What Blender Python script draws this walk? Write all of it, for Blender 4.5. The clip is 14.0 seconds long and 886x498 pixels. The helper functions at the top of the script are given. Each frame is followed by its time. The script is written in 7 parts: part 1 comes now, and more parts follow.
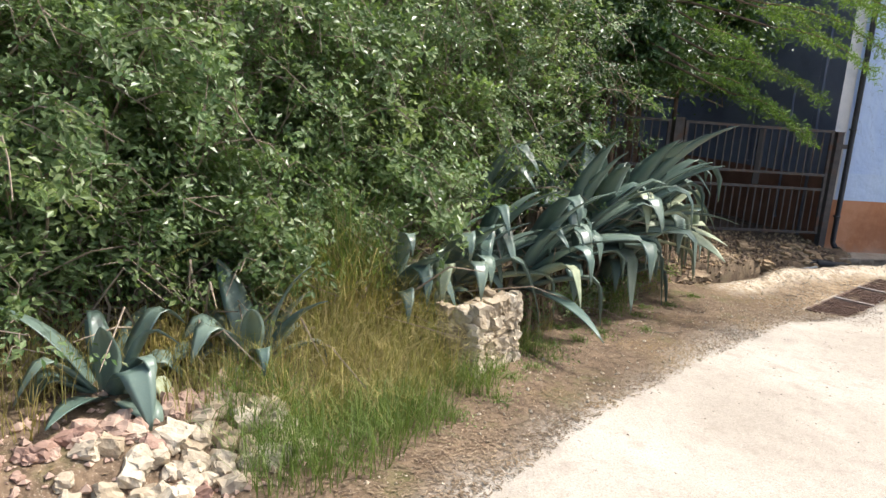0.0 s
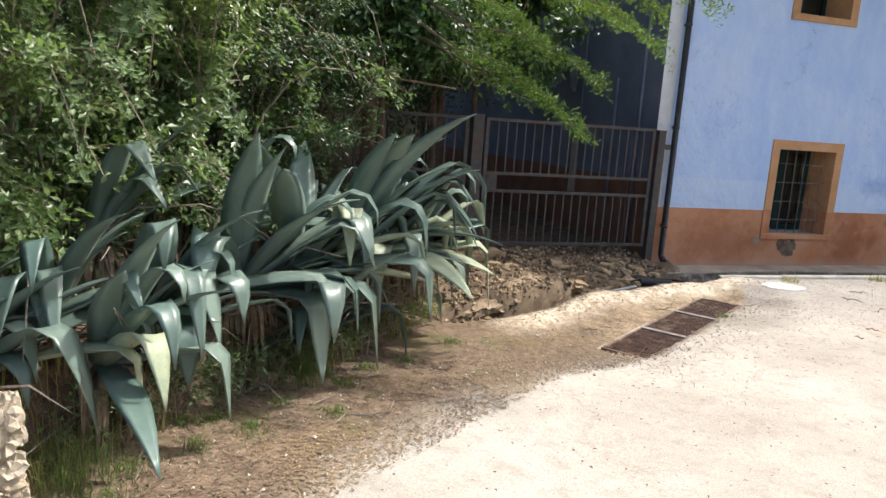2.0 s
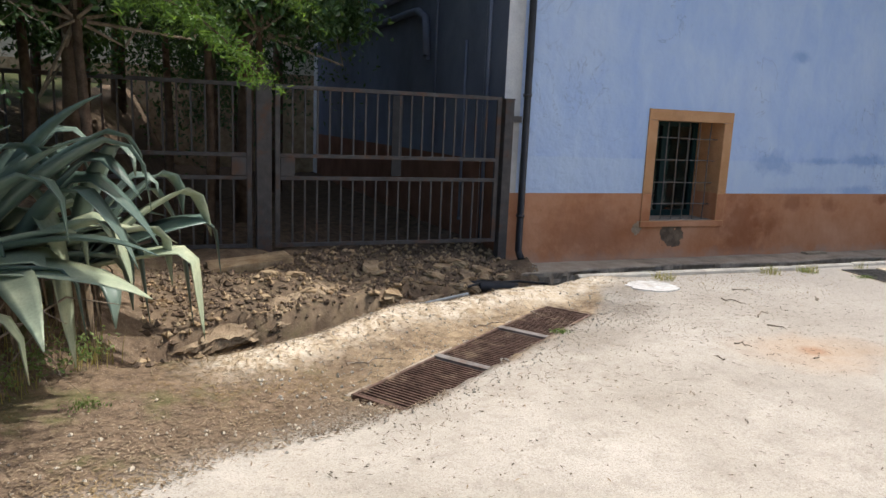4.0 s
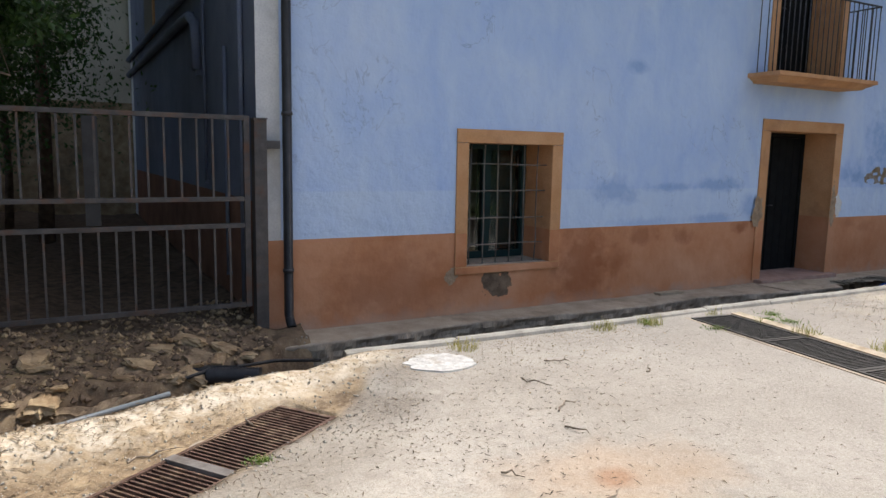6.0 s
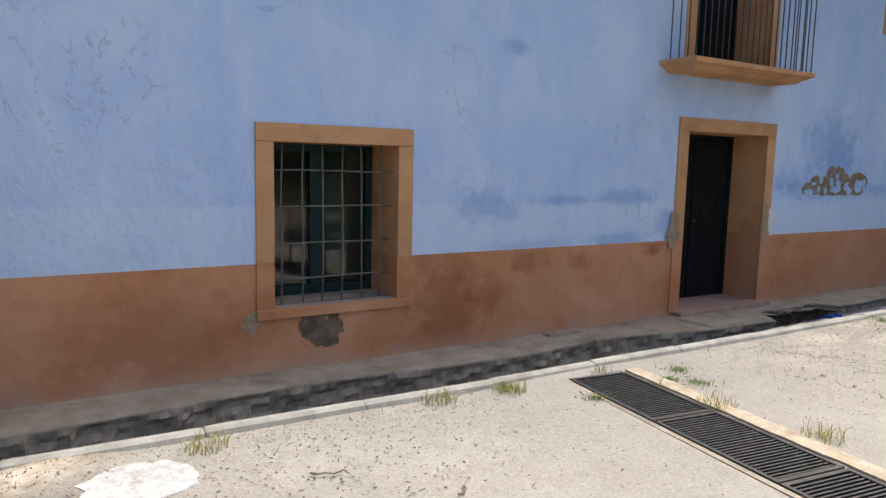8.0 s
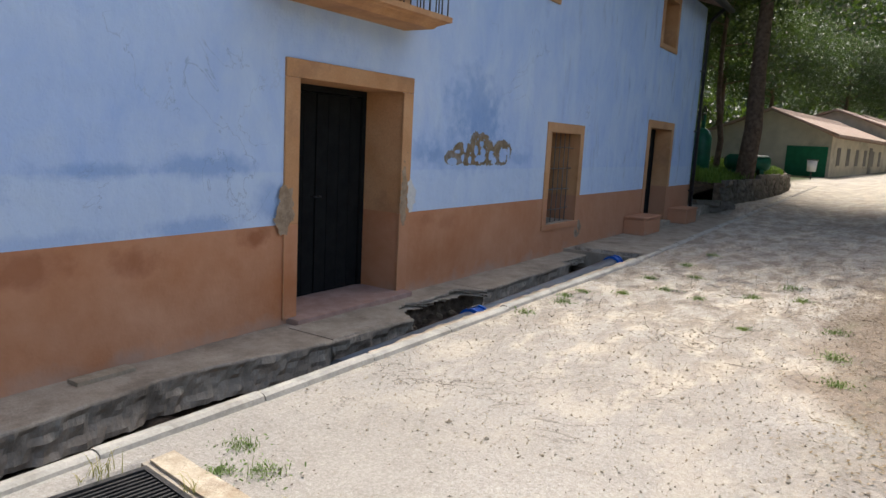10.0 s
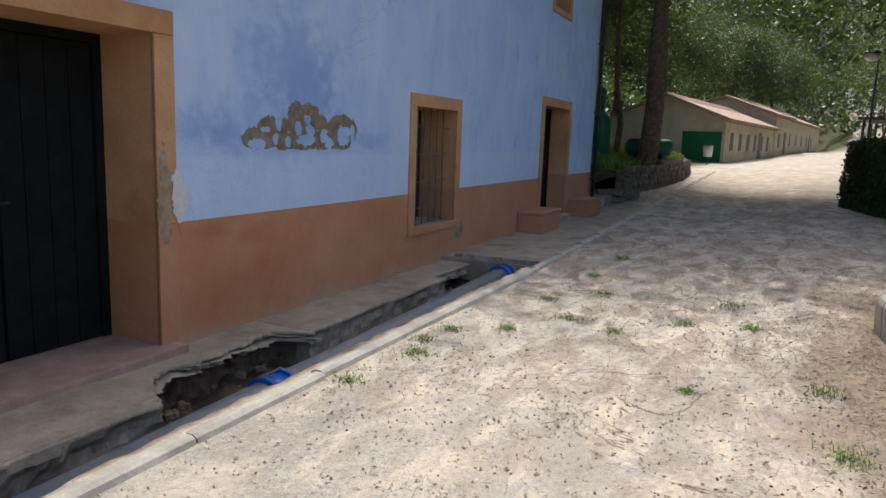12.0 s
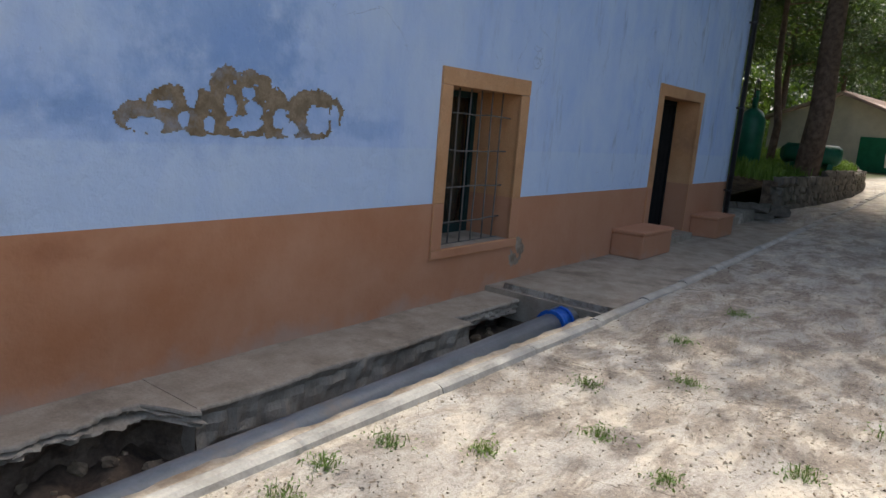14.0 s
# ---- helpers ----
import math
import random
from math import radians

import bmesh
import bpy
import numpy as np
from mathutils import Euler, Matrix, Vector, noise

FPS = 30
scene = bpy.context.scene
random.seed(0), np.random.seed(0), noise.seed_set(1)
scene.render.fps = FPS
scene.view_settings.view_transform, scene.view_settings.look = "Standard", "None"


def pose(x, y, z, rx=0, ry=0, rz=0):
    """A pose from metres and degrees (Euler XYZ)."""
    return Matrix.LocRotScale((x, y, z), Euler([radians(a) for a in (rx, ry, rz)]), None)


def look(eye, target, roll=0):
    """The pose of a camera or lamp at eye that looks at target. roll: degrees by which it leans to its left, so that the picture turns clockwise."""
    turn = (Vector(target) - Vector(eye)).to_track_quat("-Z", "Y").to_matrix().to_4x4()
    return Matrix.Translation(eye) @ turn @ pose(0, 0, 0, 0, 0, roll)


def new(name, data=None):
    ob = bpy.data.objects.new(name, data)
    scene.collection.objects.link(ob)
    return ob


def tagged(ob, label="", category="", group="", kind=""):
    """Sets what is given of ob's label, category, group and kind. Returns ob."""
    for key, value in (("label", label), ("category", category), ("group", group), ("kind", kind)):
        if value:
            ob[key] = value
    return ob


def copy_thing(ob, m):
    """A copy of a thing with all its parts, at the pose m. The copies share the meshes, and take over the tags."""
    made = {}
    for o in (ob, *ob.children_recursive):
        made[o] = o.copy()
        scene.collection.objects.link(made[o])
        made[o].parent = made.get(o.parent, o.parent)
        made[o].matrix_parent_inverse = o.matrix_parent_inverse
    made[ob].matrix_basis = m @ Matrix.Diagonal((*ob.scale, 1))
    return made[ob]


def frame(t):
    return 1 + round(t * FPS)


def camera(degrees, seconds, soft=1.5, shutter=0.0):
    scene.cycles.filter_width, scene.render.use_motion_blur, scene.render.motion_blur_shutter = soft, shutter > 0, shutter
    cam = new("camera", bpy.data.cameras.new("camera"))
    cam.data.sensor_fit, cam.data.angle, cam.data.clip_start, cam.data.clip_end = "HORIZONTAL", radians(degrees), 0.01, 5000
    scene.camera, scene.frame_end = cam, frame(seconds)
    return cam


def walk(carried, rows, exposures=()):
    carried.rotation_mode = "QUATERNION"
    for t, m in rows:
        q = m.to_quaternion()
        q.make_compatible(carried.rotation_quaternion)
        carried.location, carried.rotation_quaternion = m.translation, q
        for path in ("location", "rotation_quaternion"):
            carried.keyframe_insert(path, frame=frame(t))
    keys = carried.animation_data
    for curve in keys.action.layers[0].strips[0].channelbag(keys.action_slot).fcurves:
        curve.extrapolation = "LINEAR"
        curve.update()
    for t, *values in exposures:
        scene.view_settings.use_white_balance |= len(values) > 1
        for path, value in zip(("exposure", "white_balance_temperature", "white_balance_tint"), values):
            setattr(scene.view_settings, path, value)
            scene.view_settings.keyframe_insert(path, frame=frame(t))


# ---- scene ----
cam = camera(64.8, 14.0)
PATH = [
    (0, (0.086, 0.232, 1.828), (0.403, 2.165, 1.424), 4.1),
    (0.5, (0.537, 0.688, 1.789), (0.897, 2.621, 1.421), 2.8),
    (1, (1.038, 1.148, 1.793), (1.478, 3.066, 1.434), 2.8),
    (1.5, (1.545, 1.468, 1.747), (2.123, 3.352, 1.402), 3.0),
    (2, (2.146, 1.798, 1.76), (2.743, 3.673, 1.403), 3.8),
    (2.2, (2.393, 1.937, 1.79), (3.037, 3.793, 1.413), 4.0),
    (4.3, (4.643, 3.221, 1.546), (5.404, 5.036, 1.193), 1.7),
    (4.5, (4.854, 3.327, 1.553), (5.684, 5.114, 1.207), 1.8),
    (5, (5.416, 3.627, 1.553), (6.33, 5.383, 1.267), 1.9),
    (5.5, (5.88, 3.956, 1.542), (6.882, 5.665, 1.266), 2.1),
    (6, (6.417, 4.227, 1.556), (7.371, 5.965, 1.29), 1.1),
    (6.5, (6.89, 4.502, 1.563), (7.92, 6.198, 1.313), 1.4),
    (7, (7.395, 4.74, 1.579), (8.416, 6.443, 1.338), 1.4),
    (7.2, (7.593, 4.853, 1.574), (8.571, 6.579, 1.324), 1.4),
    (9.3, (9.747, 5.874, 1.55), (11.05, 7.366, 1.274), 1.7),
    (9.5, (9.961, 5.98, 1.556), (11.314, 7.423, 1.263), 2.0),
    (10, (10.542, 6.221, 1.533), (12.203, 7.29, 1.222), 3.0),
    (10.5, (11.081, 6.432, 1.502), (12.858, 7.292, 1.181), 2.7),
    (11, (11.697, 6.625, 1.429), (13.591, 7.176, 1.098), 3.1),
    (11.5, (12.323, 6.741, 1.353), (14.181, 7.424, 1.071), 1.7),
    (12, (12.978, 6.867, 1.395), (14.766, 7.706, 1.077), 2.1),
    (12.5, (13.516, 6.929, 1.404), (15.258, 7.839, 1.033), 2.4),
    (13, (14.101, 6.971, 1.394), (15.701, 8.082, 0.942), 3.1),
    (13.5, (14.645, 7.016, 1.407), (16.254, 8.085, 0.89), 4.6),
    (14, (15.261, 7.016, 1.448), (16.837, 8.19, 1.08), 4.7),
]
EXPOSURES = [(0.0, 1.0), (2.2, 1.02), (4.3, 0.66), (7.2, 0.72), (9.5, 0.98), (10.5, 0.73), (12.5, 0.75), (14.0, 0.88)]
walk(cam, [(t, look(eye, target, roll)) for t, eye, target, roll in PATH], EXPOSURES)

# ---- daylight ----
SUN = Vector((0.69, 0.14, 1.0)).normalized()  # towards the sun
world = bpy.data.worlds.new("world")
scene.world = world
world.use_nodes = True
wn = world.node_tree
sky = wn.nodes.new("ShaderNodeTexSky")
sky.sky_type, sky.sun_disc = "NISHITA", False
sky.dust_density, sky.ozone_density = 4.5, 0.35
sky.sun_elevation = math.asin(SUN.z)
sky.sun_rotation = math.atan2(SUN.x, SUN.y)
wn.links.new(sky.outputs[0], wn.nodes["Background"].inputs[0])
wn.nodes["Background"].inputs[1].default_value = 0.15
sun_data = bpy.data.lights.new("sun", "SUN")
sun_data.energy, sun_data.angle, sun_data.color = 2.5, radians(0.6), (1.0, 0.97, 0.92)
sun_ob = new("sun", sun_data)
sun_ob.matrix_world = look(SUN * 60, (0, 0, 0))


# ---- materials ----
class Mat:
    """A node material with short helpers for building its colour."""

    def __init__(self, name, rough=0.9, metal=0.0, spec=0.3):
        self.m = bpy.data.materials.new(name)
        self.m.use_nodes = True
        self.t = self.m.node_tree
        self.b = self.t.nodes["Principled BSDF"]
        self.b.inputs["Roughness"].default_value = rough
        self.b.inputs["Metallic"].default_value = metal
        self.b.inputs["Specular IOR Level"].default_value = spec
        self.geo = self.t.nodes.new("ShaderNodeNewGeometry")
        self.pos = self.geo.outputs["Position"]

    def node(self, kind, **ins):
        n = self.t.nodes.new(kind)
        for k, v in ins.items():
            self.put(n.inputs[k], v)
        return n

    def put(self, sock, v):
        if isinstance(v, bpy.types.NodeSocket):
            self.t.links.new(v, sock)
        elif isinstance(v, tuple) and len(v) == 3 and sock.type == "RGBA":
            sock.default_value = (*v, 1)
        else:
            sock.default_value = v

    def math(self, op, a, b=0.0, clamp=False):
        n = self.t.nodes.new("ShaderNodeMath")
        n.operation, n.use_clamp = op, clamp
        self.put(n.inputs[0], a)
        self.put(n.inputs[1], b)
        return n.outputs[0]

    def scaled(self, sx, sy, sz, src=None):
        n = self.t.nodes.new("ShaderNodeVectorMath")
        n.operation = "MULTIPLY"
        self.put(n.inputs[0], src or self.pos)
        n.inputs[1].default_value = (sx, sy, sz)
        return n.outputs[0]

    def noise(self, scale, detail=4.0, rough=0.6, vec=None, distort=0.0):
        n = self.t.nodes.new("ShaderNodeTexNoise")
        self.put(n.inputs["Vector"], vec or self.pos)
        n.inputs["Scale"].default_value, n.inputs["Detail"].default_value = scale, detail
        n.inputs["Roughness"].default_value, n.inputs["Distortion"].default_value = rough, distort
        return n.outputs["Fac"]

    def ramp(self, fac, lo, hi):
        n = self.t.nodes.new("ShaderNodeMapRange")
        n.clamp = True
        self.put(n.inputs["Value"], fac)
        n.inputs["From Min"].default_value, n.inputs["From Max"].default_value = lo, hi
        return n.outputs[0]

    def mix(self, fac, a, b, mode="MIX"):
        n = self.t.nodes.new("ShaderNodeMix")
        n.data_type, n.blend_type = "RGBA", mode
        self.put(n.inputs[0], fac)
        self.put(n.inputs[6], a)
        self.put(n.inputs[7], b)
        return n.outputs[2]

    def axis(self, i):
        n = self.node("ShaderNodeSeparateXYZ", Vector=self.pos)
        return n.outputs[i]

    def attr(self, name):
        n = self.t.nodes.new("ShaderNodeAttribute")
        n.attribute_name = name
        return n.outputs["Fac"]

    def spot(self, c, r, wob=0.35, scale=3.0):
        """A soft blot of wavering outline at c with radii r."""
        n = self.t.nodes.new("ShaderNodeVectorMath")
        n.operation = "SUBTRACT"
        self.put(n.inputs[0], self.pos)
        n.inputs[1].default_value = c
        s = self.scaled(1 / r[0], 1 / r[1], 1 / r[2], n.outputs[0])
        ln = self.t.nodes.new("ShaderNodeVectorMath")
        ln.operation = "LENGTH"
        self.put(ln.inputs[0], s)
        d = self.math("ADD", ln.outputs["Value"], self.math("MULTIPLY", self.math("SUBTRACT", self.noise(scale, 5), 0.5), wob * 4))
        return self.ramp(d, 1.0, 0.35)

    def bump(self, fac, strength=0.3, dist=0.01, prev=None):
        n = self.t.nodes.new("ShaderNodeBump")
        self.put(n.inputs["Strength"], strength)
        n.inputs["Distance"].default_value = dist
        self.put(n.inputs["Height"], fac)
        if prev:
            self.put(n.inputs["Normal"], prev)
        return n.outputs[0]

    def done(self, col, normal=None, rough=None):
        self.put(self.b.inputs["Base Color"], col)
        if normal:
            self.put(self.b.inputs["Normal"], normal)
        if rough is not None:
            self.put(self.b.inputs["Roughness"], rough)
        return self.m


def speckled(name, a, b, scale=8.0, rough=0.85, bump=0.25, metal=0.0, fine=60.0, spec=0.3, dirt=None):
    """Two tones mixed by a coarse noise, with a fine grain and relief."""
    m = Mat(name, rough, metal, spec)
    c = m.mix(m.ramp(m.noise(scale, 5), 0.35, 0.68), a, b)
    c = m.mix(m.math("MULTIPLY", m.ramp(m.noise(fine, 3), 0.42, 0.75), 0.35), c, tuple(0.55 * v for v in a))
    if dirt:
        c = m.mix(m.math("MULTIPLY", m.ramp(m.noise(scale * 0.35, 6, 0.7), 0.52, 0.66), 0.8), c, dirt)
    n = m.bump(m.noise(fine, 4), bump, 0.006)
    return m.done(c, m.bump(m.noise(scale, 4), bump, 0.02, n))


def leafy(name, a, b, rough=0.45, trans=0.25, spec=0.4):
    """Leaves that vary one by one and let some light through."""
    m = Mat(name, rough, 0.0, spec)
    r = m.geo.outputs["Random Per Island"]
    c = m.mix(r, a, b)
    c = m.mix(m.math("MULTIPLY", m.ramp(m.noise(1.1, 4), 0.42, 0.62), 0.6), c, tuple(0.45 * v for v in a))
    c = m.mix(m.math("MULTIPLY", m.ramp(m.noise(0.8, 3, 0.5, m.scaled(1, 1.3, 1.6)), 0.52, 0.66), 0.4), c, (0.5 * a[0] + 0.65 * b[0], 0.35 * a[1] + 0.6 * b[1], 0.8 * a[2]))
    m.put(m.b.inputs["Base Color"], c)
    tr = m.node("ShaderNodeBsdfTranslucent")
    m.put(tr.inputs["Color"], m.mix(0.5, c, (0.25, 0.4, 0.04)))
    mx = m.t.nodes.new("ShaderNodeMixShader")
    mx.inputs[0].default_value = trans
    m.t.links.new(m.b.outputs[0], mx.inputs[1])
    m.t.links.new(tr.outputs[0], mx.inputs[2])
    m.t.links.new(mx.outputs[0], m.t.nodes["Material Output"].inputs[0])
    return m.m


def blue_paint():
    m = Mat("blue_limewash", 0.92, 0, 0.2)
    streak = m.noise(2.2, 6, 0.65, m.scaled(1.0, 1.0, 0.45), 0.4)
    c = m.mix(m.ramp(streak, 0.3, 0.72), (0.39, 0.54, 0.84), (0.56, 0.69, 0.89))
    c = m.mix(m.math("MULTIPLY", m.ramp(m.noise(0.7, 4), 0.5, 0.75), 0.5), c, (0.63, 0.73, 0.88))
    # repainted paler strip above the dado
    z = m.math("ADD", m.axis(2), m.math("MULTIPLY", m.noise(2.0, 3), 0.03))
    strip = m.ramp(z, 1.225, 1.205)
    c = m.mix(m.math("MULTIPLY", strip, 0.45), c, (0.60, 0.72, 0.88))
    for x, zz, rx, rz, k in ((12.15, 1.17, 0.42, 0.2, 0.9), (13.0, 1.22, 0.5, 0.07, 0.9), (13.9, 1.25, 0.55, 0.12, 1.0), (12.7, 0.78, 0.7, 0.09, 0.6), (13.8, 0.8, 0.5, 0.1, 0.9),
                             (12.4, 2.62, 0.2, 0.1, 1.0), (17.7, 1.9, 0.75, 0.55, 1.0), (17.6, 1.4, 1.25, 0.32, 0.8), (14.5, 0.95, 0.2, 0.2, 0.8), (16.6, 1.4, 0.4, 0.14, 0.6), (18.9, 1.33, 0.5, 0.1, 0.7), (16.9, 1.36, 0.3, 0.09, 0.8), (17.9, 1.75, 0.5, 0.3, 0.9)):
        c = m.mix(m.math("MULTIPLY", m.spot((x, 10.47, zz), (rx, 1, rz), 0.42, 7.0), k * 0.62), c, (0.22, 0.37, 0.68))
    # grey mould streaks high up towards the far end
    mould = m.math("MULTIPLY", m.ramp(m.noise(3.0, 8, 0.75, m.scaled(1.6, 1, 0.35)), 0.56, 0.72), m.ramp(m.axis(0), 18.5, 23.0))
    c = m.mix(m.math("MULTIPLY", mould, 0.6), c, (0.16, 0.2, 0.29))
    crack = m.ramp(m.noise(1.3, 9, 0.55, None, 1.2), 0.494, 0.5)
    crack2 = m.ramp(m.noise(1.3, 9, 0.55, None, 1.2), 0.506, 0.5)
    line = m.math("MULTIPLY", m.math("MULTIPLY", crack, crack2), m.ramp(m.noise(0.9, 2), 0.54, 0.6))
    c = m.mix(m.math("MULTIPLY", line, 0.5), c, (0.2, 0.27, 0.42))
    fleck = m.ramp(m.noise(26, 7, 0.75), 0.62, 0.7)
    c = m.mix(m.math("MULTIPLY", fleck, 0.35), c, (0.66, 0.72, 0.80))
    fleck = m.ramp(m.noise(19, 7, 0.78, m.scaled(1.3, 1, 0.7)), 0.63, 0.70)
    c = m.mix(m.math("MULTIPLY", fleck, 0.35), c, (0.24, 0.33, 0.52))
    n = m.bump(m.noise(45, 6, 0.7), 0.45, 0.006)
    n = m.bump(m.noise(4.5, 6), 0.7, 0.05, n)
    return m.done(c, n)


def brown_paint():
    m = Mat("terracotta_limewash", 0.93, 0, 0.2)
    c = m.mix(m.ramp(m.noise(1.6, 6, 0.6), 0.32, 0.7), (0.46, 0.19, 0.085), (0.60, 0.32, 0.19))
    far = m.ramp(m.axis(0), 15.0, 22.0)
    c = m.mix(m.math("MULTIPLY", far, 0.7), c, (0.45, 0.235, 0.145))
    for x, zz, rx, rz, k in ((11.7, 0.3, 0.5, 0.8, 0.8), (9.3, 0.25, 0.9, 0.5, 0.55), (12.6, 0.65, 0.3, 0.16, 0.7), (13.3, 0.6, 0.22, 0.14, 0.7), (14.35, 0.68, 0.2, 0.12, 0.9), (12.2, 0.35, 0.3, 0.2, 0.6), (16.75, 0.66, 0.2, 0.1, 0.45), (17.25, 0.6, 0.3, 0.12, 0.35)):
        c = m.mix(m.math("MULTIPLY", m.spot((x, 10.47, zz), (rx, 1, rz), 0.42, 6.0), k * 0.8), c, (0.28, 0.095, 0.04))
    c = m.mix(m.math("MULTIPLY", m.ramp(m.math("ADD", m.axis(2), m.math("MULTIPLY", m.noise(3, 4), 0.5)), 0.26, 0.1), 0.6), c, (0.42, 0.33, 0.27))
    n = m.bump(m.noise(50, 5), 0.25, 0.004)
    return m.done(c, m.bump(m.noise(5, 5), 0.5, 0.03, n))


def ground_mat():
    m = Mat("road_earth", 0.95, 0, 0.15)
    # pale worn concrete strewn with sand
    road = m.mix(m.ramp(m.noise(0.9, 6, 0.62), 0.35, 0.68), (0.36, 0.325, 0.275), (0.49, 0.453, 0.395))
    road = m.mix(m.math("MULTIPLY", m.ramp(m.noise(95, 4, 0.75), 0.5, 0.66), 0.7), road, (0.2, 0.17, 0.135))
    road = m.mix(m.math("MULTIPLY", m.ramp(m.noise(6, 8, 0.75), 0.5, 0.64), 0.45), road, (0.26, 0.225, 0.18))
    road = m.mix(m.math("MULTIPLY", m.ramp(m.noise(90, 3, 0.7), 0.6, 0.7), 0.6), road, (0.66, 0.6, 0.5))
    grey = m.math("MULTIPLY", m.ramp(m.axis(0), 7.0, 11.0), m.ramp(m.axis(0), 17.0, 14.5))
    road = m.mix(m.math("MULTIPLY", grey, 0.5), road, m.mix(m.ramp(m.noise(45, 4, 0.8), 0.42, 0.6), (0.22, 0.2, 0.175), (0.36, 0.34, 0.315)))
    pale = m.math("MULTIPLY", m.ramp(m.axis(0), 13.0, 16.0), m.ramp(m.noise(1.7, 11, 0.76, m.scaled(0.8, 1.5, 1), 0.5), 0.48, 0.6))
    road = m.mix(m.math("MULTIPLY", pale, 0.75), road, (0.60, 0.52, 0.40))
    # Worn dirt patches; past x 21 they also darken the road as painted shade.
    worn = m.math("MULTIPLY", m.math("MULTIPLY", m.ramp(m.axis(0), 14.0, 18.0), m.ramp(m.axis(0), 40.0, 27.0)), m.ramp(m.noise(2.6, 12, 0.76, m.scaled(0.7, 1.6, 1), 0.5), 0.46, 0.56))
    road = m.mix(m.math("MULTIPLY", worn, 0.75), road, m.mix(m.ramp(m.noise(30, 5, 0.8), 0.4, 0.65), (0.13, 0.10, 0.076), (0.29, 0.235, 0.18)))
    road = m.mix(m.math("MULTIPLY", worn, m.ramp(m.noise(55, 6, 0.85), 0.56, 0.64)), road, (0.45, 0.38, 0.3))
    broken = m.ramp(m.axis(0), 12.0, 15.0)
    bits = m.math("MULTIPLY", broken, m.ramp(m.noise(38, 9, 0.85, None, 0.6), 0.53, 0.6))
    road = m.mix(m.math("MULTIPLY", bits, 0.6), road, (0.15, 0.115, 0.085))
    bits = m.math("MULTIPLY", broken, m.ramp(m.noise(27, 9, 0.85, m.scaled(1.2, 0.9, 1), 0.6), 0.56, 0.62))
    road = m.mix(m.math("MULTIPLY", bits, 0.6), road, (0.66, 0.58, 0.46))
    crack = m.ramp(m.math("ABSOLUTE", m.math("SUBTRACT", m.noise(0.55, 10, 0.6, None, 0.8), 0.5)), 0.0035, 0.0015)
    crack = m.math("MULTIPLY", crack, m.math("MULTIPLY", m.ramp(m.noise(0.5, 2), 0.45, 0.55), m.ramp(m.axis(0), 12.5, 14.0)))
    road = m.mix(m.math("MULTIPLY", crack, 0.8), road, (0.07, 0.055, 0.04))
    rust = m.spot((8.74, 6.66, 0), (0.75, 0.55, 2), 0.35, 2.5)
    road = m.mix(m.math("MULTIPLY", rust, 0.3), road, (0.45, 0.27, 0.13))
    rust2 = m.spot((8.74, 6.66, 0), (0.16, 0.14, 2), 0.2, 6)
    road = m.mix(m.math("MULTIPLY", rust2, 0.5), road, (0.3, 0.13, 0.05))
    grime = m.math("MAXIMUM", m.spot((8.55, 8.78, 0), (0.3, 0.6, 2), 0.3, 5), m.spot((8.2, 8.2, 0), (0.35, 0.4, 2), 0.3, 5))
    grime = m.math("MAXIMUM", grime, m.math("MULTIPLY", m.spot((7.4, 7.55, 0), (0.75, 0.55, 2), 0.3, 5), 0.7))
    road = m.mix(m.math("MULTIPLY", grime, 0.6), road, m.mix(m.ramp(m.noise(50, 5, 0.8), 0.42, 0.62), (0.13, 0.11, 0.09), (0.34, 0.30, 0.25)))
    # leaf litter and earth
    lit = m.mix(m.ramp(m.noise(14, 6, 0.75), 0.36, 0.66), (0.08, 0.056, 0.038), (0.25, 0.18, 0.12))
    lit = m.mix(m.math("MULTIPLY", m.ramp(m.noise(75, 4, 0.8), 0.58, 0.66), 0.8), lit, (0.48, 0.40, 0.31))
    lit = m.mix(m.math("MULTIPLY", m.ramp(m.noise(1.8, 6, 0.7), 0.54, 0.66), 0.5), lit, (0.10, 0.12, 0.035))
    sand = m.mix(m.ramp(m.noise(5, 8, 0.75), 0.38, 0.64), (0.13, 0.088, 0.055), (0.42, 0.32, 0.20))
    sand = m.mix(m.math("MULTIPLY", m.ramp(m.noise(70, 4, 0.8), 0.56, 0.68), 0.5), sand, (0.64, 0.57, 0.47))
    wild = m.mix(m.ramp(m.noise(1.5, 7, 0.7), 0.35, 0.65), (0.07, 0.055, 0.035), (0.06, 0.09, 0.025))
    # Dug soil, taken darker so its colour also holds trench and yard shade.
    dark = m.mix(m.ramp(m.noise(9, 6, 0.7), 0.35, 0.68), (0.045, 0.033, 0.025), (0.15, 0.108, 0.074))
    c = m.mix(m.attr("litter"), road, lit)
    c = m.mix(m.attr("sand"), c, sand)
    crust = m.mix(m.ramp(m.noise(9, 7, 0.75), 0.4, 0.6), (0.42, 0.33, 0.22), (0.64, 0.57, 0.46))
    c = m.mix(m.math("MULTIPLY", m.attr("crust"), m.ramp(m.noise(3.5, 6, 0.7), 0.33, 0.42)), c, crust)
    c = m.mix(m.attr("dig_shade"), c, dark)
    c = m.mix(m.attr("wild"), c, wild)
    n = m.bump(m.noise(120, 4, 0.7), 0.5, 0.006)
    n = m.bump(m.noise(14, 8, 0.7), 0.45, 0.02, n)
    n = m.bump(m.noise(3.2, 9, 0.72, m.scaled(0.8, 1.4, 1)), m.math("MULTIPLY", broken, 0.2), 0.05, n)
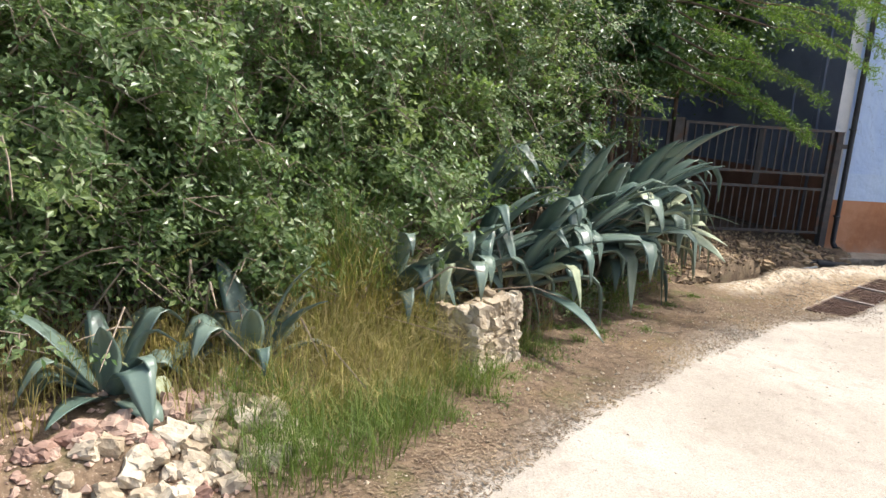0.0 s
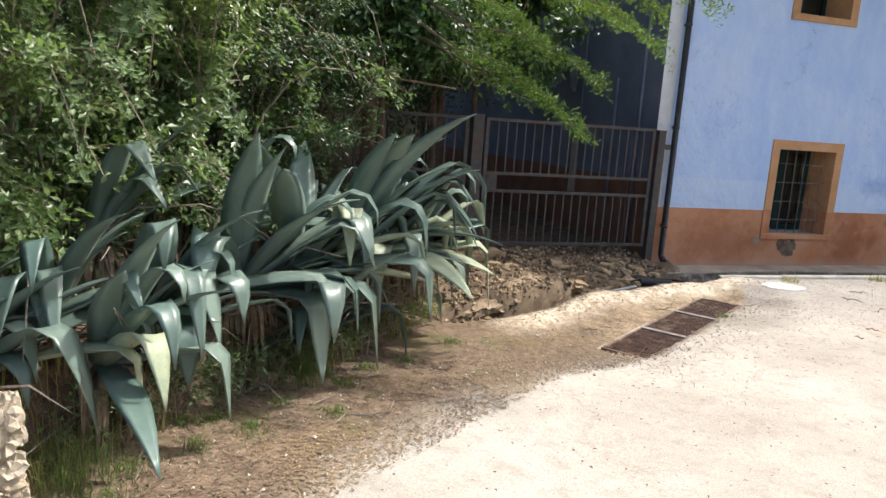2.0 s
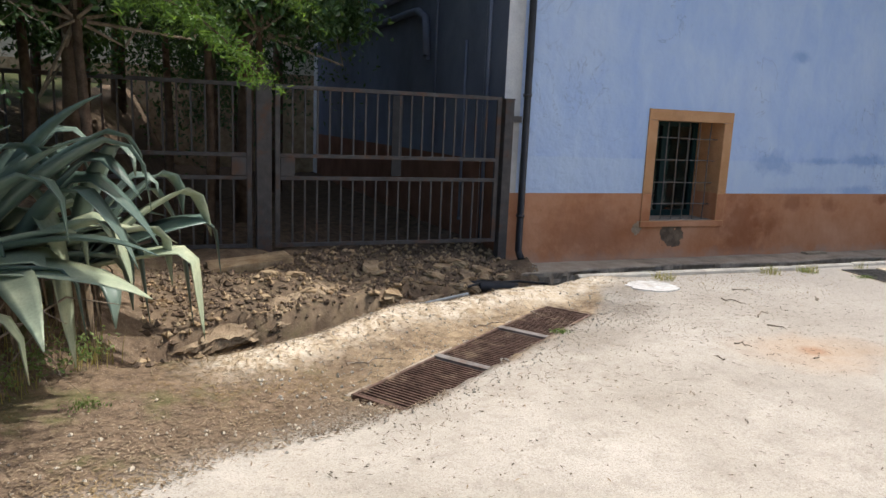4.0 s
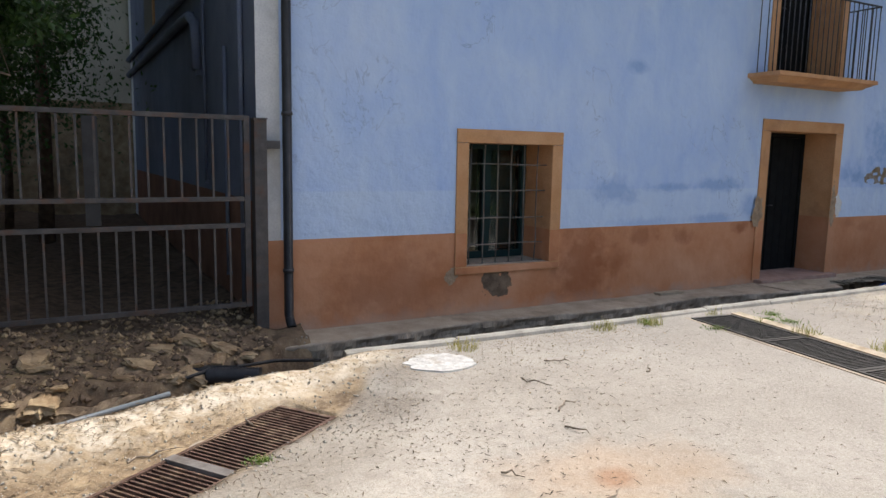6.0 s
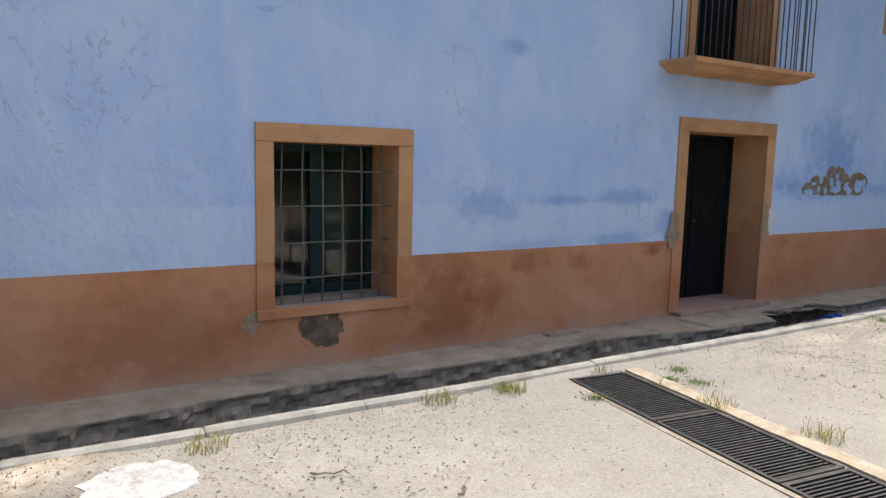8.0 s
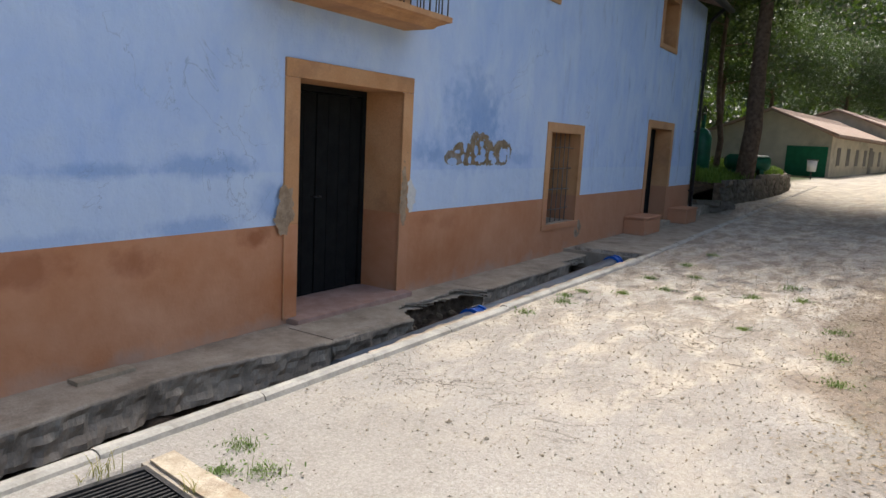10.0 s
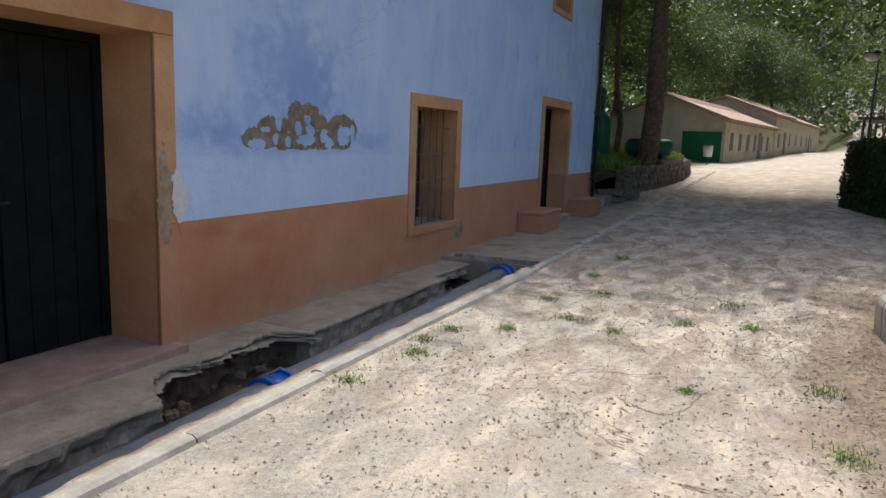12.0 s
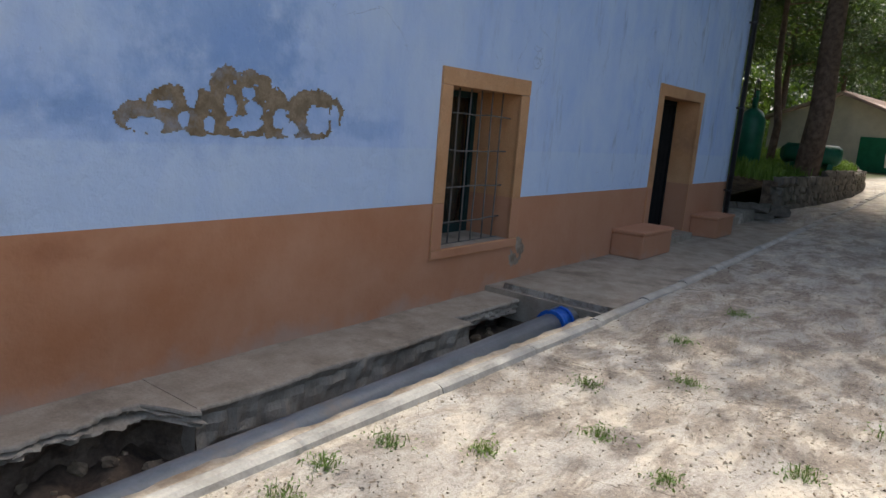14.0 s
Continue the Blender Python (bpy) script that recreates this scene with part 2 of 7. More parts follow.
    return m.done(c, n)


BLUE, BROWN, GROUND = blue_paint(), brown_paint(), ground_mat()
ORANGE = speckled("ochre_paint", (0.53, 0.28, 0.13), (0.62, 0.36, 0.19), 3.0, 0.9, 0.2, dirt=(0.36, 0.19, 0.10))
PLASTER = speckled("bare_plaster", (0.22, 0.17, 0.12), (0.40, 0.34, 0.27), 14.0, 0.95, 0.6)
WHITEWASH = speckled("whitewash", (0.62, 0.63, 0.64), (0.74, 0.74, 0.73), 4.0, 0.9, 0.3, dirt=(0.45, 0.45, 0.44))
# Side wall brown and blue, both darkened in colour to hold its shade.
SHADEBROWN = speckled("side_wall_brown_shaded", (0.16, 0.075, 0.045), (0.25, 0.125, 0.08), 2.0, 0.92, 0.4)
SHADEBLUE = speckled("side_wall_blue_shaded", (0.13, 0.15, 0.21), (0.19, 0.215, 0.28), 1.2, 0.92, 0.4, dirt=(0.10, 0.115, 0.16))
CREAM = speckled("cream_plaster", (0.50, 0.46, 0.36), (0.62, 0.57, 0.45), 1.5, 0.92, 0.3, dirt=(0.33, 0.31, 0.25))
CONCRETE = speckled("grey_concrete", (0.31, 0.26, 0.20), (0.44, 0.38, 0.30), 5.0, 0.93, 0.8, dirt=(0.2, 0.165, 0.125))
KERBSTONE = speckled("pale_kerb_concrete", (0.34, 0.32, 0.28), (0.48, 0.45, 0.39), 5.0, 0.92, 0.5, dirt=(0.21, 0.19, 0.155))
MORTAR = speckled("sunlit_mortar", (0.42, 0.34, 0.24), (0.58, 0.50, 0.38), 9.0, 0.95, 0.9, dirt=(0.28, 0.2, 0.13))
WHITEMORTAR = speckled("white_mortar", (0.46, 0.45, 0.43), (0.68, 0.67, 0.64), 14.0, 0.95, 0.9, dirt=(0.36, 0.31, 0.25))
BARK = speckled("pine_bark", (0.10, 0.065, 0.045), (0.22, 0.15, 0.105), 9.0, 0.95, 0.9)
TWIG = speckled("dry_twig", (0.20, 0.155, 0.115), (0.40, 0.33, 0.26), 20.0, 0.9, 0.3)
SOIL = speckled("dark_soil", (0.085, 0.06, 0.042), (0.24, 0.175, 0.12), 8.0, 0.96, 0.9)
ROCK = speckled("yellow_rock", (0.25, 0.165, 0.09), (0.50, 0.39, 0.245), 5.0, 0.95, 0.9, dirt=(0.13, 0.095, 0.06))
BAREBROWN = speckled("bare_ochre_plaster", (0.30, 0.215, 0.14), (0.46, 0.35, 0.245), 13.0, 0.96, 0.7, dirt=(0.2, 0.15, 0.105))
LEDGE = speckled("ledge_rock_and_earth", (0.17, 0.12, 0.075), (0.40, 0.31, 0.205), 6.0, 0.96, 0.9, dirt=(0.085, 0.06, 0.042))
GALV = speckled("worn_grey_steel", (0.16, 0.14, 0.125), (0.27, 0.25, 0.235), 12.0, 0.6, 0.3, 0.3, dirt=(0.13, 0.08, 0.055))
GATEMETAL = speckled("grey_gate_paint", (0.07, 0.066, 0.068), (0.115, 0.108, 0.106), 10.0, 0.5, 0.1, 0.3, dirt=(0.13, 0.07, 0.045))
BLACKMETAL = speckled("black_metal", (0.018, 0.019, 0.022), (0.035, 0.036, 0.04), 8.0, 0.45, 0.1)
IRON = speckled("wrought_iron", (0.05, 0.05, 0.055), (0.10, 0.10, 0.105), 12.0, 0.55, 0.15, 0.5)
PALEIRON = speckled("weathered_grille_iron", (0.13, 0.125, 0.12), (0.22, 0.21, 0.2), 12.0, 0.6, 0.15, 0.3, dirt=(0.13, 0.08, 0.05))
RUST = speckled("rusty_iron", (0.075, 0.045, 0.034), (0.17, 0.105, 0.08), 14.0, 0.75, 0.4, 0.3, dirt=(0.3, 0.22, 0.15))
DARKIRON = speckled("dark_grate_iron", (0.035, 0.034, 0.034), (0.075, 0.07, 0.066), 14.0, 0.6, 0.3, 0.5)
DOORGREEN = speckled("dark_green_door_paint", (0.006, 0.007, 0.008), (0.012, 0.013, 0.013), 6.0, 0.85, 0.2, spec=0.15)
FRAMEGREEN = speckled("green_window_paint", (0.006, 0.026, 0.027), (0.01, 0.04, 0.04), 6.0, 0.55, 0.2)
TILE = speckled("threshold_tile", (0.33, 0.21, 0.175), (0.45, 0.32, 0.27), 7.0, 0.7, 0.2, dirt=(0.30, 0.23, 0.19))
ROOF = speckled("clay_roof_tile", (0.30, 0.205, 0.155), (0.43, 0.33, 0.265), 3.0, 0.9, 0.5, dirt=(0.26, 0.22, 0.18))
GREYPVC = speckled("grey_pvc", (0.13, 0.15, 0.17), (0.19, 0.21, 0.23), 5.0, 0.4, 0.1, dirt=(0.24, 0.2, 0.16))
BLUEPVC = speckled("blue_plastic", (0.01, 0.09, 0.42), (0.02, 0.14, 0.55), 8.0, 0.35, 0.05)
WOOD = speckled("weathered_board", (0.30, 0.25, 0.18), (0.42, 0.36, 0.27), 12.0, 0.85, 0.3)
MACHINE = speckled("green_machine_paint", (0.01, 0.10, 0.055), (0.018, 0.15, 0.08), 4.0, 0.4, 0.1)
SHEDGREEN = speckled("green_shed_door_paint", (0.01, 0.13, 0.06), (0.015, 0.17, 0.08), 4.0, 0.6, 0.1)
DARKROOM = speckled("dark_window", (0.02, 0.017, 0.014), (0.04, 0.032, 0.026), 4.0, 0.4, 0.1)
LAMPGLASS = speckled("lamp_globe", (0.55, 0.57, 0.6), (0.7, 0.72, 0.74), 4.0, 0.2, 0.0)
SHRUBLEAF = leafy("shrub_leaf", (0.09, 0.17, 0.065), (0.32, 0.41, 0.2), 0.34, 0.42, 0.5)
GLOSSLEAF = leafy("glossy_dark_leaf", (0.022, 0.065, 0.022), (0.07, 0.14, 0.04), 0.42, 0.18, 0.4)
FEATHER = leafy("feathery_leaf", (0.07, 0.15, 0.025), (0.16, 0.28, 0.05), 0.5, 0.35)
PINELEAF = leafy("pine_needles", (0.013, 0.033, 0.012), (0.038, 0.066, 0.02), 0.5, 0.2)
SLOPELEAF = leafy("bright_slope_leaf", (0.07, 0.135, 0.02), (0.19, 0.29, 0.05), 0.5, 0.35)
SILVERLEAF = leafy("silver_poplar_leaf", (0.05, 0.09, 0.04), (0.20, 0.25, 0.18), 0.35, 0.2, 0.6)
HEDGELEAF = leafy("hedge_leaf", (0.014, 0.035, 0.01), (0.04, 0.075, 0.018), 0.55, 0.12)
WEED = leafy("weed_leaf", (0.12, 0.2, 0.05), (0.27, 0.37, 0.14), 0.5, 0.3)
DRYGRASS = leafy("dry_grass_blade", (0.30, 0.24, 0.09), (0.55, 0.45, 0.20), 0.7, 0.35)
GREENGRASS = leafy("green_grass_blade", (0.09, 0.15, 0.03), (0.2, 0.26, 0.07), 0.6, 0.3)
DARKBIT = leafy("dark_twig_bit", (0.05, 0.038, 0.026), (0.15, 0.11, 0.075), 0.8, 0.0)
LITTERBIT = leafy("fallen_leaf", (0.13, 0.085, 0.05), (0.34, 0.26, 0.17), 0.8, 0.0)


def stone_mat():
    m = Mat("rubble_stone", 0.93, 0, 0.2)
    info = m.t.nodes.new("ShaderNodeObjectInfo")
    c = m.mix(info.outputs["Random"], (0.36, 0.29, 0.20), (0.56, 0.50, 0.40))
    c = m.mix(m.math("MULTIPLY", m.ramp(m.noise(12, 6, 0.7), 0.45, 0.7), 0.6), c, (0.24, 0.18, 0.12))
    n = m.bump(m.noise(40, 5), 0.5, 0.008)
    return m.done(c, m.bump(m.noise(10, 5), 0.5, 0.02, n))


def pink_mat():
    m = Mat("pink_rubble_stone", 0.93, 0, 0.2)
    info = m.t.nodes.new("ShaderNodeObjectInfo")
    c = m.mix(info.outputs["Random"], (0.28, 0.17, 0.135), (0.48, 0.36, 0.285))
    c = m.mix(m.math("MULTIPLY", m.ramp(m.noise(12, 6, 0.7), 0.45, 0.7), 0.6), c, (0.2, 0.12, 0.09))
    return m.done(c, m.bump(m.noise(25, 6), 0.6, 0.015))


def agave_mat():
    m = Mat("agave_leaf", 0.33, 0, 0.5)
    info = m.t.nodes.new("ShaderNodeObjectInfo")
    c = m.mix(m.ramp(m.noise(2.5, 4), 0.3, 0.7), (0.055, 0.10, 0.085), (0.13, 0.19, 0.16))
    c = m.mix(m.math("MULTIPLY", info.outputs["Random"], 0.5), c, (0.26, 0.33, 0.27))
    c = m.mix(m.math("MULTIPLY", m.ramp(m.noise(18, 5, 0.7), 0.55, 0.7), 0.4), c, (0.2, 0.24, 0.17))
    return m.done(c, m.bump(m.noise(20, 4), 0.15, 0.01))


STONE, PINKSTONE, AGAVE = stone_mat(), pink_mat(), agave_mat()
AGAVEPALE = speckled("pale_agave_leaf", (0.30, 0.36, 0.25), (0.46, 0.5, 0.34), 5.0, 0.45, 0.1)


def glass_mat():
    m = Mat("window_glass", 0.04, 0, 0.5)
    m.b.inputs["Transmission Weight"].default_value = 1.0
    return m.done((0.75, 0.8, 0.78))


GLASS = glass_mat()


# ---- mesh helpers ----
def part(name, bm, material, parent=None, label=""):
    """Links a bmesh as one mesh object under a thing or part."""
    me = bpy.data.meshes.new(name)
    bm.to_mesh(me)
    bm.free()
    for mm in material if isinstance(material, (list, tuple)) else [material]:
        me.materials.append(mm)
    ob = new(name, me)
    ob.parent = parent
    return tagged(ob, label)


def thing(name, label, category, at=(0, 0, 0), turn=0.0, group="", kind=""):
    ob = new(name)
    ob.matrix_world = pose(*at, 0, 0, turn)
    return tagged(ob, label, category, group, kind)


def box(bm, x0, x1, y0, y1, z0, z1, bevel=0.0, mat=0):
    r = bmesh.ops.create_cube(bm, size=1.0, matrix=Matrix.Translation(((x0 + x1) / 2, (y0 + y1) / 2, (z0 + z1) / 2)) @ Matrix.Diagonal((x1 - x0, y1 - y0, z1 - z0, 1)))
    faces = {f for v in r["verts"] for f in v.link_faces}
    for f in faces:
        f.material_index = mat
    if bevel:
        bmesh.ops.bevel(bm, geom=list({e for f in faces for e in f.edges}), offset=bevel, segments=2, affect="EDGES", profile=0.6)
    return bm


def boxed(*a, **k):
    return box(bmesh.new(), *a, **k)


def tube(bm, pts, radii, sides=8, cap=True):
    """A tube of changing radius along a line of points."""
    rings = []
    for i, p in enumerate(pts):
        p = Vector(p)
        d = (Vector(pts[min(i + 1, len(pts) - 1)]) - Vector(pts[max(i - 1, 0)])).normalized()
        u = d.orthogonal().normalized() if abs(d.z) > 0.99 else d.cross(Vector((0, 0, 1))).normalized()
        v = d.cross(u)
        r = radii[i] if isinstance(radii, (list, tuple)) else radii
        rings.append([bm.verts.new(p + r * (u * math.cos(2 * math.pi * k / sides) + v * math.sin(2 * math.pi * k / sides))) for k in range(sides)])
    for a, b in zip(rings, rings[1:]):
        for k in range(sides):
            f = bm.faces.new((a[k], a[(k + 1) % sides], b[(k + 1) % sides], b[k]))
            f.smooth = sides > 5
    if cap:
        bm.faces.new(rings[0][::-1])
        bm.faces.new(rings[-1])
    return bm


def tubed(pts, radii, sides=8):
    return tube(bmesh.new(), pts, radii, sides)


def mesh_np(name, verts, faces, materials, parent=None, label="", smooth=False):
    me = bpy.data.meshes.new(name)
    k = faces.shape[1]
    me.vertices.add(len(verts))
    me.vertices.foreach_set("co", np.asarray(verts, np.float32).ravel())
    me.loops.add(faces.size)
    me.loops.foreach_set("vertex_index", faces.astype(np.int32).ravel())
    me.polygons.add(len(faces))
    me.polygons.foreach_set("loop_start", np.arange(0, faces.size, k, dtype=np.int32))
    me.polygons.foreach_set("use_smooth", np.full(len(faces), smooth))
    for mm in materials:
        me.materials.append(mm)
    me.update(calc_edges=True)
    me.validate()
    ob = new(name, me)
    ob.parent = parent
    return tagged(ob, label)


def unit(v):
    return v / np.maximum(np.linalg.norm(v, axis=1, keepdims=True), 1e-9)


def leaves(name, centres, normals, length, width, material, rng, parent=None, label="", droop=0.3, kind="stuff", flat=0.7):
    """Many folded leaf blades, one at each centre, roughly facing the normals."""
    n = len(centres)
    nrm = unit(normals * flat + rng.normal(size=(n, 3)) * 0.55)
    ax = rng.normal(size=(n, 3)) + np.array([0, 0, -droop])
    ax = unit(ax - nrm * np.sum(ax * nrm, axis=1, keepdims=True))
    sd = np.cross(nrm, ax)
    s = rng.uniform(0.6, 1.25, (n, 1))
    ln, w = length * s / 2, width * s / 2
    v = np.stack([centres - ax * ln, centres + sd * w + nrm * w * 0.35, centres + ax * ln, centres - sd * w + nrm * w * 0.35], axis=1).reshape(-1, 3)
    i = np.arange(n)[:, None] * 4
    f = np.concatenate([i + np.array([[0, 1, 2]]), i + np.array([[0, 2, 3]])], axis=1).reshape(-1, 3)
    ob = mesh_np(name, v, f, [material], parent, label)
    return tagged(ob, kind=kind)


def fuzz(p, scale, seed=0.0):
    """Smooth noise for numpy points, -1 to 1: a sum of skew sines."""
    x, y, z = p[:, 0] * scale + seed, p[:, 1] * scale + 1.7 * seed, p[:, 2] * scale - seed
    a = np.sin(1.1 * x + 1.9 * np.sin(0.7 * y + z)) + np.sin(1.3 * y + 1.7 * np.sin(0.9 * z + 1.3 * x)) + np.sin(1.2 * z + 1.5 * np.sin(1.1 * x - 0.8 * y))
    return a / 3


def smooth(a, b, x):
    t = np.clip((x - a) / (b - a), 0, 1)
    return t * t * (3 - 2 * t)


def blades(name, roots, height, width, lean, material, rng, parent=None, label="", kind="stuff"):
    """Thin grass blades that curve over towards the tip."""
    n = len(roots)
    h = height * rng.uniform(0.4, 1.25, (n, 1))
    a = rng.uniform(0, 2 * math.pi, n)
    side = np.stack([np.cos(a), np.sin(a), np.zeros(n)], 1)
    b = a + rng.normal(0, 0.6, n)
    out = np.stack([-np.sin(b), np.cos(b), np.zeros(n)], 1) * rng.uniform(0.05, 1, (n, 1)) * lean
    up = np.array([[0, 0, 1.0]])
    over = np.linalg.norm(out, axis=1, keepdims=True)
    m1, m2 = roots + up * h * 0.42 + out * h * 0.16, roots + up * h * (0.78 - 0.1 * over) + out * h * 0.5
    v = np.stack([roots - side * width, roots + side * width, m1 + side * width * 0.85, m1 - side * width * 0.85, m2 + side * width * 0.6, m2 - side * width * 0.6,
                  roots + up * h * (0.98 - 0.35 * over) + out * h], 1).reshape(-1, 3)
    i = np.arange(n)[:, None] * 7
    f = np.concatenate([i + np.array([q]) for q in ([0, 1, 2], [0, 2, 3], [3, 2, 4], [3, 4, 5], [5, 4, 6])], 1).reshape(-1, 3)
    return tagged(mesh_np(name, v, f, [material], parent, label), kind=kind)


# ---- ground: one sheet to the horizon ----
EDGE_X = [-30, -4, 0.8, 1.67, 3.0, 4.62, 6.07, 6.79, 7.91, 8.35, 8.5, 9.0]
EDGE_Y = [-27, -1.7, 3.05, 3.95, 5.1, 6.35, 6.92, 7.37, 8.2, 8.8, 9.1, 9.13]
LIP_X = [4.0, 5.0, 5.3, 6.11, 6.61, 7.28, 8.3]
LIP_Y = [7.5, 7.86, 8.03, 8.62, 8.72, 9.03, 9.24]
BACK_X = [4.0, 4.9, 5.35, 6.34, 7.25, 7.7, 8.3]
BACK_Y = [7.9, 8.3, 8.65, 9.2, 9.55, 9.75, 9.97]
WALL_Y = 10.47
GRATE_A, GRATE_D, GRATE_N = Vector((7.76, 8.48, 0)), Vector((-0.813, -0.582, 0)), Vector((0.582, -0.813, 0))


def ground_height(x, y):
    """Height of the ground and the shares of litter, sand, dug and shade-darkened earth and wild growth."""
    p = np.stack([x, y, np.zeros_like(x)], 1)
    f1, f2, f3 = fuzz(p, 1.3, 1.0), fuzz(p, 5.0, 2.0), fuzz(p, 14.0, 3.0)
    z = 0.16 * smooth(5.0, 0.0, x) + 0.016 * np.clip(x - 20, 0, 70) + 0.01 * f1
    z += 0.10 * smooth(7.6, 6.0, y) * smooth(13, 16, x)
    edge = np.interp(x, EDGE_X, EDGE_Y)
    off = y - edge + 0.10 * f2 + 0.16 * f1
    litter = smooth(-0.12, 0.3, off) * smooth(9.3, 8.6, x)
    # worn hollow along the sunken drain
    z -= 0.13 * np.exp(-(((y - np.interp(x, [5, 8], [6.9, 8.65])) / 0.9) ** 2)) * smooth(3.8, 5.4, x) * smooth(8.6, 7.9, x)
    lip, back = np.interp(x, LIP_X, LIP_Y) + 0.04 * f2, np.interp(x, BACK_X, BACK_Y) + 0.10 * f2 + 0.04 * f3
    sand = smooth(4.8, 6.1, x) * smooth(9.0, 8.5, x) * smooth(0.02, 0.15, off) * smooth(0.1, 0.0, y - back)
    near_lip = np.exp(-(((y - lip + 0.18) / 0.2) ** 2)) * smooth(4.2, 5.0, x) * smooth(9, 8, x)
    z += 0.07 * near_lip + sand * 0.012 * f3
    gx = smooth(3.9, 4.7, x) * (x < 8.4)
    cut = gx * smooth(-0.02, 0.06, y - lip) * smooth(0.05, -0.05, y - back)
    run = (x >= 8.3) * smooth(9.21, 9.25, y) * smooth(20.65, 20.6, x)
    dig_shade = np.maximum(cut, run)
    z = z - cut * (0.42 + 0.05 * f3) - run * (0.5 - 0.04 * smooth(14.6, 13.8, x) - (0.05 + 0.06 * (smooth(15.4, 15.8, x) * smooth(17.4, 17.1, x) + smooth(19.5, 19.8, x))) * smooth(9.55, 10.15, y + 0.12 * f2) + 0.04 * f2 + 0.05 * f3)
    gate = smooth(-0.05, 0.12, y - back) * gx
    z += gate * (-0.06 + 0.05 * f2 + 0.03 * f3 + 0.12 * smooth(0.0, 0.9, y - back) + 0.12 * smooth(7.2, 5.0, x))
    # Earth before the gate: soil tone with its shade painted in.
    dig_shade = np.maximum(dig_shade, gate * (0.5 + 0.35 * f2))
    sand = np.maximum(sand, gate * 0.4)
    # planted bank beside the road
    d = (y - (3.5 + 1.02 * x)) / 1.43 + 0.12 * f1 + 0.05 * f2
    b = smooth(4.6, 3.4, x) * smooth(0, 0.2, d)
    bank = 0.17 * smooth(0.0, 0.35, d) + 0.17 * smooth(0.16, 0.36, d) * smooth(0.6, 1.4, x) + 0.12 * np.clip(d - 0.3, 0, 1.0) + 0.36 * np.clip(d - 1.3, 0, 3.0) + 0.08 * np.clip(d - 4.3, 0, 40)
    z += bank * b
    litter = np.maximum(litter, b)
    # verge along the foot of the far planter
    litter = np.maximum(litter, 0.7 * smooth(0.25, -0.2, y - 6.45 + 0.3 * f1 + 0.2 * f2) * smooth(13.5, 15.5, x) * smooth(21.5, 19.5, x))
    # Yard floor gets the same dark tone, as painted shade.
    dig_shade = np.maximum(dig_shade, smooth(10.0, 10.7, y) * (x < 8.2) * smooth(2.5, 4.5, x))
    # the ledge side under the house and the yard behind
    wild = np.zeros_like(x)
    left_y = np.interp(x, [29, 44, 54, 80, 112, 130], [10.0, 10.4, 9.3, 5.0, -0.5, -4])
    right_y = np.interp(x, [16, 20, 30, 54, 80, 120], [-1.5, 1.6, 4.4, 3.4, -1.2, -7])
    left, right = smooth(0.0, 0.6, y - left_y + 0.2 * f1) * smooth(29.5, 30.5, x), smooth(0.3, -0.4, y - right_y + 0.3 * f1) * (x > 16)
    wild = np.maximum(wild, np.maximum(left, right))
    wild = np.maximum(wild, smooth(-6, -9, y) * (x <= 16) + smooth(11.5, 14, y) * (x < 3))
    valley = 0.5 * np.clip(y - 17 - 0.04 * (x - 30), 0, 45) * smooth(26, 36, x)
    valley += 0.42 * np.clip(-6 - y + 0.08 * (x - 30), 0, 45) * smooth(20, 36, x) + 0.6 * np.clip(x - 125, 0, 60)
    z += valley * (1 + 0.15 * fuzz(p, 0.12, 5.0))
    z = np.where((x > 8.0) & (x < 28.0) & (y > 10.35), -0.45, z)
    z = np.where((x > 20.7) & (x < 30.3) & (y > 9.21) & (y < np.where(x > 27.9, 10.4, 10.6)), -0.3, z)
    u, v = (x - GRATE_A.x) * GRATE_D.x + (y - GRATE_A.y) * GRATE_D.y, (x - GRATE_A.x) * GRATE_N.x + (y - GRATE_A.y) * GRATE_N.y
    z = np.where((u > -0.02) & (u < 2.83) & (np.abs(v) < 0.21), -0.5, z)
    gl = 11.83 - 0.13 * (8.95 - y)
    z = np.where((x > gl) & (x < gl + 0.5) & (y < 8.93) & (y > 4.4), -0.45, z)
    return z, litter, sand, dig_shade, wild, np.clip(near_lip * 1.6, 0, 1)


def make_ground():
    def coords(lo, a, b, hi, step, far):
        left = a - np.cumsum(0.12 * 1.28 ** np.arange(far))
        right = b + np.cumsum(0.12 * 1.28 ** np.arange(far))
        return np.concatenate([left[left > lo][::-1], np.arange(a, b + 1e-6, step), right[right < hi]])
    xs, ys = coords(-400, -2.5, 23.0, 400, 0.055, 34), coords(-400, 1.5, 10.6, 400, 0.05, 34)
    gx, gy = np.meshgrid(xs, ys)
    x, y = gx.ravel(), gy.ravel()
    z, litter, sand, dig_shade, wild, crust = ground_height(x, y)
    nx, ny = len(xs), len(ys)
    i = (np.arange(ny - 1)[:, None] * nx + np.arange(nx - 1)[None, :]).ravel()
    f = np.stack([i, i + 1, i + nx + 1, i + nx], 1)
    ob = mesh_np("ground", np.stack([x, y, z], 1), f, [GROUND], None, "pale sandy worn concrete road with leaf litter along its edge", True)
    for key, val in (("litter", litter), ("sand", sand), ("dig_shade", dig_shade), ("wild", wild), ("crust", crust)):
        at = ob.data.attributes.new(key, "FLOAT", "POINT")
        at.data.foreach_set("value", np.clip(val, 0, 1).astype(np.float32))
    return tagged(ob, category="ground", kind="structure")


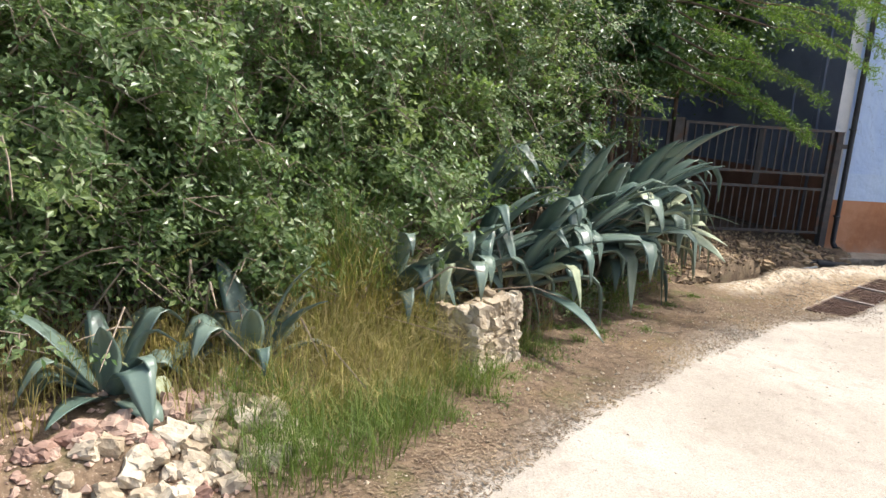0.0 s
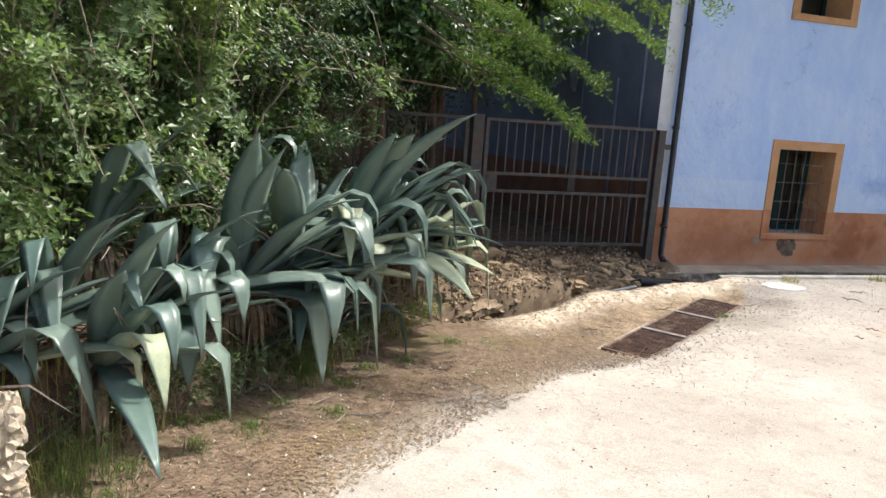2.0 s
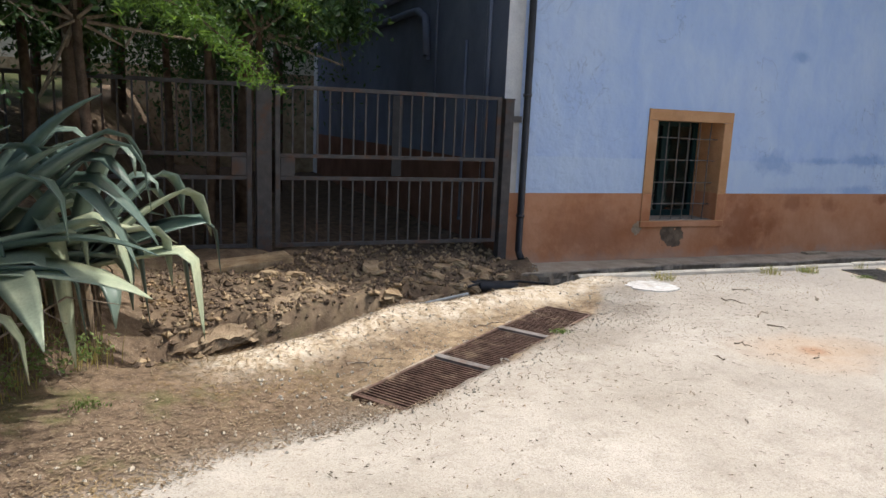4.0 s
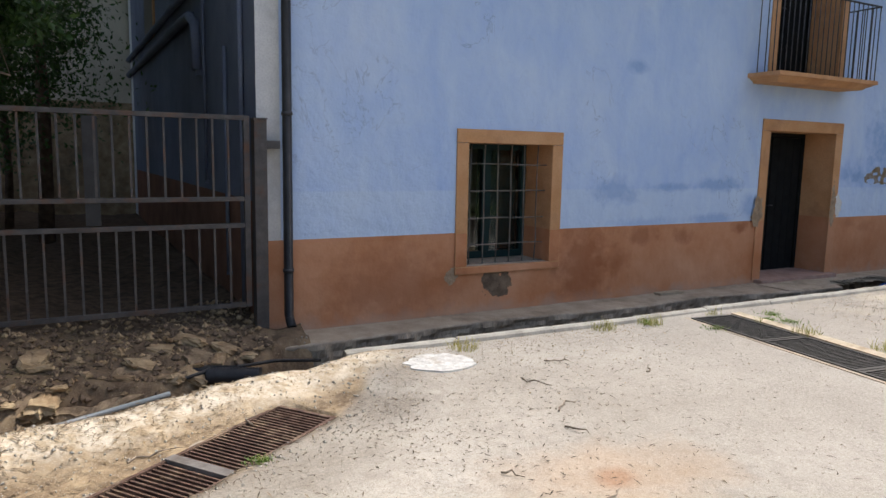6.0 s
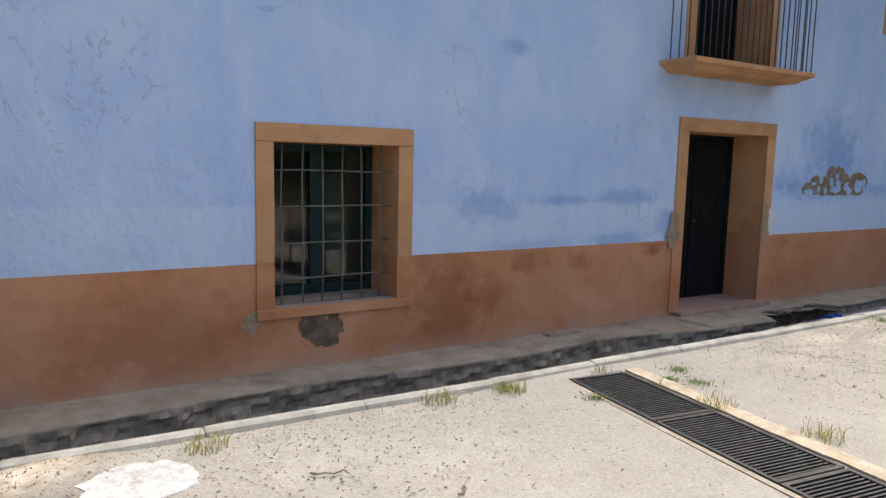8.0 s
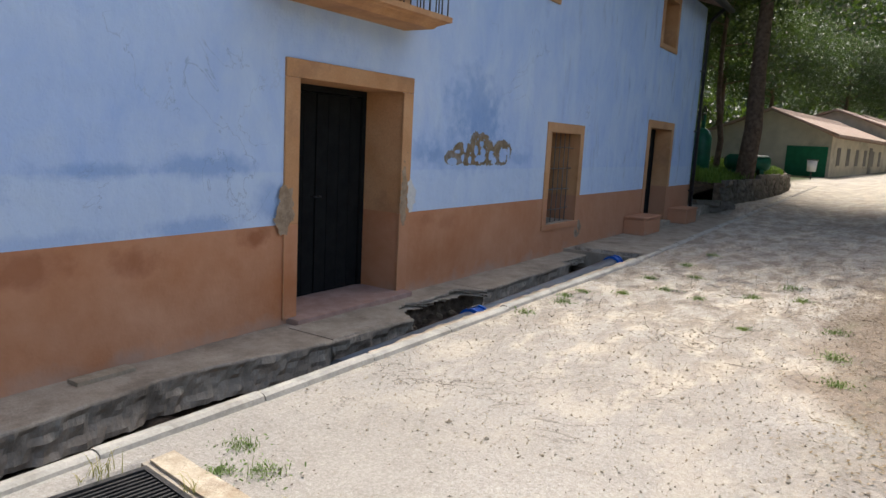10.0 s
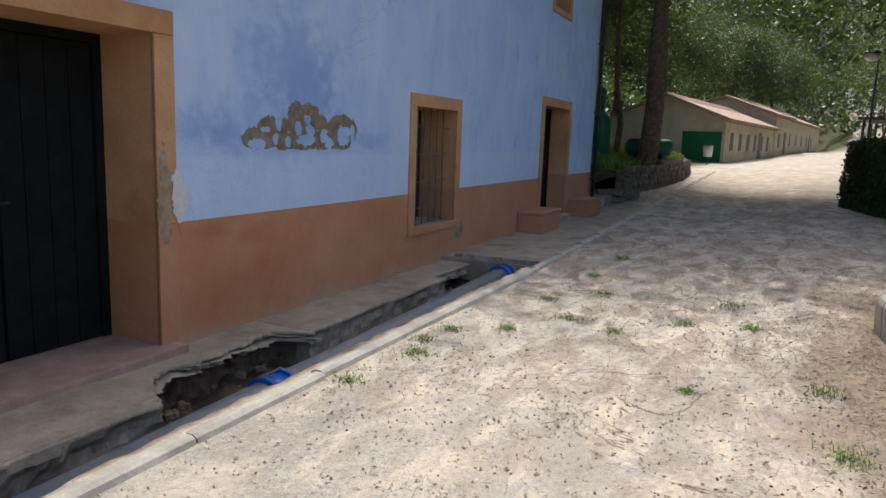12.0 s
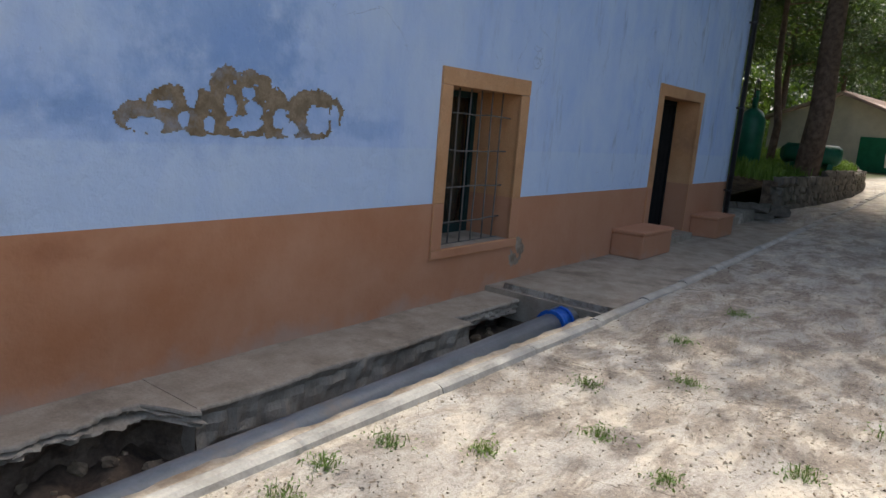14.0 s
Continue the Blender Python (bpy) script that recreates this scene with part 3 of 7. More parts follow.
def height(x, y):
    return float(ground_height(np.array([float(x)]), np.array([float(y)]))[0][0])


make_ground()

# ---- the house ----
X0, X1, EAVE, DADO = 7.95, 28.0, 4.85, 0.76
REVEAL = 0.48
OPENINGS = {  # x0, x1, z0, z1
    "window_1": (10.12, 11.19, 0.40, 1.69), "door_1": (14.82, 16.26, -0.06, 1.97), "window_2": (19.84, 20.90, 0.37, 1.71), "door_2": (24.47, 25.95, 0.05, 1.97),
    "window_3": (10.11, 11.04, 3.66, 4.55), "door_3": (14.82, 16.16, 2.72, 4.6), "window_4": (18.82, 19.66, 3.55, 4.5), "window_5": (24.7, 25.6, 3.62, 4.5)}


def facade():
    """The street wall with its openings and their reveals."""
    bm = bmesh.new()
    xs = sorted({X0, 8.16, X1, *[v for o in OPENINGS.values() for v in o[:2]]})
    zs = sorted({-0.6, DADO, EAVE, *[v for o in OPENINGS.values() for v in o[2:]]})

    def quad(a, b, c, d, mi):
        f = bm.faces.new([bm.verts.new(v) for v in (a, b, c, d)])
        f.material_index = mi
    for a, b in zip(xs, xs[1:]):
        for c, d in zip(zs, zs[1:]):
            mx, mz = (a + b) / 2, (c + d) / 2
            if any(o[0] < mx < o[1] and o[2] < mz < o[3] for o in OPENINGS.values()):
                continue
            mi = 1 if mz < DADO else (3 if mx < 8.16 else 0)
            quad((a, WALL_Y, c), (b, WALL_Y, c), (b, WALL_Y, d), (a, WALL_Y, d), mi)
            quad((b, WALL_Y + 0.6, c), (a, WALL_Y + 0.6, c), (a, WALL_Y + 0.6, d), (b, WALL_Y + 0.6, d), 3)
    y0, y1 = WALL_Y, WALL_Y + 0.6
    for a, b, c, d in OPENINGS.values():
        cuts = sorted({c, d, *([DADO] if c < DADO < d else [])})
        for lo, hi in zip(cuts, cuts[1:]):
            mi = 1 if hi <= DADO else 2
            quad((a, y0, lo), (a, y0, hi), (a, y1, hi), (a, y1, lo), mi)
            quad((b, y0, hi), (b, y0, lo), (b, y1, lo), (b, y1, hi), mi)
        quad((a, y0, d), (b, y0, d), (b, y1, d), (a, y1, d), 2)
        quad((a, y0, c), (a, y1, c), (b, y1, c), (b, y0, c), 4)
    bmesh.ops.remove_doubles(bm, verts=bm.verts[:], dist=1e-5)
    return tagged(part("wall_south", bm, [BLUE, BROWN, ORANGE, WHITEWASH, CONCRETE], None, "blue limewashed house wall with terracotta dado, faded and stained"), category="wall", kind="structure")


facade()


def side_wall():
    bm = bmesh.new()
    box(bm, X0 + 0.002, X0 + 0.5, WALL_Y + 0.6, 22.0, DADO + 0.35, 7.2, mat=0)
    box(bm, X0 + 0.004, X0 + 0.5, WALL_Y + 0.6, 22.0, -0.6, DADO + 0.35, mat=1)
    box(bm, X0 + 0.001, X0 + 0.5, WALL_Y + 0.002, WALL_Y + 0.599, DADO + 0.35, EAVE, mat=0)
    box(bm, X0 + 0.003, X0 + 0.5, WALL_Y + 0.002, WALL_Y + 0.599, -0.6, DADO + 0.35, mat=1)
    return tagged(part("wall_west", bm, [SHADEBLUE, SHADEBROWN], None, "blue and brown painted side wall with shade put into its colours"), category="wall", kind="structure")


side_wall()
tagged(part("wall_north", boxed(X0, X1, 21.5, 22.0, -0.6, 5.2), WHITEWASH, None, "plain back wall of the house"), category="wall", kind="structure")
tagged(part("wall_east", boxed(X1 - 0.5, X1 - 0.003, WALL_Y + 0.6, 21.5, -0.6, 5.2), SHADEBLUE, None, "plain blue end wall of the house"), category="wall", kind="structure")
tagged(part("floor", boxed(X0 + 0.5, X1 - 0.5, WALL_Y + 0.6, 21.5, -0.5, -0.06), CONCRETE, None, "dim indoor concrete floor"), category="floor", kind="structure")
tagged(part("ceiling", boxed(X0 + 0.5, X1 - 0.5, WALL_Y + 0.6, 21.5, 2.5, 2.7), WHITEWASH, None, "plain indoor ceiling over the ground floor"), category="ceiling", kind="structure")


def roof():
    bm = bmesh.new()
    for ya, yb, za, zb in ((WALL_Y - 0.45, 16.2, EAVE - 0.02, 7.0), (22.45, 16.2, EAVE - 0.02, 7.0)):
        v = [bm.verts.new(c) for c in ((X0 - 0.25, ya, za), (X1 + 0.25, ya, za), (X1 + 0.25, yb, zb), (X0 - 0.25, yb, zb))]
        w = [bm.verts.new(c.co + Vector((0, 0, 0.12))) for c in v]
        for q in ((0, 1, 2, 3), (4, 5, 6, 7), (0, 1, 5, 4), (1, 2, 6, 5), (2, 3, 7, 6), (3, 0, 4, 7)):
            bm.faces.new([(v + w)[k] for k in q])
    bmesh.ops.recalc_face_normals(bm, faces=bm.faces[:])
    return tagged(part("roof", bm, ROOF, None, "clay-tiled pitched house roof with eaves"), category="roof", kind="structure")


roof()


def surround(name, o, label, sides=0.15, top=0.14, bottom=0.0):
    """Painted band round an opening, mitred lightly and standing proud."""
    a, b, c, d = o
    bm = bmesh.new()
    ya, yb = WALL_Y - 0.022, WALL_Y + 0.012
    box(bm, a - sides, b + sides, ya, yb, d, d + top, 0.006)
    for p, q in ((a - sides, a), (b, b + sides)):
        if c < DADO:
            box(bm, p, q, ya + 0.002, yb, DADO, d - 0.002, 0.005)
            box(bm, p, q, ya + 0.003, yb, c, DADO - 0.002, 0.005, mat=1)
        else:
            box(bm, p, q, ya + 0.002, yb, c, d - 0.002, 0.005)
    if bottom:
        box(bm, a - sides, b + sides, ya - 0.004, yb, c - bottom, c - 0.003, 0.006, mat=1 if c < DADO else 0)
    return tagged(part(name, bm, [ORANGE, BROWN], None, label), category="trim", kind="structure")


for key, o in OPENINGS.items():
    if key == "door_3":
        surround("trim_balcony_door", o, "ochre painted band round the balcony door", 0.15, 0.12)
    elif key.startswith("door"):
        surround("trim_" + key, o, "ochre painted band round the doorway", 0.16, 0.15)
    else:
        surround("trim_" + key, o, "ochre painted band round the window", 0.14, 0.14, 0.1 if o[2] > DADO else 0.08)


def door(name, o, label, leaves_n=2):
    a, b, c, d = o
    y = WALL_Y + (0.35 if name == "door_2" else REVEAL)
    t = thing(name, label, "door", ((a + b) / 2, y, c), kind="structure")
    w = (b - a) / 2
    part("door_frame", box(box(box(bmesh.new(), -w, -w + 0.06, -0.02, 0.06, 0, d - c), w - 0.06, w, -0.02, 0.06, 0, d - c), -w + 0.06, w - 0.06, -0.02, 0.06, d - c - 0.06, d - c), DOORGREEN, t)
    lw = (2 * w - 0.12) / leaves_n
    for k in range(leaves_n):
        x = -w + 0.06 + k * lw
        leaf = part("door_leaf", boxed(x + 0.004, x + lw - 0.004, 0.012, 0.05, 0.01, d - c - 0.065), DOORGREEN, t)
        n = 4
        for j in range(n):
            part("plank", boxed(x + 0.008 + j * (lw - 0.016) / n, x + 0.002 + (j + 1) * (lw - 0.016) / n, -0.004, 0.011, 0.015, d - c - 0.07, 0.003), DOORGREEN, leaf)
    part("door_handle", tubed([(-0.05, -0.01, 0.98), (-0.05, -0.05, 0.98), (0.04, -0.05, 0.98)], 0.008, 6), BLACKMETAL, t)
    return t


door("door_1", OPENINGS["door_1"], "closed dark green double plank door in a deep reveal")
door("door_2", OPENINGS["door_2"], "closed dark plank door in a deep ochre reveal")
door("door_3", OPENINGS["door_3"], "dark green balcony door in an ochre reveal")


def window(name, o, label, grille=True):
    a, b, c, d = o
    y = WALL_Y + REVEAL + 0.02
    t = thing(name, label, "window", ((a + b) / 2, y, c), kind="structure")
    w, h = (b - a) / 2, d - c
    bm = bmesh.new()
    for p in ((-w, -w + 0.06, 0, h), (w - 0.06, w, 0, h), (-0.055, 0.055, 0.07, h - 0.06)):
        box(bm, p[0], p[1], -0.02, 0.05, p[2], p[3], 0.004)
    box(bm, -w + 0.06, w - 0.06, -0.018, 0.048, 0, 0.08, 0.004)
    box(bm, -w + 0.06, w - 0.06, -0.018, 0.048, h - 0.06, h, 0.004)
    part("window_frame", bm, FRAMEGREEN, t, "green painted window frame")
    for x0, x1 in ((-w + 0.06, -0.055), (0.055, w - 0.06)):
        ob = part("pane", boxed(x0, x1, 0.012, 0.018, 0.08, h - 0.06), GLASS, t)
        ob.visible_shadow = False
    part("shutter", boxed(-0.05, w * 0.9, 0.09, 0.12, 0.02, h - 0.02), FRAMEGREEN, t, "half-closed inner shutter")
    if grille:
        g = part("grille", boxed(-w, w, -0.385, -0.375, 0.0, 0.006), PALEIRON, t, "weathered iron window grille")
        rng = random.Random(len(name) + int(a * 10))
        n = 6
        for k in range(n):
            x = -w + (k + 0.6) * 2 * w / (n + 0.2)
            pts = [(x + rng.uniform(-0.008, 0.008), -0.38, z) for z in np.linspace(-0.02 if k % 2 else 0.0, h + 0.01, 6)]
            part("bar", tubed(pts, 0.0075, 6), PALEIRON, g)
        for k in range(4):
            z = 0.2 + k * (h - 0.42) / 3 + rng.uniform(-0.01, 0.01)
            pts = [(xx, -0.395 + 0.02 * math.sin(2 * xx + k), z + rng.uniform(-0.006, 0.008)) for xx in np.linspace(-w, w, 7)]
            part("crossbar", tubed(pts, 0.007, 6), PALEIRON, g)
    return t


window("window_1", OPENINGS["window_1"], "deep-set green window behind an iron grille")
window("window_2", OPENINGS["window_2"], "deep-set window behind a bent iron grille")
for k in ("window_3", "window_4", "window_5"):
    window(k, OPENINGS[k], "small upper window in an ochre surround", False)


def blotch(name, cx, cz, rx, rz, seed, label, material, thr=0.0, y=WALL_Y, holes=0.45, lift=0.003, floor=-9.0):
    """A ragged patch where paint has fallen off, as a thin skin of cells."""
    s = 0.012
    nx, nz = int(2.4 * rx / s), int(2.4 * rz / s)
    gx, gz = np.meshgrid(np.arange(nx + 1), np.arange(nz + 1))
    vx, vz = cx + (gx.ravel() - nx / 2) * s, cz + (gz.ravel() - nz / 2) * s
    i = (np.arange(nz)[:, None] * (nx + 1) + np.arange(nx)[None, :]).ravel()
    mx, mz = vx[i] + s / 2, vz[i] + s / 2
    u, v = (mx - cx) / rx, (mz - cz) / rz
    p = np.stack([mx, np.zeros_like(mx), mz], 1)
    field = 1 - np.sqrt(u * u + v * v) + 0.45 * fuzz(p, 6, seed) + 0.2 * fuzz(p, 19, seed + 3) + 0.12 * fuzz(p, 47, seed + 5)
    hole = fuzz(p, 13, seed + 8) + 0.4 * fuzz(p, 33, seed + 2)
    keep = (field > thr + 0.2) & (hole < holes + 0.25) & (mz > floor + 0.012 * fuzz(p, 15, 1))
    f = np.stack([i, i + 1, i + nx + 2, i + nx + 1], 1)[keep]
    jit = np.stack([vx + 0.3 * s * np.sin(57 * vx + 91 * vz), np.full_like(vx, y - lift), vz + 0.3 * s * np.sin(83 * vx - 67 * vz)], 1)
    return tagged(mesh_np(name, jit, f, [material], None, label), category="wall damage", kind="structure")


def peeled_patch():
    """Bare plaster arching over islands of paint that still hold, above a level joint."""
    s = 0.01
    gx, gz = np.meshgrid(np.arange(17.0, 18.76, s), np.arange(1.22, 1.72, s))
    nx, nz = gx.shape[1], gx.shape[0]
    vx, vz = gx.ravel(), gz.ravel()
    i = (np.arange(nz - 1)[:, None] * nx + np.arange(nx - 1)[None, :]).ravel()
    mx, mz = vx[i] + s / 2, vz[i] + s / 2
    p = np.stack([mx, 0 * mx, mz], 1)
    rag = 0.10 * fuzz(p, 14, 2.0) + 0.10 * fuzz(p, 37, 4.0) + 0.06 * fuzz(p, 80, 6.0)

    def inside(spots, grow=1.0):
        return np.max([1 - np.hypot((mx - a) / (ra * grow), (mz - b) / (rb * grow)) for a, b, ra, rb in spots], axis=0)
    bare = inside(((17.22, 1.33, 0.16, 0.09), (17.38, 1.38, 0.16, 0.14), (17.62, 1.36, 0.2, 0.16), (17.74, 1.5, 0.15, 0.15), (17.88, 1.5, 0.2, 0.15), (18.05, 1.42, 0.14, 0.14), (18.4, 1.42, 0.26, 0.15), (17.85, 1.3, 0.5, 0.07), (18.35, 1.31, 0.22, 0.08)))
    held = inside(((17.24, 1.29, 0.12, 0.045), (17.75, 1.42, 0.05, 0.075), (17.88, 1.5, 0.055, 0.04), (17.92, 1.4, 0.07, 0.06), (17.86, 1.32, 0.14, 0.05), (18.11, 1.36, 0.06, 0.075), (18.43, 1.375, 0.12, 0.105), (18.57, 1.38, 0.045, 0.12), (17.5, 1.47, 0.045, 0.08), (18.2, 1.3, 0.08, 0.05), (17.33, 1.4, 0.06, 0.025), (17.46, 1.33, 0.04, 0.05), (17.62, 1.31, 0.04, 0.05)))
    keep = (bare + 0.7 * rag > 0.08) & (held + 1.1 * rag < 0.12) & (mz > 1.245 + 0.006 * fuzz(p, 20, 1.0)) & (fuzz(p, 33, 8.0) + 0.6 * fuzz(p, 71, 3.0) < 0.95)
    f = np.stack([i, i + 1, i + nx + 1, i + nx], 1)[keep]
    v = np.stack([vx + 0.3 * s * np.sin(57 * vx + 91 * vz), np.full_like(vx, WALL_Y - 0.003), vz + 0.3 * s * np.sin(83 * vx - 67 * vz)], 1)
    return tagged(mesh_np("trim_peeled_patch", v, f, [PEELED], None, "ragged patch of bare brown plaster where blue paint flaked"), category="wall damage", kind="structure")


PEELED = speckled("bare_brown_plaster", (0.17, 0.125, 0.075), (0.33, 0.26, 0.18), 11.0, 0.96, 0.7, dirt=(0.28, 0.30, 0.34))
peeled_patch()
blotch("trim_door_damage", 16.31, 0.97, 0.075, 0.34, 7.0, "crumbled plaster at the doorway corner", BAREBROWN, 0.02, WALL_Y - 0.023, 0.7)
blotch("trim_door_damage_pale", 16.43, 0.9, 0.075, 0.24, 9.0, "pale mortar patch at the doorway corner", WHITEWASH, 0.0, WALL_Y - 0.026, 0.5)
blotch("trim_door_damage_other", 14.66, 0.9, 0.11, 0.19, 11.0, "brown bare plaster beside the doorway", BAREBROWN, -0.35, WALL_Y - 0.025, 0.9)
blotch("trim_sill_damage", 10.5, 0.22, 0.24, 0.19, 12.0, "broken plaster under the window sill", SOIL, 0.0, WALL_Y, 0.3)
blotch("trim_sill_stub", 9.95, 0.3, 0.09, 0.11, 13.0, "cement daub beside the window", BAREBROWN, -0.2, WALL_Y, 0.9)
blotch("trim_dado_crack", 21.1, 0.2, 0.16, 0.2, 15.0, "cracked plaster at the foot of the window", PLASTER, 0.15, WALL_Y, 0.3)


def balcony():
    t = thing("balcony", "ochre moulded balcony slab with a black iron railing", "balcony", (15.33, WALL_Y, 2.56))
    bm = bmesh.new()
    hw, dp = 1.04, 0.47
    rings = []
    for z, inset in ((0.0, 0.13), (0.03, 0.10), (0.05, 0.05), (0.06, 0.045), (0.07, 0.0), (0.12, 0.0)):
        rings.append([bm.verts.new(c) for c in ((-hw + inset, 0, z), (-hw + inset, -dp + inset, z), (hw - inset, -dp + inset, z), (hw - inset, 0, z))])
    for r, s in zip(rings, rings[1:]):
        for k in range(4):
            bm.faces.new((r[k], r[(k + 1) % 4], s[(k + 1) % 4], s[k]))
    bm.faces.new(rings[0][::-1])
    bm.faces.new(rings[-1])
    bmesh.ops.recalc_face_normals(bm, faces=bm.faces[:])
    part("slab", bm, ORANGE, t)
    rail = part("railing", boxed(-hw + 0.03, hw - 0.03, -dp + 0.02, -dp + 0.05, 1.1, 1.115), IRON, t, "thin black iron railing")
    for x in (-hw + 0.035, hw - 0.035):
        part("side_rail", boxed(x - 0.012, x + 0.012, -dp + 0.051, -0.005, 1.1, 1.114), IRON, rail)
    for k in range(21):
        x = -hw + 0.035 + k * (2 * hw - 0.07) / 20
        part("baluster", tubed([(x, -dp + 0.035, 0.12), (x, -dp + 0.035, 1.1)], 0.007, 6), IRON, rail)
    for s in (-1, 1):
        for k in range(3):
            x, y = s * (hw - 0.035), -dp + 0.14 + 0.11 * k
            part("baluster", tubed([(x, y, 0.12), (x, y, 1.1)], 0.007, 6), IRON, rail)
    return t


balcony()


def downpipe(x, y, bottom, top, label, bent):
    t = thing("downpipe", label, "drainpipe", (x, y, bottom), group="downpipes on the house")
    pts = [(0, 0, 0.1), (0, 0, top - bottom - 0.35), (0, -0.04, top - bottom - 0.25), (0, -0.3, top - bottom)]
    if bent:
        pts = [(0.0, -0.10, 0.0), (0.0, -0.02, 0.07), *pts]
    part("pipe", tubed(pts, 0.042, 12), BLACKMETAL, t)
    for z in (0.5, 1.9, 3.3):
        part("bracket", box(tubed([(0, 0, z), (0, 0, z + 0.03)], 0.05, 12), -0.01, 0.01, 0.03, 0.12, z, z + 0.03), IRON, t)
    return t


downpipe(8.2, WALL_Y - 0.09, -0.02, 4.8, "black metal downpipe at the house corner", True)
downpipe(27.9, WALL_Y - 0.09, 0.1, 4.8, "black metal downpipe at the far house corner", False)
gut = thing("gutter", "dark gutter along the house eaves", "gutter", (X0 - 0.2, WALL_Y - 0.5, EAVE - 0.04))
part("channel", boxed(0, X1 - X0 + 0.4, -0.07, 0.07, -0.06, 0.03, 0.03), BLACKMETAL, gut)


def side_pipes():
    for name, pts, r, label in (
            ("conduit", [(X0 - 0.05, 21.9, 3.22), (X0 - 0.05, 14.0, 3.2), (X0 - 0.05, 13.5, 3.18), (X0 - 0.05, 13.15, 3.05), (X0 - 0.05, 13.05, 2.5)], 0.06, "grey painted pipe bending down the side wall"),
            ("conduit", [(X0 - 0.05, 21.9, 3.55), (X0 - 0.05, 12.7, 3.5)], 0.05, "grey painted pipe along the side wall"),
            ("conduit", [(X0 - 0.03, 12.72, 1.2), (X0 - 0.03, 12.72, 4.4)], 0.018, "thin upright pipe on the side wall"),
            ("conduit", [(X0 - 0.03, 11.6, 0.3), (X0 - 0.03, 11.6, 2.6)], 0.02, "thin upright pipe on the side wall"),
            ("conduit", [(X0 - 0.03, 10.9, 0.0), (X0 - 0.03, 10.9, 4.6)], 0.025, "thin upright pipe near the house corner")):
        t = thing(name, label, "pipe", (0, 0, 0), group="pipes on the side wall")
        part("pipe", tubed(pts, r, 8), SHADEBLUE, t)
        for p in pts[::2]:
            part("clip", boxed(p[0] - 0.02, X0 + 0.003, p[1] - 0.02, p[1] + 0.02, p[2] - r, p[2] + r), SHADEBLUE, t)


side_pipes()
sw = thing("window_6", "narrow ochre-framed window high in the side wall", "window", (X0 - 0.012, 18.0, 3.62), kind="structure")
part("window_frame", box(boxed(-0.01, 0.02, -0.75, 0.75, -0.12, 0.0), -0.009, 0.02, -0.75, -0.55, 0, 1.3), ORANGE, sw)
part("pane", boxed(0.0, 0.02, -0.55, 0.75, 0.0, 1.3), DARKROOM, sw)

# yard wall behind the gate
bmw = bmesh.new()
box(bmw, -6, X0 + 0.3, 22.05, 22.6, 2.6, 8.0, mat=0)
box(bmw, -6, X0 + 0.3, 22.0, 22.6, -0.5, 2.6, mat=1)
tagged(part("wall_yard", bmw, [CREAM, ROCK], None, "old yard wall, cream plaster above rough stone"), category="wall", kind="structure")


# ---- footing, trench and kerb along the facade ----
def strip(name, xa, xb, edge, ztop, zbot, material, label, rag=0.015, seed=1.0, yback=WALL_Y, step=0.022, group=""):
    """A concrete strip whose street edge follows edge(x), roughly broken."""
    xs = np.linspace(xa, xb, int((xb - xa) / step) + 1)
    ys = np.array([edge(x) for x in xs]) + rag * (0.8 * fuzz(np.stack([xs, xs * 0, xs * 0], 1), 5.3, seed) + 0.5 * fuzz(np.stack([xs, xs * 0, xs * 0], 1), 23, seed) + 0.2 * fuzz(np.stack([xs, xs * 0, xs * 0], 1), 71, seed))
    zz = ztop + 0.006 * fuzz(np.stack([xs, xs * 0, xs * 0], 1), 4, seed)
    n = len(xs)
    rows = [np.stack([xs, np.full(n, yback), zz], 1), np.stack([xs, ys + 0.014, zz], 1), np.stack([xs, ys + 0.003, zz - 0.008], 1), np.stack([xs, ys, zz - 0.02], 1)]
    for k in range(1, 7):
        z = ztop - 0.02 + (zbot - ztop + 0.02) * k / 6
        q = np.stack([xs, np.full(n, 4.0 * z), xs * 0], 1)
        rows.append(np.stack([xs, ys + 0.02 + rag * (1.3 * fuzz(q, 6, seed + k) + 0.8 * fuzz(q, 19, seed + 2 * k) + 0.5 * fuzz(q, 50, seed)), z + 0.2 * rag * fuzz(q, 13, seed)], 1))
    rows.append(np.stack([xs, np.full(n, yback), np.full(n, zbot)], 1))
    last = len(rows) - 1
    v = np.concatenate(rows)
    i = np.arange(n - 1)
    f = np.concatenate([np.stack([i + k * n, i + k * n + 1, i + (k + 1) * n + 1, i + (k + 1) * n], 1)[:, ::-1] for k in range(last)])
    caps = np.array([[k * n + e for k in (0, 1, last - 1, last)] for e in (0, n - 1)])
    return tagged(mesh_np(name, v, np.concatenate([f, caps]), [material], None, label), category="pavement", kind="structure")


strip("pavement_footing_west", 8.0, 15.62, lambda x: 10.02 - 0.05 * math.sin(x * 1.7) - 0.2 * smooth(13.4, 14.4, x), -0.1, -0.36, CONCRETE, "grey concrete footing ledge along the house wall", 0.022, 1.0)
strip("pavement_footing_broken", 15.62, 17.22, lambda x: 10.17 - 0.24 * (smooth(16.0, 15.64, x) + smooth(17.0, 17.2, x)), -0.1, -0.18, CONCRETE, "broken-off concrete footing above an undercut hole", 0.05, 2.0)
strip("pavement_footing_middle", 17.22, 19.62, lambda x: 9.93, -0.1, -0.4, CONCRETE, "grey concrete footing ledge along the house wall", 0.018, 3.0)
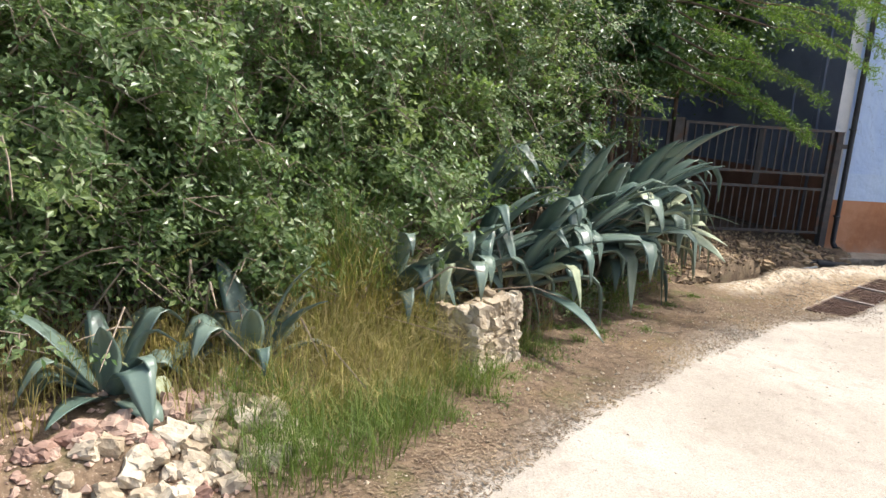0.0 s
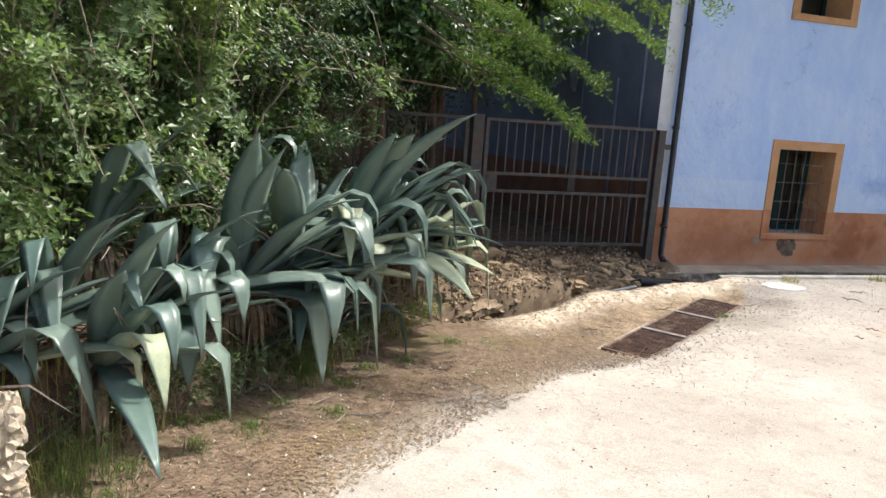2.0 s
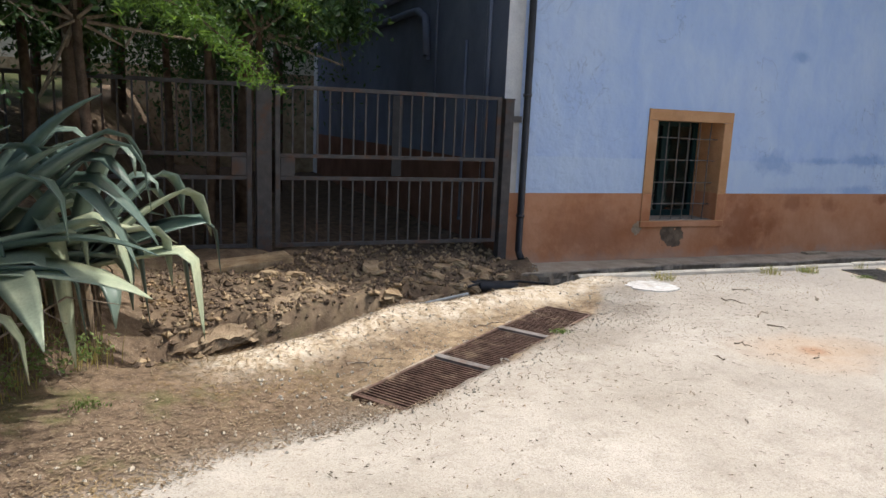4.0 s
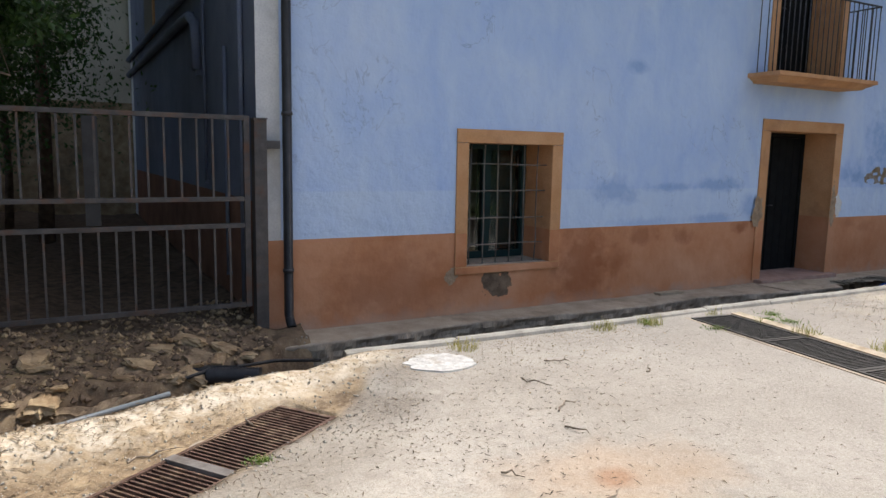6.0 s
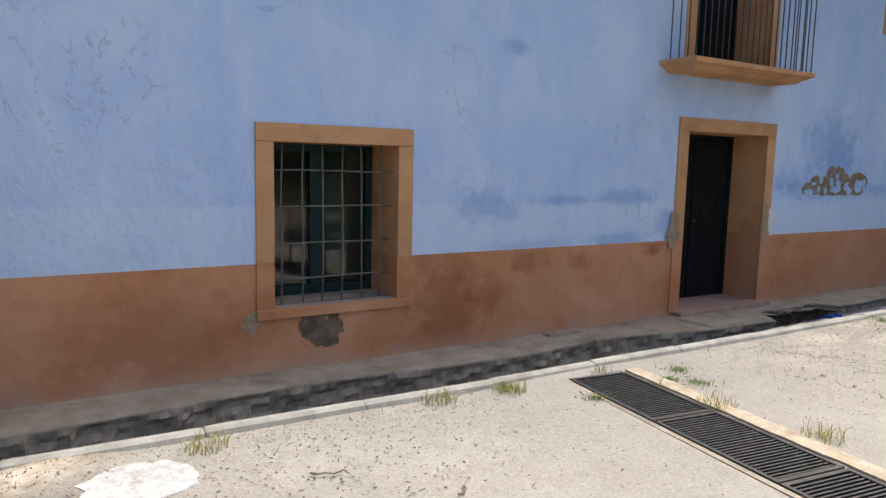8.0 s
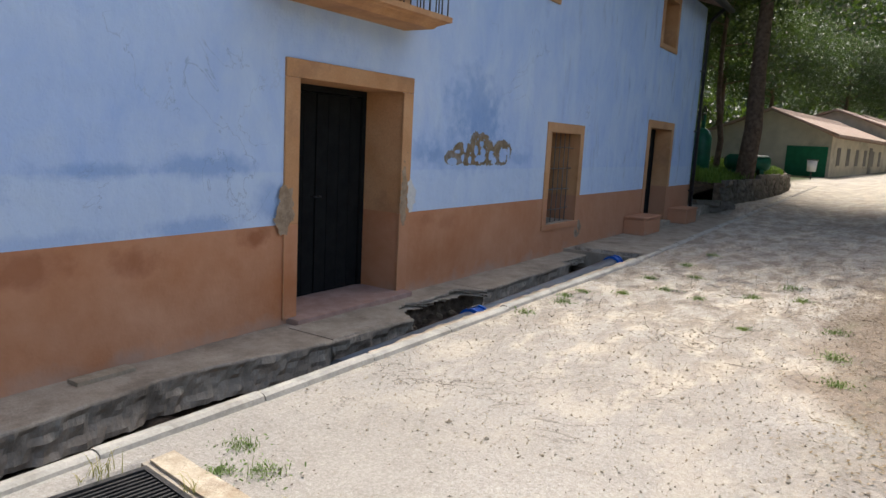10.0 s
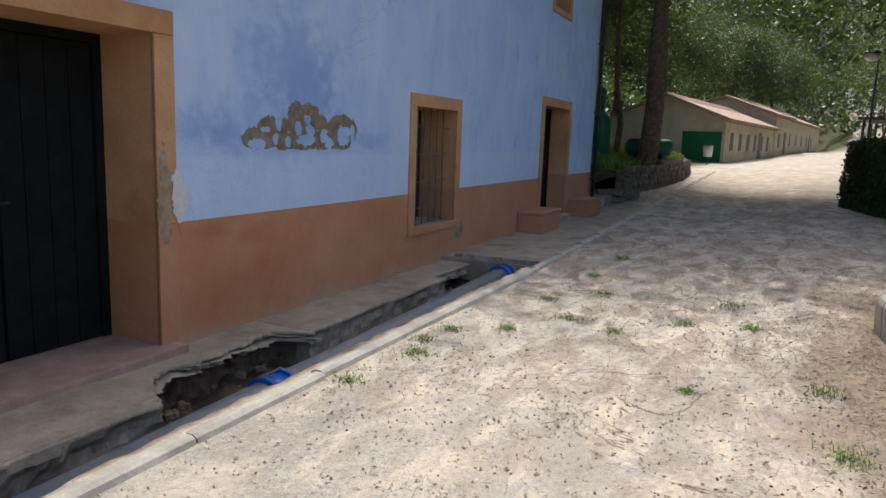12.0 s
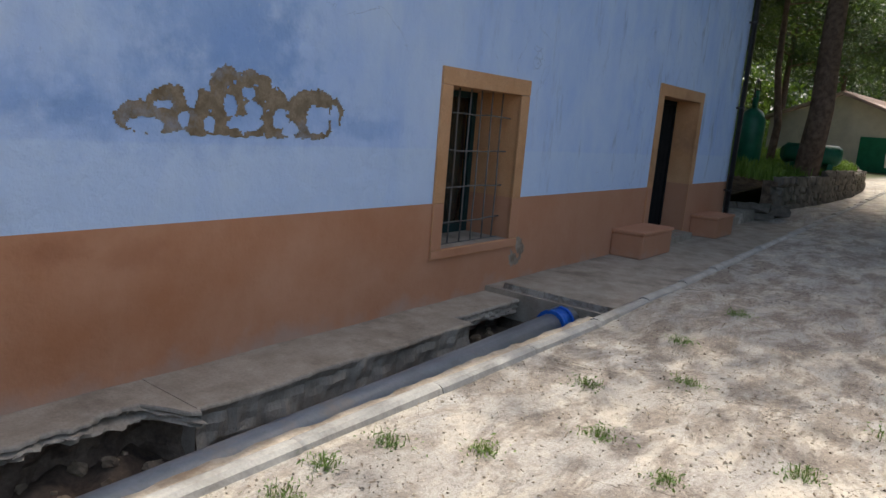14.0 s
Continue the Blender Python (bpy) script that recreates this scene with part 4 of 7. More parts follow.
strip("pavement_footing_hole", 19.62, 20.6, lambda x: 10.08, -0.1, -0.22, CONCRETE, "broken concrete footing over a dug hole", 0.02, 4.0)
strip("pavement_apron", 20.6, 30.35, lambda x: 9.225, -0.05, -0.3, CONCRETE, "dark concrete apron before the far doorway", 0.004, 5.0)


def kerb(xa, xb):
    t = thing("kerb", "row of pale rounded concrete kerb stones", "kerb", (0, 0, 0), kind="structure")
    rng = random.Random(4)
    x = xa
    bm = bmesh.new()
    secs = [(-0.056, -0.18), (-0.056, 0.015), (-0.046, 0.044), (-0.02, 0.058), (0.02, 0.058), (0.046, 0.044), (0.056, 0.015), (0.056, -0.18)]
    rings = [[bm.verts.new((xx, a * s, b * (1 if b < 0 else s))) for a, b in secs] for xx, s in ((0, 0.94), (0.02, 1), (0.96, 1), (0.98, 0.94))]
    for r, s in zip(rings, rings[1:]):
        for k in range(len(secs) - 1):
            bm.faces.new((r[k], s[k], s[k + 1], r[k + 1]))
    bm.faces.new(rings[0])
    bm.faces.new(rings[-1][::-1])
    bmesh.ops.recalc_face_normals(bm, faces=bm.faces[:])
    first = None
    while x < xb:
        if first is None:
            first = part("kerb_stone", bm, KERBSTONE, t)
            ob = first
        else:
            ob = new("kerb_stone", first.data)
            ob.parent = t
        y = 9.22 - 0.055 * smooth(8.3, 10.5, x) - 0.03 * smooth(11, 15, x)
        zz = -0.018 + 0.016 * max(0.0, x - 20)
        ob.matrix_local = pose(x, y + rng.uniform(-0.006, 0.006), zz + rng.uniform(-0.006, 0.004), rng.uniform(-1.5, 1.5), 0, rng.uniform(-0.4, 0.4) - (1.5 if x < 10.5 else 0.3))
        x += 0.985
    return t


kerb(8.3, 43.0)


def mortar_strip():
    xs = np.arange(14.3, 20.3, 0.03)
    p = np.stack([xs, xs * 0, xs * 0], 1)
    y1 = 9.232 + 0.03 * smooth(14.3, 15.5, xs) + 0.012 * fuzz(p, 3, 2) + 0.01 * fuzz(p, 25, 3)
    n = len(xs)
    z = 0.005 + 0.01 * fuzz(p, 12, 1)
    v = np.concatenate([np.stack([xs, np.full(n, 9.165), z], 1), np.stack([xs, y1, z + 0.004], 1), np.stack([xs, y1 - 0.01, np.full(n, -0.14)], 1)])
    i = np.arange(n - 1)
    f = np.concatenate([np.stack([i + k * n, i + k * n + 1, i + (k + 1) * n + 1, i + (k + 1) * n], 1) for k in range(2)])
    return tagged(mesh_np("trim_kerb_mortar", v, f, [MORTAR], None, "ragged sandy mortar bed behind the kerb"), category="mortar", kind="structure")


mortar_strip()


# ---- gate ----
def gate_leaf(x0, x1, label, seed):
    y = 10.36
    t = thing("metal_gate", label, "gate", ((x0 + x1) / 2, y, 0.2), group="leaves of the yard gate")
    w = (x1 - x0) / 2
    for a, b in ((-w, -w + 0.05), (w - 0.05, w)):
        part("stile", boxed(a, b, -0.02, 0.02, 0.0, 1.66, 0.003), GATEMETAL, t)
    for z in (0.0, 0.70, 0.93, 1.62):
        part("rail", boxed(-w + 0.051, w - 0.051, -0.019, 0.019, z, z + 0.04, 0.003), GATEMETAL, t)
    n = 18
    for k in range(n):
        x = -w + 0.05 + (k + 1) * (2 * w - 0.1) / (n + 1)
        for z0, z1 in ((0.041, 0.699), (0.971, 1.619)):
            part("bar", boxed(x - 0.009, x + 0.009, -0.009, 0.009, z0, z1), GATEMETAL, t)
    part("lock_plate", boxed((-w + 0.052) if seed else (w - 0.2), (-w + 0.2) if seed else (w - 0.052), -0.024, 0.01, 0.742, 0.928, 0.004), GATEMETAL, t, "lock plate with a round boss")
    if seed:
        part("panel", boxed(-0.02, 0.09, -0.006, 0.012, 0.75, 1.61), BLACKMETAL, t, "narrow black sheet panel")
    return t


gate_leaf(5.34, 7.86, "closed grey steel bar gate leaf with two middle rails", 1)
gate_leaf(2.55, 5.11, "closed grey steel bar gate leaf beside the thicket", 0)
for x0, w, h in ((7.89, 0.11, 1.95), (5.15, 0.15, 2.0)):
    t = thing("gate_post", "grey painted steel gate post", "post", (x0 + w / 2, 10.36, -0.12), group="gate posts")
    part("shaft", boxed(-w / 2, w / 2, -0.06, 0.06, 0, h, 0.006), GATEMETAL, t)
    part("cap", boxed(-w / 2 - 0.006, w / 2 + 0.006, -0.066, 0.066, h, h + 0.015, 0.004), GATEMETAL, t)
t = thing("wall_bracket", "small dark iron gate catch fixed to the wall", "bracket", (8.07, WALL_Y, 1.62))
part("arm", boxed(-0.06, 0.06, -0.12, 0.004, -0.035, 0.035, 0.006), GATEMETAL, t)


# ---- stones ----
def rock_bm(seed, rough=0.35, sub=1):
    """An angular stone: a cube with pushed corners and a few knocked-off edges."""
    bm = bmesh.new()
    bmesh.ops.create_cube(bm, size=0.86)
    bmesh.ops.subdivide_edges(bm, edges=bm.edges[:], cuts=sub, use_grid_fill=True)
    rng = random.Random(seed)
    planes = [(Vector((rng.gauss(0, 1), rng.gauss(0, 1), rng.gauss(0, 1))).normalized(), rng.uniform(0.4, 0.52)) for _ in range(7)]
    for v in bm.verts:
        v.co += Vector((rng.uniform(-1, 1), rng.uniform(-1, 1), rng.uniform(-1, 1))) * 0.075
        for nrm, d in planes:
            k = v.co.dot(nrm)
            if k > d:
                v.co -= nrm * (k - d) * 0.9
    return bm


def rough_rock(seed):
    bm = rock_bm(seed, 0.5, 3)
    for v in bm.verts:
        v.co *= 0.93 + 0.16 * noise.noise(v.co * 5 + Vector((seed, 2 * seed, 0)))
    return bm


def rock_meshes(material, count, sub=1, prefix="stone"):
    out = []
    for k in range(count):
        me = bpy.data.meshes.new(prefix)
        bm = rough_rock(k + 3) if sub > 1 else rock_bm(k + 3, 0.5, sub)
        bm.to_mesh(me)
        bm.free()
        me.materials.append(material)
        out.append(me)
    return out


def stone_pillar():
    t = thing("stone_pillar", "squat pillar of pale rough stones in mortar", "stone pillar", (1.1, 4.64, -0.04), 45)
    h = 0.56
    part("core", boxed(-0.25, 0.25, -0.12, 0.12, -0.1, h - 0.04, 0.02), MORTAR, t)
    meshes = rock_meshes(STONE, 9, 2)
    rng = random.Random(8)
    for face in range(4):
        a = face * math.pi / 2
        w, dep = (0.26, 0.15) if face % 2 == 0 else (0.15, 0.26)
        z = -0.04
        while z < h - 0.02:
            ch = rng.uniform(0.05, 0.12)
            x = -w - rng.uniform(0, 0.04)
            while x < w - 0.03:
                cw = min(rng.uniform(0.08, 0.19), w - x + 0.02)
                ob = new("stone", rng.choice(meshes))
                ob.parent = t
                c = Vector((x + cw / 2, -dep + 0.03, z + ch / 2))
                ob.matrix_local = Matrix.Rotation(a, 4, "Z") @ Matrix.Translation(c) @ Euler((rng.uniform(-0.2, 0.2), rng.uniform(-0.25, 0.25), rng.uniform(-0.2, 0.2))).to_matrix().to_4x4() @ Matrix.Diagonal((cw * 1.16, 0.11, ch * 1.17, 1))
                x += cw
            z += ch * 0.97
    for k in range(14):
        ob = new("stone", rng.choice(meshes))
        ob.parent = t
        ob.matrix_local = pose(rng.uniform(-0.19, 0.19), rng.uniform(-0.09, 0.09), h - 0.03 + rng.uniform(-0.02, 0.015), 0, 0, rng.uniform(0, 360)) @ Matrix.Diagonal((0.2, 0.17, 0.1, 1))
    return t


stone_pillar()


def rubble():
    """Loose dry-stone facing at the foot of the bank."""
    t = thing("rubble_wall", "tumbled dry-stone facing of pinkish rubble on the bank", "stone wall", (0, 0, 0))
    pink, pale = rock_meshes(PINKSTONE, 6, 2), rock_meshes(STONE, 6, 2)
    rng = random.Random(21)
    for k in range(300):
        s = rng.uniform(-1.8, 0.0)
        d = rng.uniform(-0.1, 0.5 if s > -0.8 else 0.95)
        x, y = s - 0.72 * d, 3.45 + 1.02 * s + 0.7 * d
        light = s > -0.85 and d < 0.35 and rng.random() < 0.85
        r = rng.uniform(0.06, 0.115) if light else rng.uniform(0.04, 0.1)
        ob = new("stone", rng.choice(pale if light else pink))
        ob.parent = t
        ob.matrix_local = Matrix.Translation((x, y, height(x, y) + r * 0.12)) @ Euler((rng.uniform(-0.6, 0.6), rng.uniform(-0.6, 0.6), rng.uniform(0, 6.3))).to_matrix().to_4x4() @ Matrix.Diagonal((r * 1.4, r * 1.15, r * 1.0, 1))
    return t


rubble()


def gate_rocks():
    meshes = rock_meshes(ROCK, 6, 2)
    rng = random.Random(33)
    for k in range(70):
        x = rng.uniform(4.2, 7.95)
        up = rng.random() < 0.75
        y = float(np.interp(x, BACK_X, BACK_Y)) + (rng.uniform(-0.08, 0.1) + 0.7 * rng.random() ** 3 if up else rng.uniform(-0.4, -0.1))
        r = (0.035 + 0.13 * rng.random() ** 2.2) * (1 if up else 0.7)
        ob = new("rock", rng.choice(meshes))
        ob.matrix_world = Matrix.Translation((x, y, height(x, y) + 0.1 * r)) @ Euler((rng.uniform(-0.3, 0.3), rng.uniform(-0.3, 0.3), rng.uniform(0, 6.3))).to_matrix().to_4x4() @ Matrix.Diagonal((r * 2.0, r * 1.3, r * 0.62, 1))
        tagged(ob, "yellowish broken rock on the edge of the dug trench", "rock", "rocks by the trench")
    b = new("stone_block", None)
    b.matrix_world = pose(5.05, 9.6, 0.08, 2, -5, 8)
    tagged(b, "long pale dressed stone block lying before the gate", "stone block")
    bm = boxed(-0.42, 0.34, -0.16, 0.16, -0.1, 0.16, 0.025)
    bmesh.ops.subdivide_edges(bm, edges=bm.edges[:], cuts=2, use_grid_fill=True)
    for v in bm.verts:
        v.co += Vector((1, 1, 1)) * 0.02 * noise.noise(v.co * 6)
    part("block", bm, ROCK, b)


gate_rocks()


def rock_ledge():
    """The layered rock bank cut by the trench, with undercut and broken beds."""
    prof = ((-0.16, -0.5), (0.0, -0.34), (0.02, -0.24), (-0.13, -0.17), (-0.15, -0.09), (-0.06, -0.05), (0.02, -0.01), (0.05, 0.04), (0.12, 0.06), (0.3, 0.065), (0.36, 0.11), (0.5, 0.12), (0.75, 0.1), (0.95, 0.0))
    n, per = 210, 5
    px, py = zip(*prof)
    vv = np.linspace(0, len(prof) - 1, (len(prof) - 1) * per + 1)
    dy, dz = np.interp(vv, range(len(prof)), px), np.interp(vv, range(len(prof)), py)
    verts, faces = [], []
    for i in range(n):
        x = 4.05 + 3.85 * i / (n - 1)
        y0 = float(np.interp(x, BACK_X, BACK_Y))
        z0 = height(x, y0 + 0.55) - 0.13
        fade = min(1.0, (x - 4.05) / 0.3, (7.9 - x) / 0.6)
        for a, b in zip(dy, dz):
            p = Vector((x, y0 + a, b * 3))
            big, mid, fine = noise.noise(p * Vector((1.3, 1.3, 0.6))), noise.noise(p * 5), noise.noise(p * 17)
            row = math.floor(b * 15 + 0.4 * big)
            chip = noise.cell(Vector((x * (4.6 + 0.9 * math.sin(row * 2.4)) + row * 0.37 + 0.5 * mid, row * 1.7 + 0.5, math.floor(a * 3) + 0.5)))
            verts.append((x + 0.03 * mid, y0 + a + 0.16 + 0.08 * big + 0.04 * mid - 0.045 * chip + 0.018 * fine + 0.008 * noise.noise(p * 41), z0 + (b * (1.0 + 0.5 * big) + 0.03 * mid + 0.016 * fine + 0.016 * chip + 0.006 * noise.noise(p * 37)) * (fade if b > 0 else 1) - 0.12 * (1 - fade)))
    m = len(vv)
    faces = [(i * m + j, (i + 1) * m + j, (i + 1) * m + j + 1, i * m + j + 1) for i in range(n - 1) for j in range(m - 1)]
    me = bpy.data.meshes.new("rock_ledge")
    me.from_pydata(verts, [], faces)
    me.materials.append(LEDGE)
    me.update()
    return tagged(new("ground_ledge", me), "layered yellowish rock bank undercut by the dug trench", "rock ledge", kind="structure")


rock_ledge()


# ---- drain grates ----
def grate(at, turn, ln, w, material, label, bars, group):
    """A framed grate; the bars cross its width."""
    t = thing("drain_grate", label, "drain grate", at, turn, group)
    fr = bmesh.new()
    for a, b, c, d in ((0, ln, -w / 2, -w / 2 + 0.025), (0, ln, w / 2 - 0.025, w / 2), (0, 0.03, -w / 2 + 0.025, w / 2 - 0.025), (ln - 0.03, ln, -w / 2 + 0.025, w / 2 - 0.025)):
        box(fr, a, b, c, d, -0.05, 0.012)
    part("frame_bar", fr, material, t)
    bm = boxed(-0.006, 0.006, -w / 2 + 0.026, w / 2 - 0.026, -0.03, 0.006)
    first = None
    for k in range(bars):
        x = 0.035 + (k + 0.5) * (ln - 0.07) / bars
        if first is None:
            first = part("bar", bm, material, t)
            ob = first
        else:
            ob = new("bar", first.data)
            ob.parent = t
        ob.location = (x, 0, 0)
    return t


gturn = math.degrees(math.atan2(GRATE_D.y, GRATE_D.x))
for k in range(3):
    p = GRATE_A + GRATE_D * (0.94 * k)
    grate((p.x, p.y, -0.125), gturn, 0.93, 0.46, RUST, "rusty iron drain grate strewn with grit", 24, "rusty drain grates")
for k in (1, 2):
    p = GRATE_A + GRATE_D * (0.94 * k - 0.005)
    d = thing("grate_divider", "flat grey steel bar between two drain grates", "steel bar", (p.x, p.y, -0.125), gturn, "grate dividers")
    part("bar", boxed(-0.035, 0.035, -0.225, 0.225, -0.02, 0.022, 0.004), GALV, d)
for k in range(5):
    y = 8.93 - 0.9 * k
    grate((11.83 - 0.13 * (8.95 - y) + 0.25, y, 0.0), 270 - 7.4, 0.895, 0.5, DARKIRON, "dark iron drain grate across the road", 27, "dark drain grates")


def channel(name, pts, w, label):
    bm = bmesh.new()
    (xa, ya), (xb, yb) = pts
    d = Vector((xb - xa, yb - ya, 0)).normalized()
    s = Vector((-d.y, d.x, 0)) * w
    a, b = Vector((xa, ya, 0)), Vector((xb, yb, 0))
    for off in (-1, 1):
        q = [a + s * off, b + s * off, b + s * (off * 1.16), a + s * (off * 1.16)]
        lo, hi = [bm.verts.new(v + Vector((0, 0, -0.5 + GZ))) for v in q], [bm.verts.new(v + Vector((0, 0, 0.004 + GZ))) for v in q]
        for k in range(4):
            bm.faces.new((lo[k], lo[(k + 1) % 4], hi[(k + 1) % 4], hi[k]))
        bm.faces.new(hi)
    bmesh.ops.recalc_face_normals(bm, faces=bm.faces[:])
    return tagged(part(name, bm, CONCRETE, None, label), category="drain channel", kind="structure")


GZ = 0.0
channel("trim_channel_road", ((12.08, 8.98), (11.49, 4.42)), 0.255, "concrete rim of the road drain channel")
bm = bmesh.new()
rngs = random.Random(6)
prev = None
for k in range(40):
    yk = 8.92 - 0.11 * k
    xk = 12.36 - 0.13 * (8.95 - yk)
    ring = [bm.verts.new((xk + dx + rngs.uniform(-0.008, 0.008), yk, zz)) for dx, zz in ((0.0, -0.1), (0.0, 0.018), (0.13, 0.02), (0.15, -0.02))]
    if prev:
        for a, b, c, d in zip(prev, prev[1:], ring, ring[1:]):
            bm.faces.new((a, b, d, c))
    prev = ring
bmesh.ops.recalc_face_normals(bm, faces=bm.faces[:])
tagged(part("trim_slab_edge", bm, MORTAR, None, "sandy broken edge of the road slab beside the drain"), category="kerb", kind="structure")
GZ = -0.13
channel("trim_channel_gate", ((7.78, 8.495), (5.46, 6.835)), 0.235, "concrete rim of the rusty drain channel")

# ---- pipes in the trench ----
t = thing("water_pipe", "new grey plastic water pipe lying in the trench", "pipe", (14.2, 9.4, -0.145))
part("pipe", tubed([(0, 0, -0.02), (1.9, 0.015, 0), (4.0, 0.06, 0.01), (6.35, 0.17, 0.0)], 0.105, 16), GREYPVC, t)
for x, y, z in ((16.12, 9.415, -0.145), (20.3, 9.56, -0.14)):
    c = thing("pipe_coupling", "bright blue plastic repair clamp on the grey pipe", "pipe clamp", (x, y, z), 1.5, "blue pipe clamps")
    part("sleeve", tubed([(-0.09, 0, 0), (0.09, 0, 0)], 0.116, 16), BLUEPVC, c)
    for s in (-0.095, 0.075):
        part("flange", tubed([(s, 0, 0), (s + 0.03, 0, 0)], 0.132, 16), BLUEPVC, c)
    part("bolt", tubed([(-0.11, 0.02, 0.13), (0.11, 0.02, 0.13)], 0.007, 6), PALEIRON, c, "thin steel bolt")
for k, (x, y) in enumerate(((7.35, 9.55), (7.5, 9.43))):
    t = thing("drain_hose", "short black corrugated drain hose in the trench", "hose", (x, y, -0.12), -25, group="black hoses")
    bm = bmesh.new()
    pts = [(0.012 * j - 0.2, 0, 0.0) for j in range(34)]
    tube(bm, pts, [0.062 + 0.006 * (j % 2) for j in range(34)], 12)
    part("hose", bm, BLACKMETAL, t)
t = thing("cable", "loose black cable drooping in the trench", "cable", (0, 0, 0))
part("cord", tubed([(6.2, 9.2, -0.3), (6.6, 9.3, -0.22), (6.95, 9.45, -0.15), (7.3, 9.5, -0.08), (7.9, 9.75, -0.14), (8.3, 9.8, -0.2)], 0.014, 6), BLACKMETAL, t)
t = thing("thin_pipe", "thin pale pipe lying along the trench lip", "pipe", (0, 0, 0))
part("pipe", tubed([(5.5, 8.33, -0.14), (6.3, 8.83, -0.1), (7.0, 9.1, -0.08)], 0.018, 8), GREYPVC, t)

# ---- doorsteps, seat blocks, board, manhole ----
tagged(part("trim_doorstep", boxed(14.72, 16.38, 10.33, WALL_Y + REVEAL + 0.05, -0.125, -0.05, 0.012), TILE, None, "worn reddish tile doorstep"), category="step", kind="structure")
strip("trim_doorstep_lower", 14.62, 15.66, lambda x: 9.84, -0.09, -0.34, CONCRETE, "rough broken concrete step below the door", 0.035, 8.0, 10.34)
tagged(part("trim_doorstep_far", boxed(24.45, 25.97, 10.3, WALL_Y + REVEAL + 0.05, -0.06, 0.045, 0.012), CONCRETE, None, "concrete step of the far doorway"), category="step", kind="structure")
for x, w in ((23.85, 0.5), (26.78, 0.46)):
    t = thing("seat_block", "terracotta painted masonry seat block beside the doorway", "bench", (x, 10.26, -0.05), group="seat blocks by the far door")
    part("block", boxed(-w, w, -0.2, 0.208, 0, 0.29, 0.02), BROWN, t)
    part("seat_top", boxed(-w - 0.015, w + 0.015, -0.215, 0.207, 0.29, 0.335, 0.015), BROWN, t)
t = thing("wooden_board", "short weathered board lying on the concrete ledge", "board", (13.0, 10.36, -0.1), 1)
part("board", boxed(-0.2, 0.2, -0.055, 0.06, 0.0, 0.03, 0.004), WOOD, t)


def hole_rubble():
    meshes = rock_meshes(LEDGE, 5, 2, "rock")
    rng = random.Random(51)
    for k in range(46):
        far = k % 4 == 3
        x = rng.uniform(19.7, 20.5) if far else rng.uniform(15.55, 17.15)
        y = rng.uniform(9.62, 10.25)
        r = 0.02 + 0.05 * rng.random() ** 2
        ob = new("rock", rng.choice(meshes))
        ob.matrix_world = Matrix.Translation((x, y, height(x, y) + 0.2 * r)) @ Euler((rng.uniform(-0.5, 0.5), rng.uniform(-0.5, 0.5), rng.uniform(0, 6.3))).to_matrix().to_4x4() @ Matrix.Diagonal((r * 1.7, r * 1.3, r * 1.1, 1))
        tagged(ob, "earthy lump of rock in the hole under the footing", "rock", "rocks in the dug hole")
    # earth face below the broken slab
    xs = np.arange(15.4, 17.35, 0.03)
    zs = np.linspace(-0.62, -0.16, 16)
    gx, gz = np.meshgrid(xs, zs)
    p = np.stack([gx.ravel(), 0 * gx.ravel(), gz.ravel()], 1)
    y = 10.28 + 0.05 * fuzz(p, 5, 1) + 0.035 * fuzz(p, 14, 2) + 0.02 * fuzz(p, 37, 3) - 0.25 * np.maximum(smooth(15.75, 15.45, p[:, 0]), smooth(17.05, 17.3, p[:, 0])) - 0.12 * smooth(-0.3, -0.6, p[:, 2])
    n = len(xs)
    i = (np.arange(len(zs) - 1)[:, None] * n + np.arange(n - 1)[None, :]).ravel()
    f = np.stack([i, i + 1, i + n + 1, i + n], 1)
    tagged(mesh_np("ground_hole_face", np.stack([p[:, 0], y, p[:, 2]], 1), f, [SOIL], None, "dark crumbling earth face under the broken footing"), category="earth", kind="structure")


hole_rubble()


def manhole():
    rng = random.Random(2)
    bm = bmesh.new()
    top = [bm.verts.new((math.cos(a) * 0.26 * (1 + 0.22 * noise.noise((3 * math.cos(a), 3 * math.sin(a), 1))), math.sin(a) * 0.22 * (1 + 0.25 * noise.noise((3 * math.cos(a), 3 * math.sin(a), 7))), 0.012)) for a in np.linspace(0, 2 * math.pi, 40, endpoint=False)]
    low = [bm.verts.new(v.co * 1.04 - Vector((0, 0, 0.025))) for v in top]
    bm.faces.new(top)
    for k in range(40):
        bm.faces.new((low[k], low[(k + 1) % 40], top[(k + 1) % 40], top[k]))
    t = thing("cement_patch", "rough white cement patch on the road", "cement patch", (8.88, 8.72, height(8.88, 8.72)), -12)
    part("patch", bm, WHITEMORTAR, t)


manhole()


